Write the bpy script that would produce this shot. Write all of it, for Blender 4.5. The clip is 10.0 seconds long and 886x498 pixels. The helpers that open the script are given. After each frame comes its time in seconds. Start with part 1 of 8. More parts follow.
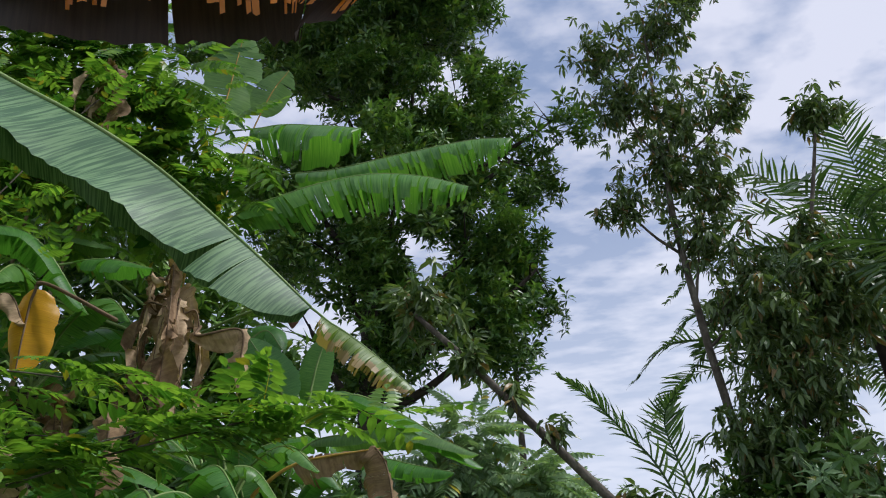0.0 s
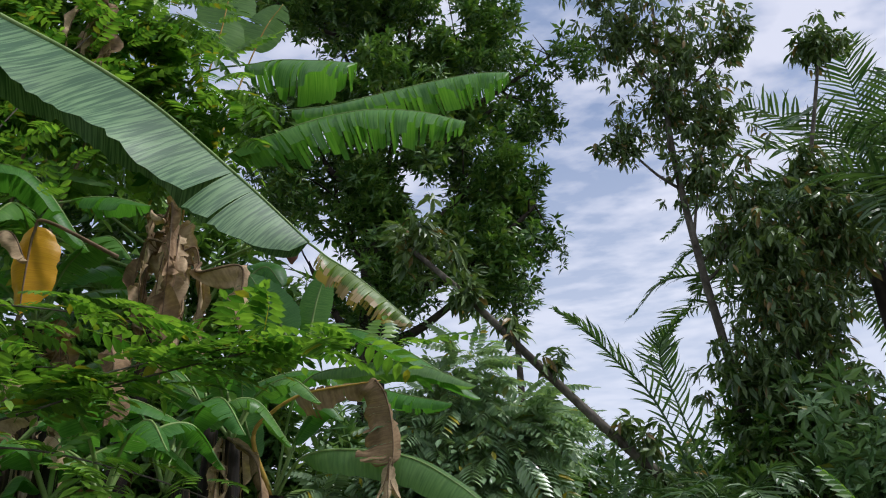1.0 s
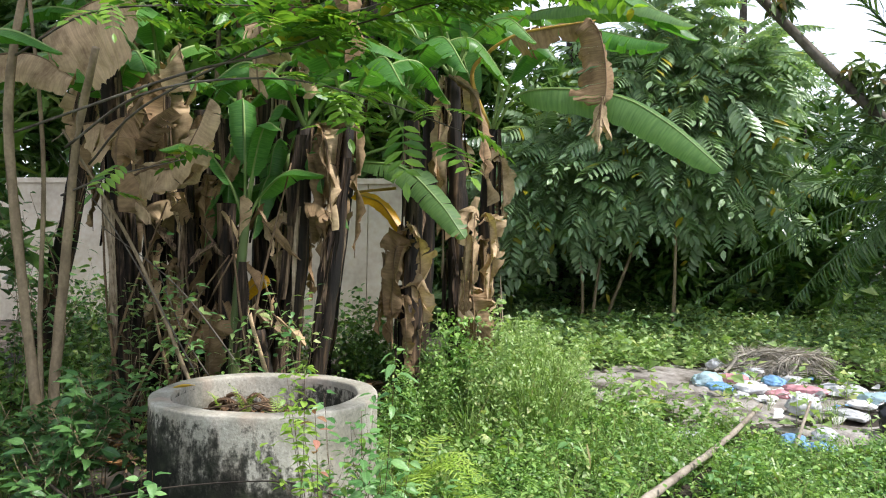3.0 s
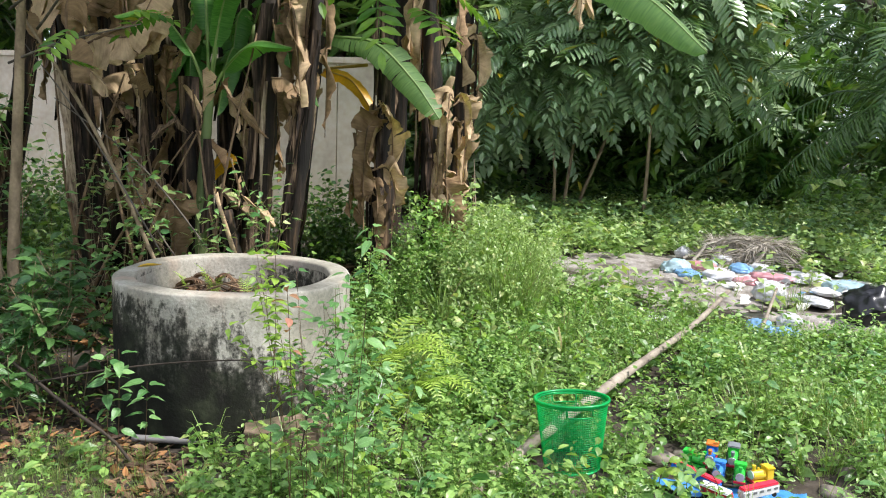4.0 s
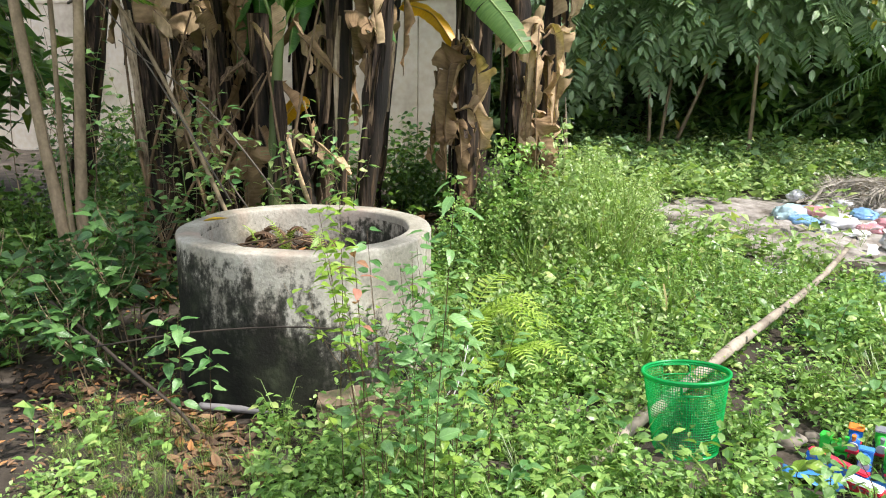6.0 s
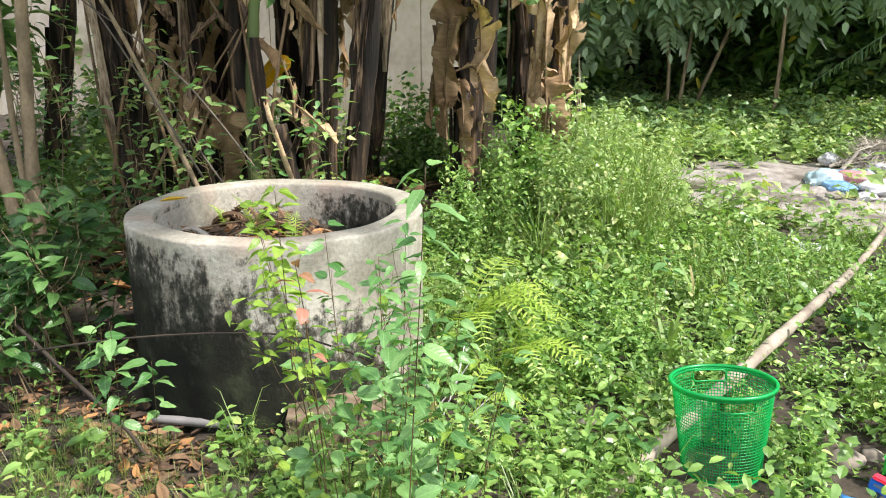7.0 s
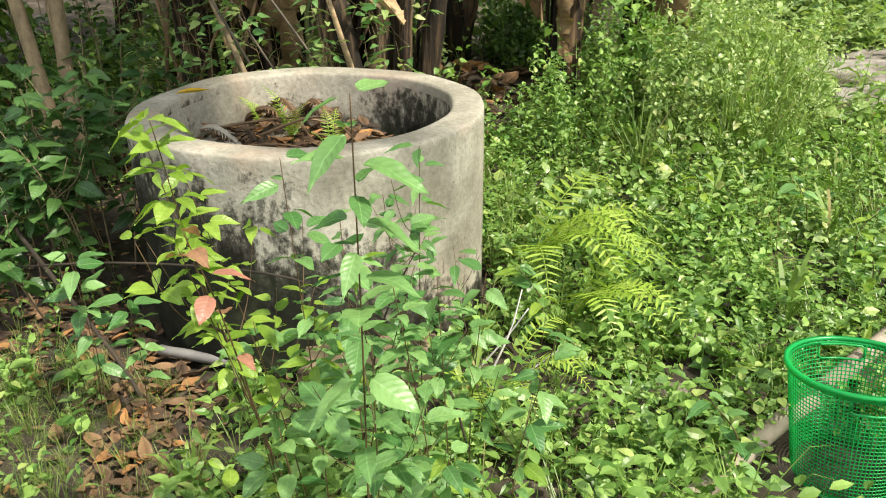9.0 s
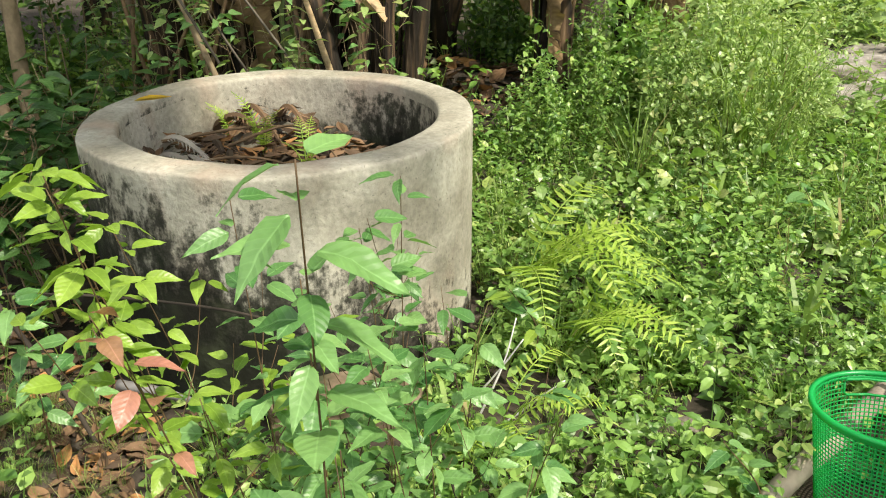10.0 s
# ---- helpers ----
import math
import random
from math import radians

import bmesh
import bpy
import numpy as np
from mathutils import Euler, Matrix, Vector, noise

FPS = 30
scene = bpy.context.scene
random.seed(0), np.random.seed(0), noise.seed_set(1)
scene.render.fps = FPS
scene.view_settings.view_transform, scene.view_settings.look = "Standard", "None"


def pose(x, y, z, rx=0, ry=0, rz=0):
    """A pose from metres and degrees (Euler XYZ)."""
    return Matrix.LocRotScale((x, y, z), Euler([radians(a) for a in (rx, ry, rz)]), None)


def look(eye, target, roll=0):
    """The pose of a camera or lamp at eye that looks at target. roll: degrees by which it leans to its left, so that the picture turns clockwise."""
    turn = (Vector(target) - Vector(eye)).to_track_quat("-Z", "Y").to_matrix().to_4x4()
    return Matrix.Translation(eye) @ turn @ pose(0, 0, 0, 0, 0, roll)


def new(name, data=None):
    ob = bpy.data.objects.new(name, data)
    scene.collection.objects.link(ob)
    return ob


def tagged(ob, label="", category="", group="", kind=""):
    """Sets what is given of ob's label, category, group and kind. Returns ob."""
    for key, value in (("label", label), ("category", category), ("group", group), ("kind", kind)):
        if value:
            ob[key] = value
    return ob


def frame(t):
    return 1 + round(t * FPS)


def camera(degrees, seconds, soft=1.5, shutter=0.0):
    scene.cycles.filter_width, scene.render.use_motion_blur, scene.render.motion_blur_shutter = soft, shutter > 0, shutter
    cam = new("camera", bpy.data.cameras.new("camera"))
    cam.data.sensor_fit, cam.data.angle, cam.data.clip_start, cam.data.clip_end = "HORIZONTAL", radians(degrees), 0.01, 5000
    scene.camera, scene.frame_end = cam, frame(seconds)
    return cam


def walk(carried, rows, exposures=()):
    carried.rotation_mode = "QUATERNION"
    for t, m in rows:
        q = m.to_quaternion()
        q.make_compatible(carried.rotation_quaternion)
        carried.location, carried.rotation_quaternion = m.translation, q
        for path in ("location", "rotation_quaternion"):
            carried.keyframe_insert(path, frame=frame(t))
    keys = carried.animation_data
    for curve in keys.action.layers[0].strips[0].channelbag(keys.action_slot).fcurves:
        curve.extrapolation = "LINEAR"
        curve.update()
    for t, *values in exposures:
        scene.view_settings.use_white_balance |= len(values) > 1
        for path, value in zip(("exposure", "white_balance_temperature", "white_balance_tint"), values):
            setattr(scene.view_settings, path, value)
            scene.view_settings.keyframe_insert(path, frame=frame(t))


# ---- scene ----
cam = camera(58.65, 10.0, 1.1)
PATH = [
    (0.0, 0.000, 0.000, 1.804, 118.86, 2.13, 0.86),
    (0.5, 0.018, -0.029, 1.776, 117.57, 2.34, 0.42),
    (1.0, 0.021, -0.033, 1.764, 114.34, 2.48, 1.01),
    (1.5, -0.007, -0.018, 1.739, 107.92, 1.25, 3.20),
    (2.0, -0.046, -0.026, 1.747, 100.98, 0.00, 8.66),
    (2.5, -0.046, -0.196, 1.714, 94.82, -0.59, 14.02),
    (3.0, -0.038, -0.274, 1.691, 88.95, -1.23, 14.95),
    (4.5, -0.165, -0.056, 1.611, 78.92, -2.42, 12.09),
    (5.0, -0.213, 0.007, 1.605, 78.10, -1.28, 12.82),
    (5.5, -0.221, 0.093, 1.598, 77.34, -0.67, 17.16),
    (7.0, -0.346, 0.869, 1.558, 73.79, -0.11, 19.48),
    (7.5, -0.375, 1.079, 1.524, 71.01, 1.47, 20.49),
    (8.0, -0.344, 1.317, 1.519, 68.12, 1.49, 24.92),
    (8.5, -0.339, 1.424, 1.514, 66.08, 0.82, 27.41),
    (9.0, -0.399, 1.554, 1.491, 65.14, 0.40, 28.02),
    (9.5, -0.506, 1.702, 1.486, 64.91, 0.28, 27.51),
    (10.0, -0.519, 1.779, 1.480, 64.53, 0.37, 26.89),
]
EXPOSURE = [(0.0, -0.76, 5900, 12), (1.0, -0.76, 5900, 12), (1.5, -0.3, 6000, 13), (2.0, 0.16, 6100, 13), (3.0, 0.28, 6100, 12), (4.5, 0.42, 6200, 13), (5.5, 0.5, 6300, 13), (7.0, 0.62, 6400, 13), (8.5, 0.44, 6900, 8), (10.0, 0.32, 7100, 7)]
walk(cam, [(t, pose(*p)) for t, *p in PATH], EXPOSURE)

# ---- world and sun ----
SUN_EL, SUN_AZ = 55.0, 92.0  # degrees; azimuth clockwise from +y towards +x


def make_world():
    world = bpy.data.worlds.new("sky")
    scene.world = world
    world.use_nodes = True
    nt = world.node_tree
    nt.nodes.clear()
    N, K = nt.nodes.new, nt.links.new
    out, bg = N("ShaderNodeOutputWorld"), N("ShaderNodeBackground")
    sky = N("ShaderNodeTexSky")
    sky.sky_type, sky.sun_disc = "NISHITA", False
    sky.sun_elevation, sky.sun_rotation = radians(SUN_EL), radians(SUN_AZ)
    sky.air_density, sky.dust_density = 1.0, 1.5
    # broken mackerel cloud on a high flat layer
    co, sep = N("ShaderNodeTexCoord"), N("ShaderNodeSeparateXYZ")
    K(co.outputs["Generated"], sep.inputs[0])
    zc = N("ShaderNodeMath")
    zc.operation = "MAXIMUM"
    zc.inputs[1].default_value = 0.06
    K(sep.outputs["Z"], zc.inputs[0])
    flat = N("ShaderNodeVectorMath")
    flat.operation = "DIVIDE"
    comb = N("ShaderNodeCombineXYZ")
    for k in ("X", "Y", "Z"):
        K(zc.outputs[0], comb.inputs[k])
    K(co.outputs["Generated"], flat.inputs[0])
    K(comb.outputs[0], flat.inputs[1])
    mp = N("ShaderNodeMapping")
    mp.inputs["Rotation"].default_value = (0, 0, radians(35))
    mp.inputs["Scale"].default_value = (1.0, 1.25, 1.0)
    K(flat.outputs[0], mp.inputs[0])
    small, broad = N("ShaderNodeTexNoise"), N("ShaderNodeTexNoise")
    small.inputs["Scale"].default_value, small.inputs["Detail"].default_value = 7.5, 5.0
    broad.inputs["Scale"].default_value, broad.inputs["Detail"].default_value = 1.6, 3.0
    for n in (small, broad):
        K(mp.outputs[0], n.inputs["Vector"])
    add = N("ShaderNodeMath")
    add.operation = "MULTIPLY_ADD"
    add.inputs[1].default_value = 0.55
    K(small.outputs["Fac"], add.inputs[0])
    half = N("ShaderNodeMath")
    half.operation = "MULTIPLY"
    half.inputs[1].default_value = 0.62
    K(broad.outputs["Fac"], half.inputs[0])
    K(half.outputs[0], add.inputs[2])
    ramp = N("ShaderNodeValToRGB")
    ramp.color_ramp.elements[0].position, ramp.color_ramp.elements[1].position = 0.47, 0.66
    K(add.outputs[0], ramp.inputs[0])
    mix = N("ShaderNodeMix")
    mix.data_type = "RGBA"
    K(ramp.outputs[0], mix.inputs["Factor"])
    # thin veil of cloud over the blue
    veil = N("ShaderNodeMix")
    veil.data_type = "RGBA"
    veil.inputs["Factor"].default_value = 0.5
    K(sky.outputs[0], veil.inputs["A"])
    veil.inputs["B"].default_value = (7.6, 9.0, 12.2, 1)
    K(veil.outputs["Result"], mix.inputs["A"])
    mix.inputs["B"].default_value = (11.6, 11.5, 12.4, 1)
    haze, low = N("ShaderNodeMix"), N("ShaderNodeMapRange")
    haze.data_type = "RGBA"
    for key, val in (("From Min", 0.18), ("From Max", 0.55), ("To Min", 0.85), ("To Max", 0.0)):
        low.inputs[key].default_value = val
    K(sep.outputs["Z"], low.inputs["Value"])
    K(low.outputs[0], haze.inputs["Factor"])
    K(mix.outputs["Result"], haze.inputs["A"])
    haze.inputs["B"].default_value = (11.2, 11.6, 12.6, 1)
    K(haze.outputs["Result"], bg.inputs["Color"])
    bg.inputs["Strength"].default_value = 0.112
    K(bg.outputs[0], out.inputs[0])


make_world()
sun = new("sun", bpy.data.lights.new("sun", "SUN"))
sun.data.energy, sun.data.angle, sun.data.color = 5.0, radians(4), (1.0, 0.95, 0.87)
_el, _az = radians(SUN_EL), radians(SUN_AZ)
sun.matrix_world = look((8 * math.sin(_az), 8 * math.cos(_az), 8 * math.tan(_el)), (0, 0, 0))

# ---- materials ----


def noise_node(nt, scale, detail=4.0, coord="Object", stretch=(1, 1, 1), rough=0.5):
    co, mp, n = nt.nodes.new("ShaderNodeTexCoord"), nt.nodes.new("ShaderNodeMapping"), nt.nodes.new("ShaderNodeTexNoise")
    mp.inputs["Scale"].default_value = stretch
    nt.links.new(co.outputs[coord], mp.inputs[0])
    nt.links.new(mp.outputs[0], n.inputs["Vector"])
    n.inputs["Scale"].default_value, n.inputs["Detail"].default_value, n.inputs["Roughness"].default_value = scale, detail, rough
    return n.outputs["Fac"]


def ramp_node(nt, fac, stops):
    r = nt.nodes.new("ShaderNodeValToRGB")
    e = r.color_ramp.elements
    e[1].position, e[1].color = stops[-1][0], (*stops[-1][1], 1)
    e[0].position, e[0].color = stops[0][0], (*stops[0][1], 1)
    for p, c in stops[1:-1]:
        e.new(p).color = (*c, 1)
    nt.links.new(fac, r.inputs[0])
    return r.outputs[0]


def mix_node(nt, fac, a, b, blend="MIX"):
    m = nt.nodes.new("ShaderNodeMix")
    m.data_type, m.blend_type = "RGBA", blend
    for key, v in (("Factor", fac), ("A", a), ("B", b)):
        if isinstance(v, (int, float)):
            m.inputs[key].default_value = v
        elif isinstance(v, tuple):
            m.inputs[key].default_value = (*v, 1)
        else:
            nt.links.new(v, m.inputs[key])
    return m.outputs["Result"]


def material(name, rough=0.6, metal=0.0, spec=0.5):
    m = bpy.data.materials.new(name)
    m.use_nodes = True
    b = m.node_tree.nodes["Principled BSDF"]
    b.inputs["Roughness"].default_value, b.inputs["Metallic"].default_value = rough, metal
    b.inputs["Specular IOR Level"].default_value = spec
    return m, m.node_tree, b


def bump(nt, b, fac, strength=0.3, dist=0.01):
    n = nt.nodes.new("ShaderNodeBump")
    n.inputs["Strength"].default_value, n.inputs["Distance"].default_value = strength, dist
    nt.links.new(fac, n.inputs["Height"])
    nt.links.new(n.outputs[0], b.inputs["Normal"])


def leaf_material(name, dark, light, other=None, share=0.1, rough=0.38, glow=0.24, grain=9.0, veined=False, spec=0.5):
    """Foliage: each leaf takes its own tone between dark and light; a share of them takes the other colour. Light passes through."""
    m, nt, b = material(name, rough, 0, spec)
    mixed, wrap = nt.nodes.new("ShaderNodeMath"), nt.nodes.new("ShaderNodeMath")
    mixed.operation, wrap.operation = "ADD", "FRACT"
    nt.links.new(nt.nodes.new("ShaderNodeNewGeometry").outputs["Random Per Island"], mixed.inputs[0])
    nt.links.new(nt.nodes.new("ShaderNodeObjectInfo").outputs["Random"], mixed.inputs[1])
    nt.links.new(mixed.outputs[0], wrap.inputs[0])
    isl = wrap.outputs[0]
    stops = [(0.0, dark), (1.0, light)] if other is None else [(0.0, other), (share, other), (share + 0.02, dark), (1.0, light)]
    tone = ramp_node(nt, isl, stops)
    spots = ramp_node(nt, noise_node(nt, grain, 5), [(0.3, (0.72, 0.72, 0.66)), (0.7, (1.15, 1.12, 1.05))])
    col = mix_node(nt, 1.0, tone, spots, "MULTIPLY")
    if veined:
        # pale midrib and slanting side veins; x across the leaf, y along it
        co, sep = nt.nodes.new("ShaderNodeTexCoord"), nt.nodes.new("ShaderNodeSeparateXYZ")
        nt.links.new(co.outputs["Object"], sep.inputs[0])

        def calc(op, a, bb=0.0):
            n = nt.nodes.new("ShaderNodeMath")
            n.operation = op
            for i, v in enumerate((a, bb)):
                if isinstance(v, (int, float)):
                    n.inputs[i].default_value = v
                else:
                    nt.links.new(v, n.inputs[i])
            return n.outputs[0]

        ax = calc("ABSOLUTE", sep.outputs["X"])
        wave = calc("SINE", calc("MULTIPLY", calc("SUBTRACT", sep.outputs["Y"], calc("MULTIPLY", ax, 0.9)), 44.0))
        side_vein = ramp_node(nt, wave, [(0.80, (0, 0, 0)), (1.0, (0.06, 0.06, 0.06))])
        rib = ramp_node(nt, ax, [(0.005, (0.22, 0.22, 0.22)), (0.018, (0, 0, 0))])
        col = mix_node(nt, side_vein, col, tuple(min(1, 1.5 * c + 0.04) for c in light))
        col = mix_node(nt, rib, col, tuple(min(1, 1.6 * c + 0.06) for c in light))
        bump(nt, b, calc("ADD", wave, calc("MULTIPLY", noise_node(nt, 5, 4), 3.0)), 0.10, 0.012)
    nt.links.new(col, b.inputs["Base Color"])
    tr, mx = nt.nodes.new("ShaderNodeBsdfTranslucent"), nt.nodes.new("ShaderNodeMixShader")
    nt.links.new(mix_node(nt, 1.0, col, (1.25, 1.35, 0.6), "MULTIPLY"), tr.inputs[0])
    mx.inputs[0].default_value = glow
    nt.links.new(b.outputs[0], mx.inputs[1])
    nt.links.new(tr.outputs[0], mx.inputs[2])
    nt.links.new(mx.outputs[0], nt.nodes["Material Output"].inputs[0])
    return m


def plain_material(name, stops, scale=6.0, rough=0.7, stretch=(1, 1, 1), relief=0.3, dist=0.01, detail=6.0, spec=0.3, fine=None):
    m, nt, b = material(name, rough, 0, spec)
    n = noise_node(nt, scale, detail, stretch=stretch)
    col = ramp_node(nt, n, stops)
    if fine:
        col = mix_node(nt, 0.5, col, ramp_node(nt, noise_node(nt, fine, 4), [(0.3, (0.35, 0.35, 0.35)), (0.7, (0.65, 0.65, 0.65))]), "OVERLAY")
    nt.links.new(col, b.inputs["Base Color"])
    bump(nt, b, n, relief, dist)
    return m


def blade_material(name, dark, light, margin=None, reach=0.86, glow=0.4, rough=0.38, contrast=(0.3, 0.72), veins=130, relief=0.35, blotch=None):
    """Banana blade: fine veins across (u along the midrib, v out to the margin) and, if given, a dried margin."""
    m, nt, b = material(name, rough, 0, 0.45)
    uv = nt.nodes.new("ShaderNodeUVMap").outputs[0]
    mp = nt.nodes.new("ShaderNodeMapping")
    mp.inputs["Scale"].default_value = (veins, 1.2, 1)
    nt.links.new(uv, mp.inputs[0])
    vein = nt.nodes.new("ShaderNodeTexNoise")
    vein.inputs["Scale"].default_value, vein.inputs["Detail"].default_value = 1.0, 5
    nt.links.new(mp.outputs[0], vein.inputs["Vector"])
    tone = ramp_node(nt, vein.outputs["Fac"], [(contrast[0], dark), (contrast[1], light)])
    blot = ramp_node(nt, noise_node(nt, 2.2, 4), [(0.3, (0.75, 0.8, 0.72)), (0.7, (1.12, 1.1, 1.05))])
    col = mix_node(nt, 1.0, tone, blot, "MULTIPLY")
    if blotch:
        col = mix_node(nt, 1.0, col, ramp_node(nt, noise_node(nt, blotch, 7, rough=0.65), [(0.32, (0.5, 0.46, 0.42)), (0.5, (0.92, 0.9, 0.88)), (0.68, (1.15, 1.15, 1.15))]), "MULTIPLY")
    if margin:
        sep = nt.nodes.new("ShaderNodeSeparateXYZ")
        nt.links.new(uv, sep.inputs[0])
        wob = nt.nodes.new("ShaderNodeMath")
        wob.operation = "MULTIPLY_ADD"
        wob.inputs[1].default_value = 0.5
        nt.links.new(vein.outputs["Fac"], wob.inputs[0])
        nt.links.new(sep.outputs["Y"], wob.inputs[2])
        edge = ramp_node(nt, wob.outputs[0], [(reach + 0.2, (0, 0, 0)), (reach + 0.26, (1, 1, 1))])
        col = mix_node(nt, edge, col, margin)
    nt.links.new(col, b.inputs["Base Color"])
    bump(nt, b, vein.outputs["Fac"], relief, 0.006)
    tr, mx = nt.nodes.new("ShaderNodeBsdfTranslucent"), nt.nodes.new("ShaderNodeMixShader")
    nt.links.new(mix_node(nt, 1.0, col, (1.3, 1.45, 0.5), "MULTIPLY"), tr.inputs[0])
    mx.inputs[0].default_value = glow
    nt.links.new(b.outputs[0], mx.inputs[1])
    nt.links.new(tr.outputs[0], mx.inputs[2])
    nt.links.new(mx.outputs[0], nt.nodes["Material Output"].inputs[0])
    return m


def concrete_material(name, dark_x, dark_y, lift=0.0, top=0.769):
    """Grey cast concrete with pits, rust, and algae that runs down in streaks from the rim; it gets darker towards the
    ground and the given side, and in the lining that side's shade is painted in with it.
    """
    m, nt, b = material(name, 0.88, 0, 0.15)

    def calc(op, a, bb):
        n = nt.nodes.new("ShaderNodeMath")
        n.operation = op
        for i, v in enumerate((a, bb)):
            if isinstance(v, (int, float)):
                n.inputs[i].default_value = v
            else:
                nt.links.new(v, n.inputs[i])
        return n.outputs[0]

    base = ramp_node(nt, noise_node(nt, 4, 8), [(0.3, (0.232, 0.214, 0.165)), (0.52, (0.375, 0.352, 0.285)), (0.75, (0.54, 0.51, 0.43))])
    fine = noise_node(nt, 60, 6)
    base = mix_node(nt, 0.6, base, ramp_node(nt, fine, [(0.3, (0.35, 0.35, 0.35)), (0.7, (0.62, 0.62, 0.62))]), "OVERLAY")
    blot = ramp_node(nt, noise_node(nt, 13, 10, rough=0.75), [(0.50, (0, 0, 0)), (0.60, (0.25, 0.25, 0.25)), (0.72, (0.6, 0.6, 0.6))])
    base = mix_node(nt, blot, base, (0.15, 0.15, 0.115))
    pits = ramp_node(nt, noise_node(nt, 95, 3), [(0.64, (0, 0, 0)), (0.72, (0.5, 0.5, 0.5))])
    base = mix_node(nt, pits, base, (0.07, 0.07, 0.05))
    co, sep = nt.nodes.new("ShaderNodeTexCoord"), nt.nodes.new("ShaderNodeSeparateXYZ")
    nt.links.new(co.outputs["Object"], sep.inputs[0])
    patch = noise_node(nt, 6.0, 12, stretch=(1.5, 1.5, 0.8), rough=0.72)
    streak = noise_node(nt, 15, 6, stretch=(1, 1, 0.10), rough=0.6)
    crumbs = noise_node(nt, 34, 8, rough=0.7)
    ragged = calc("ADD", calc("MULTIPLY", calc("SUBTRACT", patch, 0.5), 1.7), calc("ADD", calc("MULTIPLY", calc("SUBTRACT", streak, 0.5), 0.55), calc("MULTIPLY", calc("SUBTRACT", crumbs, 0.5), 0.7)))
    # dark gathers on one side: algae outside, algae with painted shade inside
    side = calc("ADD", calc("MULTIPLY", sep.outputs["X"], dark_x), calc("MULTIPLY", sep.outputs["Y"], dark_y))
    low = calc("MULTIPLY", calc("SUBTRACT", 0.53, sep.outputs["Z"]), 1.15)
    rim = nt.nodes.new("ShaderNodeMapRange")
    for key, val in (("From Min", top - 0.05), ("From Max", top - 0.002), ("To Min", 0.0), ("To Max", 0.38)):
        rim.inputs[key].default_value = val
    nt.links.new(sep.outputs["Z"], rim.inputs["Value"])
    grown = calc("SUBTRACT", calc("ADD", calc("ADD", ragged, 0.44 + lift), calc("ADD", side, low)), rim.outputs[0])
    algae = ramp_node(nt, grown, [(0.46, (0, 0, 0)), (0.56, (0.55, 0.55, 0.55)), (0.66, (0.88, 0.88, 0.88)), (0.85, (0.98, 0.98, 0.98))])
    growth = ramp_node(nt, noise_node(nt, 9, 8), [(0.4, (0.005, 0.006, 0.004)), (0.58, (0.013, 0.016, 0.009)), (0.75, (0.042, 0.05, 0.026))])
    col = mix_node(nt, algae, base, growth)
    rust = ramp_node(nt, noise_node(nt, 4.5, 6, stretch=(1, 1, 0.5)), [(0.52, (0, 0, 0)), (0.70, (0.5, 0.5, 0.5))])
    col = mix_node(nt, mix_node(nt, algae, rust, (0, 0, 0)), col, (0.46, 0.33, 0.25))
    nt.links.new(col, b.inputs["Base Color"])
    bump(nt, b, calc("ADD", fine, calc("MULTIPLY", crumbs, 0.8)), 0.5, 0.006)
    return m


def gloss_material(name, colour, rough=0.35, vary=0.12, spec=0.5, film=0.0):
    m, nt, b = material(name, rough, 0, spec)
    n = noise_node(nt, 14, 5)
    lo, hi = tuple(c * (1 - vary) for c in colour), tuple(min(1, c * (1 + vary)) for c in colour)
    nt.links.new(ramp_node(nt, n, [(0.3, lo), (0.7, hi)]), b.inputs["Base Color"])
    if film:
        b.inputs["Transmission Weight"].default_value = film
    return m


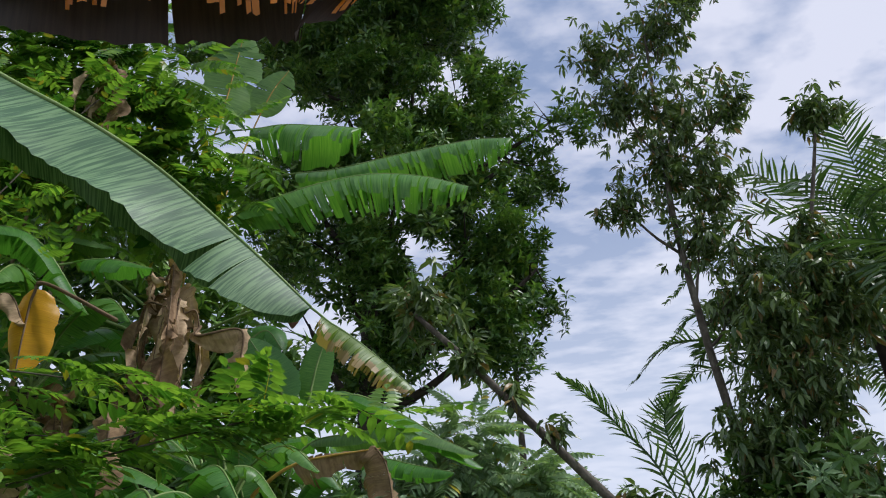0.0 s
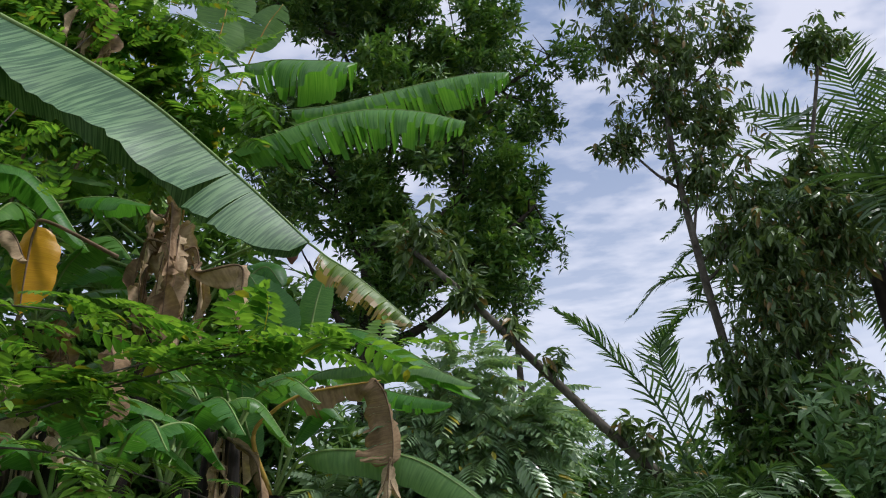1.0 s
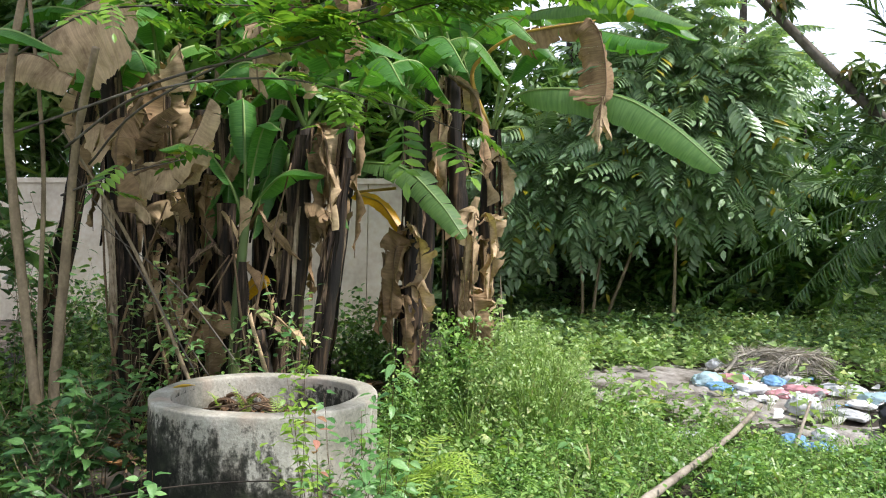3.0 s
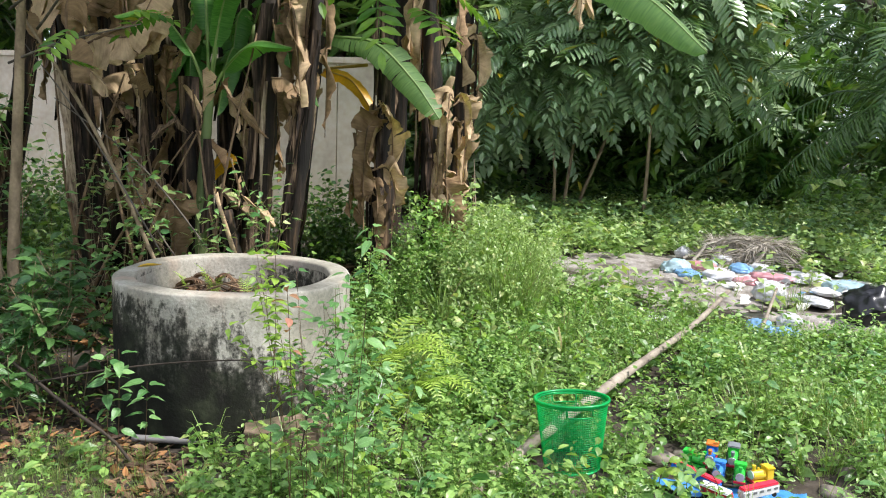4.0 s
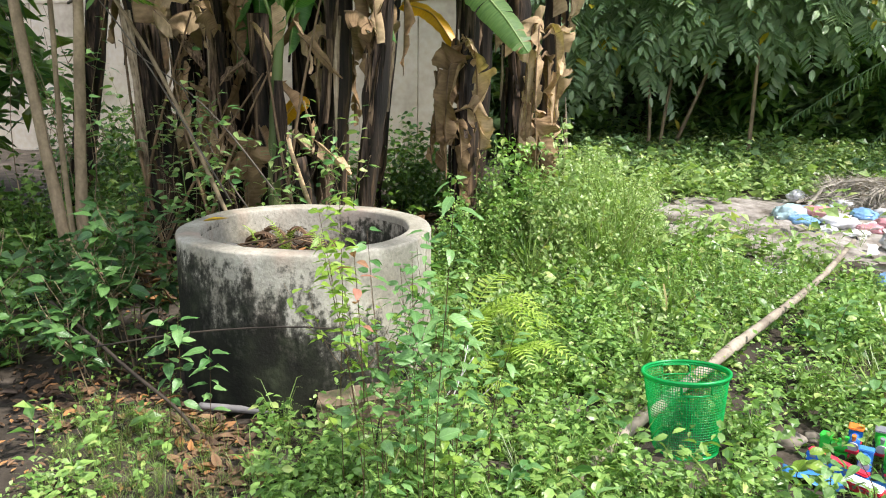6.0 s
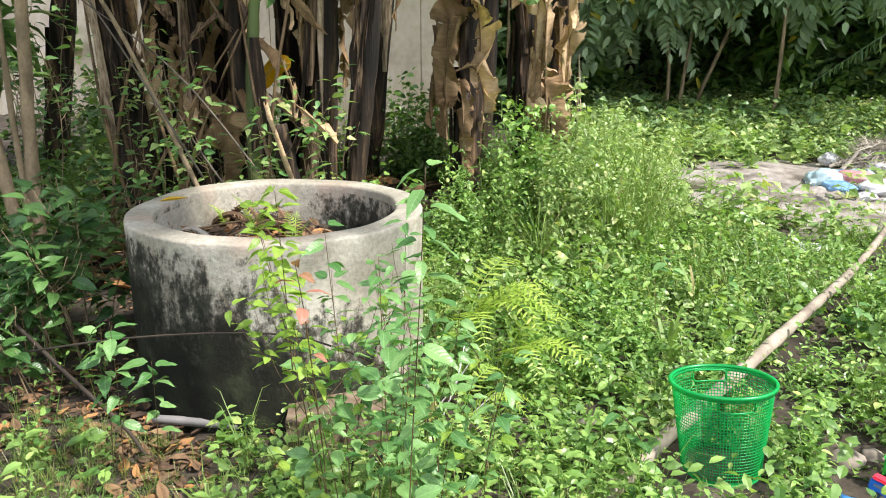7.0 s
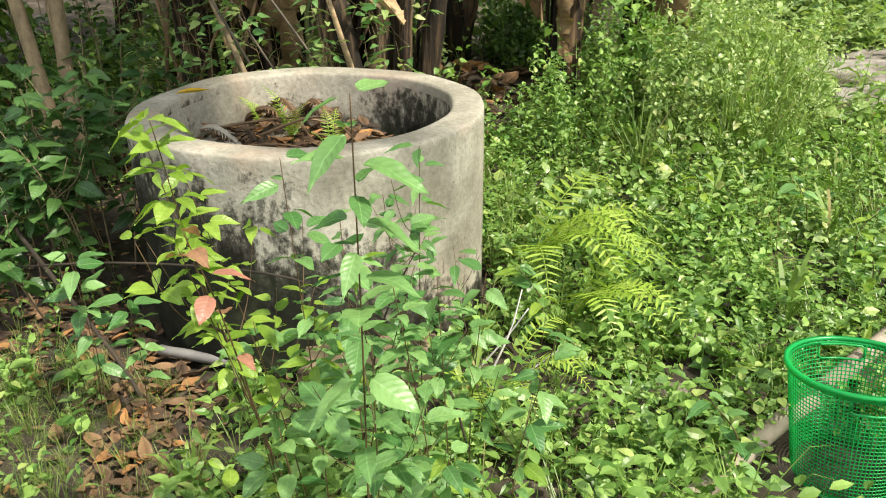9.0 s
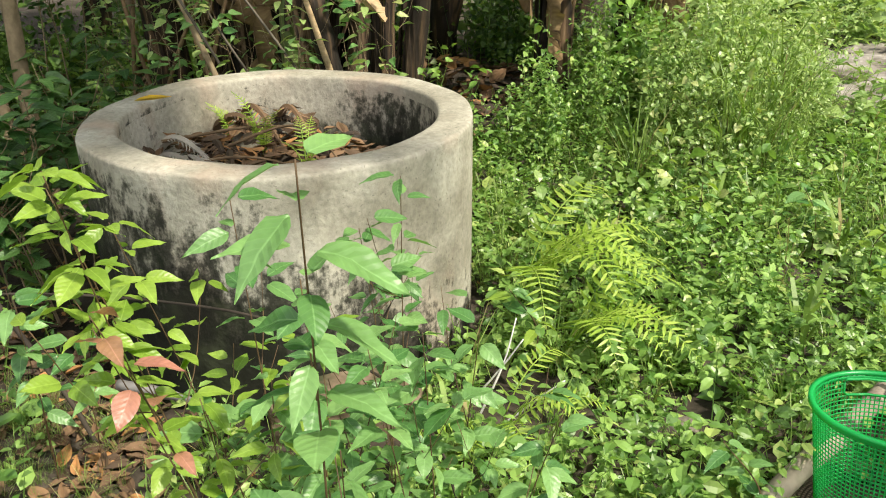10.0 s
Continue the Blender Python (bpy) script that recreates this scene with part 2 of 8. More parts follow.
MAT = {
    "ground": plain_material("damp_soil", [(0.3, (0.022, 0.018, 0.012)), (0.55, (0.06, 0.048, 0.035)), (0.8, (0.15, 0.125, 0.10))], 5.5, 0.95, relief=0.9, dist=0.05, fine=60, detail=10),
    "ash": plain_material("pale_ash", [(0.32, (0.10, 0.085, 0.065)), (0.45, (0.22, 0.195, 0.165)), (0.58, (0.33, 0.30, 0.265)), (0.75, (0.44, 0.41, 0.37))], 4.5, 0.95, relief=1.0, dist=0.08, fine=22, detail=10),
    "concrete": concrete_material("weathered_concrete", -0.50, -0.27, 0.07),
    # lining: algae, plus the shade of one wall put into the colour
    "concrete_algae_shade": concrete_material("algae_and_shade_concrete", 0.52, -0.1, 0.25, 0.84),
    "plaster": plain_material("cream_plaster", [(0.3, (0.54, 0.465, 0.34)), (0.5, (0.71, 0.62, 0.47)), (0.7, (0.79, 0.71, 0.55))], 1.6, 0.9, relief=0.1, fine=12),
    "weed": leaf_material("weed_leaf", (0.085, 0.20, 0.04), (0.335, 0.53, 0.145), (0.43, 0.55, 0.18), 0.06, grain=14, glow=0.30),
    "weed_pale": leaf_material("pale_weed_leaf", (0.16, 0.29, 0.075), (0.42, 0.56, 0.22), (0.44, 0.50, 0.20), 0.08, grain=14, glow=0.32),
    "weed_light": leaf_material("young_weed_leaf", (0.22, 0.36, 0.10), (0.50, 0.63, 0.27), grain=14, glow=0.34),
    "hero": leaf_material("broad_weed_leaf", (0.06, 0.18, 0.05), (0.24, 0.43, 0.155), grain=2.5, glow=0.28, veined=True),
    "lime": leaf_material("lime_leaf", (0.17, 0.30, 0.04), (0.31, 0.46, 0.08), grain=2.5, glow=0.36, veined=True),
    # darker copy of the broad weed leaf, with shade put into its green
    "painted_shade_leaf": leaf_material("shade_toned_shrub_leaf", (0.022, 0.075, 0.02), (0.12, 0.25, 0.07), grain=2.5, glow=0.2, veined=True),
    "pink": leaf_material("reddened_leaf", (0.29, 0.17, 0.09), (0.46, 0.20, 0.16), grain=3, veined=True),
    "grass": leaf_material("grass_blade", (0.10, 0.20, 0.03), (0.31, 0.44, 0.12), (0.34, 0.30, 0.14), 0.08, grain=20),
    "fern": leaf_material("fern_frond", (0.28, 0.44, 0.06), (0.45, 0.60, 0.13), grain=20, glow=0.34),
    "pinnate": leaf_material("compound_leaf", (0.05, 0.155, 0.02), (0.262, 0.44, 0.062), (0.32, 0.30, 0.03), 0.03, glow=0.45, grain=14),
    "mass": leaf_material("dark_tree_leaf", (0.035, 0.105, 0.02), (0.19, 0.33, 0.07), (0.20, 0.29, 0.05), 0.08, grain=2),
    "slim": leaf_material("slender_tree_leaf", (0.06, 0.115, 0.04), (0.20, 0.28, 0.095), (0.28, 0.19, 0.07), 0.05, grain=3),
    "back": leaf_material("back_shrub_leaf", (0.09, 0.19, 0.07), (0.28, 0.43, 0.18), (0.24, 0.26, 0.04), 0.03, grain=3),
    "feather": leaf_material("feathered_leaf", (0.20, 0.32, 0.18), (0.44, 0.58, 0.35), (0.55, 0.44, 0.03), 0.012, rough=0.30, grain=3, glow=0.32, spec=0.6),
    "palm": leaf_material("palm_leaflet", (0.04, 0.10, 0.03), (0.135, 0.22, 0.08), grain=4),
    "litter": leaf_material("fallen_leaf", (0.03, 0.02, 0.014), (0.26, 0.155, 0.085), (0.40, 0.20, 0.075), 0.10, rough=0.8, glow=0.05, grain=20),
    "blade": blade_material("banana_blade", (0.06, 0.19, 0.035), (0.14, 0.32, 0.075)),
    "blade_pale": blade_material("pale_banana_blade", (0.13, 0.25, 0.09), (0.24, 0.38, 0.14), rough=0.45, glow=0.55),
    "blade_edge": blade_material("dry_edged_banana_blade", (0.085, 0.23, 0.045), (0.20, 0.38, 0.09), (0.36, 0.24, 0.12)),
    "blade_worn": blade_material("brown_edged_banana_blade", (0.13, 0.21, 0.05), (0.24, 0.32, 0.09), (0.40, 0.28, 0.13), 0.66),
    "blade_grey": blade_material("grey_green_banana_blade", (0.045, 0.115, 0.042), (0.155, 0.27, 0.115), rough=0.5, glow=0.02, contrast=(0.44, 0.57), veins=260),
    # near-black colour stands in for the shade under a leaf half
    "blade_shadow": blade_material("shade_black_blade", (0.02, 0.012, 0.007), (0.05, 0.032, 0.02), glow=0.02, rough=0.8),
    "blade_sear": blade_material("half_dried_banana_blade", (0.06, 0.08, 0.015), (0.13, 0.15, 0.03), (0.60, 0.19, 0.0), 0.56, glow=0.3),
    "yellow": blade_material("yellowed_banana_blade", (0.70, 0.33, 0.008), (0.84, 0.46, 0.015), glow=0.3),
    "dry": blade_material("dry_banana_blade", (0.23, 0.145, 0.078), (0.40, 0.265, 0.15), glow=0.12, rough=0.85, veins=60, blotch=6),
    "dry_pale": blade_material("bleached_dry_blade", (0.47, 0.33, 0.205), (0.68, 0.50, 0.325), glow=0.15, rough=0.85, veins=60, blotch=6),
    "sheath_dark": plain_material("rotting_sheath", [(0.36, (0.010, 0.008, 0.006)), (0.55, (0.045, 0.03, 0.02)), (0.75, (0.13, 0.09, 0.055))], 7, 0.9, (9, 9, 0.5), 0.8, 0.01, fine=35),
    "sheath": plain_material("brown_dry_sheath", [(0.34, (0.03, 0.02, 0.012)), (0.52, (0.15, 0.10, 0.06)), (0.72, (0.32, 0.225, 0.14))], 7, 0.9, (9, 9, 0.5), 0.8, 0.01, fine=35),
    "sheath_pale": plain_material("bleached_sheath", [(0.32, (0.12, 0.085, 0.055)), (0.5, (0.36, 0.27, 0.18)), (0.72, (0.56, 0.45, 0.33))], 7, 0.9, (9, 9, 0.5), 0.8, 0.01, fine=35),
    "rib": plain_material("banana_midrib", [(0.3, (0.16, 0.26, 0.06)), (0.7, (0.27, 0.36, 0.12))], 8, 0.5),
    "rib_dry": plain_material("dry_midrib", [(0.3, (0.10, 0.065, 0.035)), (0.7, (0.27, 0.18, 0.10))], 12, 0.8),
    "rib_yellow": plain_material("yellowing_midrib", [(0.3, (0.42, 0.24, 0.04)), (0.7, (0.58, 0.38, 0.08))], 12, 0.6),
    "stem": plain_material("old_banana_stem", [(0.40, (0.010, 0.008, 0.006)), (0.55, (0.03, 0.021, 0.014)), (0.66, (0.12, 0.075, 0.042)), (0.78, (0.30, 0.20, 0.12))], 5, 0.8, (3.2, 3.2, 0.2), 0.9, 0.03, fine=30),
    "stem_green": plain_material("green_banana_stem", [(0.3, (0.07, 0.09, 0.03)), (0.6, (0.16, 0.22, 0.07)), (0.85, (0.26, 0.29, 0.12))], 4, 0.5, (1.5, 1.5, 0.3), 0.3),
    "bark": plain_material("grey_bark", [(0.3, (0.05, 0.04, 0.03)), (0.55, (0.13, 0.11, 0.085)), (0.8, (0.24, 0.22, 0.18))], 7, 0.9, (1, 1, 0.5), 0.8, 0.03, fine=25),
    "bark_dark": plain_material("dark_bark", [(0.3, (0.02, 0.016, 0.012)), (0.7, (0.07, 0.055, 0.04))], 5, 0.9, (1, 1, 0.4), 0.8, 0.04, fine=20),
    "twig": plain_material("tan_stem_bark", [(0.3, (0.15, 0.11, 0.065)), (0.7, (0.38, 0.29, 0.175))], 14, 0.85, (1, 1, 0.35), 0.8, 0.02, fine=45),
    "wood": plain_material("weathered_pole", [(0.3, (0.19, 0.155, 0.12)), (0.6, (0.36, 0.31, 0.24)), (0.8, (0.48, 0.42, 0.34))], 6, 0.85, (1, 1, 0.4), 0.5, 0.01, fine=40),
    "bud": plain_material("purple_bract", [(0.3, (0.10, 0.03, 0.035)), (0.7, (0.26, 0.12, 0.10))], 8, 0.5),
    "green_plastic": leaf_material("green_plastic", (0.012, 0.50, 0.13), (0.016, 0.54, 0.145), grain=4, rough=0.32, glow=0.35),
    "rock": plain_material("grey_brown_stone", [(0.3, (0.12, 0.10, 0.08)), (0.55, (0.25, 0.215, 0.175)), (0.8, (0.38, 0.345, 0.30))], 9, 0.9, relief=0.6, dist=0.01, fine=50),
    "brick": plain_material("mossy_brick", [(0.34, (0.04, 0.05, 0.02)), (0.5, (0.15, 0.11, 0.07)), (0.75, (0.30, 0.23, 0.16))], 9, 0.9, relief=0.8, dist=0.01, fine=50),
    "shoot": plain_material("green_shoot", [(0.3, (0.07, 0.10, 0.03)), (0.7, (0.14, 0.18, 0.06))], 20, 0.6),
    "stalk": plain_material("dark_red_stalk", [(0.3, (0.06, 0.035, 0.02)), (0.7, (0.14, 0.09, 0.04))], 20, 0.6),
    "yellow_leaf": leaf_material("fallen_yellow_leaf", (0.62, 0.38, 0.02), (0.72, 0.46, 0.04), grain=40),
    "straw": leaf_material("dry_palm_leaflet", (0.24, 0.215, 0.185), (0.50, 0.46, 0.40), rough=0.85, glow=0.05, grain=10),
    "bag_white": gloss_material("white_plastic_film", (0.52, 0.52, 0.52), 0.4, 0.35),
    "bag_blue": gloss_material("blue_plastic_film", (0.20, 0.38, 0.62), 0.35, 0.35),
    "bag_red": gloss_material("red_plastic_film", (0.56, 0.27, 0.29), 0.4, 0.3),
    "bag_black": gloss_material("black_plastic_film", (0.012, 0.012, 0.014), 0.3),
    "bag_aqua": gloss_material("clear_aqua_film", (0.50, 0.68, 0.72), 0.3, 0.15, film=0.25),
    "paper": gloss_material("dirty_paper", (0.66, 0.64, 0.60), 0.85, 0.15),
    "toy_blue": gloss_material("toy_blue", (0.02, 0.14, 0.52)), "toy_sky": gloss_material("toy_sky_blue", (0.06, 0.25, 0.60)),
    "toy_green": gloss_material("toy_green", (0.04, 0.50, 0.05)), "toy_yellow": gloss_material("toy_yellow", (0.80, 0.52, 0.02)),
    "toy_red": gloss_material("toy_red", (0.62, 0.03, 0.06)), "toy_white": gloss_material("toy_white", (0.75, 0.75, 0.74)),
    "toy_grey": gloss_material("toy_grey", (0.20, 0.21, 0.22)), "toy_pale": gloss_material("toy_pale_grey", (0.50, 0.50, 0.50)), "toy_black": gloss_material("toy_black", (0.02, 0.02, 0.02)), "toy_orange": gloss_material("toy_orange", (0.72, 0.20, 0.03)),
    "pipe": gloss_material("grey_pipe", (0.20, 0.19, 0.18), 0.5, 0.2),
}

# ---- geometry helpers ----
rng = np.random.default_rng(7)


def mesh_from(name, verts, faces, mat, smooth=True, uvs=None):
    """A mesh from an array of places and an (n, 3) or (n, 4) array of corners, or a list of such arrays."""
    me = bpy.data.meshes.new(name)
    groups = faces if isinstance(faces, list) else [faces]
    groups = [np.asarray(g, dtype=np.int32) for g in groups if len(g)]
    verts = np.asarray(verts, dtype=np.float32)
    me.vertices.add(len(verts))
    me.vertices.foreach_set("co", verts.ravel())
    loops = np.concatenate([g.ravel() for g in groups])
    sizes = np.concatenate([np.full(len(g), g.shape[1], dtype=np.int32) for g in groups])
    me.loops.add(len(loops))
    me.loops.foreach_set("vertex_index", loops)
    me.polygons.add(len(sizes))
    me.polygons.foreach_set("loop_start", np.concatenate([[0], np.cumsum(sizes)[:-1]]).astype(np.int32))
    me.polygons.foreach_set("loop_total", sizes)
    if uvs is not None:
        layer = me.uv_layers.new(name="UVMap")
        layer.data.foreach_set("uv", np.asarray(uvs, dtype=np.float32)[loops].ravel())
    me.materials.append(mat)
    me.update(calc_edges=True)
    me.polygons.foreach_set("use_smooth", np.full(len(sizes), smooth))
    return me


def child(name, me, parent=None, label=""):
    ob = new(name, me)
    ob.parent = parent
    return tagged(ob, label)


def part(name, bm, mat, parent=None, label="", smooth=False):
    me = bpy.data.meshes.new(name)
    bm.to_mesh(me)
    bm.free()
    me.materials.append(mat)
    me.polygons.foreach_set("use_smooth", np.full(len(me.polygons), smooth))
    return child(name, me, parent, label)


def thing(name, place, label, category, group="", kind=""):
    ob = new(name)
    ob.location = place
    ob.empty_display_size = 0.1
    return tagged(ob, label, category, group, kind)


class Buf:
    """Collects pieces of geometry for one mesh."""

    def __init__(self):
        self.v, self.q, self.t, self.uv, self.n = [], [], [], [], 0

    def add(self, v, q=None, t=None, uv=None):
        v = np.asarray(v, dtype=float)
        if q is not None and len(q):
            self.q.append(np.asarray(q) + self.n)
        if t is not None and len(t):
            self.t.append(np.asarray(t) + self.n)
        self.v.append(v)
        self.uv.append(np.zeros((len(v), 2)) if uv is None else np.asarray(uv))
        self.n += len(v)
        return self

    def mesh(self, name, mat, smooth=True, uv=False, origin=(0, 0, 0)):
        f = [np.concatenate(g) for g in (self.q, self.t) if g]
        return mesh_from(name, np.concatenate(self.v) - np.array(origin), f, mat, smooth, np.concatenate(self.uv) if uv else None)


def curve(points, n):
    """n places along a smooth line through the points."""
    p = np.asarray(points, dtype=float)
    if len(p) == 2:
        return p[0] + (p[1] - p[0]) * np.linspace(0, 1, n)[:, None]
    e = np.vstack([2 * p[0] - p[1], p, 2 * p[-1] - p[-2]])
    out = []
    for s in np.linspace(0, len(p) - 1, n):
        i = min(int(s), len(p) - 2)
        u = s - i
        a, b, c, d = e[i:i + 4]
        out.append(0.5 * (2 * b + (c - a) * u + (2 * a - 5 * b + 4 * c - d) * u * u + (3 * b - a - 3 * c + d) * u ** 3))
    return np.array(out)


def unit(v):
    return v / np.maximum(np.linalg.norm(v, axis=-1, keepdims=True), 1e-9)


def tube(points, radii, sides=8, rough=0.0, seed=0):
    """A round limb along the points: places and quads, closed at both ends by small caps."""
    p = np.asarray(points, dtype=float)
    r = np.broadcast_to(np.asarray(radii, dtype=float), (len(p),))
    tan = unit(np.gradient(p, axis=0))
    ref = np.where(np.abs(tan[:, 2:3]) > 0.9, np.array([[1.0, 0, 0]]), np.array([[0, 0, 1.0]]))
    a = unit(np.cross(tan, ref))
    b = np.cross(tan, a)
    th = np.linspace(0, 2 * math.pi, sides, endpoint=False)
    g = np.random.default_rng(seed)
    rr = r[:, None] * (1 + rough * g.uniform(-1, 1, (len(p), sides)))
    v = p[:, None] + rr[..., None] * (np.cos(th)[None, :, None] * a[:, None] + np.sin(th)[None, :, None] * b[:, None])
    i, k = np.meshgrid(np.arange(len(p) - 1), np.arange(sides), indexing="ij")
    kk = (k + 1) % sides
    q = np.stack([i * sides + k, i * sides + kk, (i + 1) * sides + kk, (i + 1) * sides + k], -1).reshape(-1, 4)
    n = len(p) * sides
    v = np.vstack([v.reshape(-1, 3), p[:1], p[-1:]])
    ks = np.arange(sides)
    t = np.vstack([np.stack([np.full(sides, n), (ks + 1) % sides, ks], 1),
                   np.stack([np.full(sides, n + 1), n - sides + ks, n - sides + (ks + 1) % sides], 1)])
    return v, q, t


def leaf_shape(w=0.45, fold=0.12, droop=0.15, fine=False):
    """One leaf of length 1 along +y, its face to +z."""
    if not fine:
        v = [(0, 0, 0), (-w / 2, 0.42, fold), (0, 0.45, 0), (w / 2, 0.42, fold), (0, 1, -droop)]
        t = [(0, 2, 1), (0, 3, 2), (2, 4, 1), (2, 3, 4)]
        return np.array(v, float), np.array(t)
    if fine == "mid":
        v, t = [(0, 0, 0)], []
        for y, k in ((0.28, 0.86), (0.62, 0.92)):
            v += [(-w / 2 * k, y, fold * k - droop * y * y), (0, y + 0.03, -droop * y * y), (w / 2 * k, y, fold * k - droop * y * y)]
        v.append((0, 1, -droop))
        t = [(0, 2, 1), (0, 3, 2), (1, 2, 5), (1, 5, 4), (2, 3, 6), (2, 6, 5), (4, 5, 7), (5, 6, 7)]
        return np.array(v, float), np.array(t)
    ys, ws = [0.0, 0.15, 0.4, 0.68, 1.0], [0.04, 0.62, 1.0, 0.72, 0.0]
    v, t = [], []
    for y, k in zip(ys, ws):
        z = -droop * y * y
        v += [(-w / 2 * k, y - 0.03 * k, z + fold * k), (0, y, z), (w / 2 * k, y - 0.03 * k, z + fold * k)]
    for i in range(4):
        a = 3 * i
        t += [(a, a + 1, a + 4), (a, a + 4, a + 3), (a + 1, a + 2, a + 5), (a + 1, a + 5, a + 4)]
    return np.array(v, float), np.array(t)


def frames_from(places, forward, up, size, roll=None):
    """Stacks of 3 x 3 turns (columns side, forward, face) scaled by size."""
    f = unit(np.asarray(forward, float))
    s = unit(np.cross(f, up))
    u = np.cross(s, f)
    if roll is not None:
        c, d = np.cos(roll)[:, None], np.sin(roll)[:, None]
        s, u = s * c + u * d, u * c - s * d
    return np.stack([s, f, u], -1) * np.asarray(size, float).reshape(-1, 1, 1), np.asarray(places, float)


def scatter(template, turns, places):
    """Many copies of a template, joined: places and triangles."""
    v, t = template
    out = np.einsum("nij,kj->nki", turns, v) + places[:, None]
    tt = t[None] + (np.arange(len(places)) * len(v))[:, None, None]
    return out.reshape(-1, 3), tt.reshape(-1, t.shape[1])


def around_z(a, size):
    c, s, o = np.cos(a), np.sin(a), np.zeros_like(a)
    m = np.stack([np.stack([c, -s, o], -1), np.stack([s, c, o], -1), np.stack([o, o, o + 1], -1)], -2)
    return m * np.asarray(size).reshape(-1, 1, 1)


def join(parts):
    v, t, n = [], [], 0
    for a, b in parts:
        v.append(a)
        t.append(b + n)
        n += len(a)
    return np.concatenate(v), np.concatenate(t)


def height(x, y):
    """The ground's height in the yard."""
    x, y = np.asarray(x, float), np.asarray(y, float)
    h = 0.09 * np.clip((y - 4.0) / 4.0, 0, 1)
    h = h + 0.03 * np.sin(1.7 * x + 0.6) * np.cos(1.3 * y) + 0.015 * np.sin(4.1 * x + 2.3 * y)
    h = h - 0.04 * np.exp(-(((x + 0.24) / 0.3) ** 2 + ((y - 3.6) / 0.3) ** 2))
    bank = np.exp(-(((x + 3.4) / 1.8) ** 2 + ((y - 6.2) / 1.4) ** 2))
    return h + 0.16 * bank


# ---- ground ----


def make_ground():
    xs = np.concatenate([[-400, -120, -50, -25], np.linspace(-14, 14, 113), [25, 50, 120, 400]])
    ys = np.concatenate([[-400, -120, -40, -15], np.linspace(-6, 26, 129), [40, 70, 150, 400]])
    gx, gy = np.meshgrid(xs, ys)
    near = np.clip((30 - np.hypot(gx, gy - 8)) / 12, 0, 1)
    z = height(gx, gy) * near + near * 0.012 * np.random.default_rng(3).uniform(-1, 1, gx.shape)
    v = np.stack([gx, gy, z], -1).reshape(-1, 3)
    nx = len(xs)
    i, j = np.meshgrid(np.arange(len(ys) - 1), np.arange(nx - 1), indexing="ij")
    a = i * nx + j
    q = np.stack([a, a + 1, a + nx + 1, a + nx], -1).reshape(-1, 4)
    tagged(new("ground", mesh_from("ground", v, q, MAT["ground"])), "dark damp soil under low weeds and leaf litter", "ground", kind="structure")
    # patch of pale ash and burnt rubbish
    g = np.random.default_rng(5)
    th = np.linspace(0, 2 * math.pi, 40, endpoint=False)
    rr = np.linspace(0, 1, 9)
    edge = 1 + 0.18 * np.sin(3 * th + 1) + 0.1 * np.sin(7 * th)
    i, k = np.meshgrid(np.arange(8), np.arange(40), indexing="ij")
    q = np.stack([i * 40 + k, i * 40 + (k + 1) % 40, (i + 1) * 40 + (k + 1) % 40, (i + 1) * 40 + k], -1).reshape(-1, 4)[:, ::-1]
    for cx, cy, rx, ry in ((0.8, 8.6, 2.15, 1.5), (1.75, 6.95, 0.85, 0.5)):
        px = cx + (rx * rr[:, None]) * np.cos(th) * edge
        py = cy + (ry * rr[:, None]) * np.sin(th) * edge
        pz = height(px, py) + 0.05 * min(1.0, rx / 1.5) * (1 - rr[:, None] ** 2) - 0.02 * rr[:, None] + 0.012 + 0.025 * g.uniform(-1, 1, px.shape)
        v = np.stack([px, py, pz], -1).reshape(-1, 3)
        tagged(new("ash_patch", mesh_from("ash_patch", v, q, MAT["ash"])), "pale grey ash and dust of an old rubbish fire on bare ground", "ash", kind="stuff")


make_ground()


def make_wall():
    """The neighbour's rendered wall behind the bananas, in panels with open joints, under a low roof."""
    wall = thing("wall_north", (0, 10.5, 0), "cream rendered boundary wall stained near the ground", "wall", kind="structure")
    x = -14.95
    while x < -3.5:
        w = 2.18 if x < -4.5 else 0.75
        bm = bmesh.new()
        bmesh.ops.create_cube(bm, size=1.0)
        bmesh.ops.transform(bm, matrix=Matrix.Translation((x + w / 2, 0.1, 1.2)) @ Matrix.Diagonal((w - 0.012, 0.2, 2.4, 1)), verts=bm.verts)
        bmesh.ops.bevel(bm, geom=bm.edges[:], offset=0.006, segments=1, affect="EDGES")
        part("panel", bm, MAT["plaster"], wall)
        x += w
    bm = bmesh.new()
    bmesh.ops.create_cube(bm, size=1.0)
    bmesh.ops.transform(bm, matrix=Matrix.Translation((-9.12, 0.1, 2.44)) @ Matrix.Diagonal((11.66, 0.26, 0.08, 1)), verts=bm.verts)
    part("coping", bm, MAT["plaster"], wall)


make_wall()

# ---- the well ----
WELL, WR, WH = (-2.159, 3.821), 0.635, 0.769


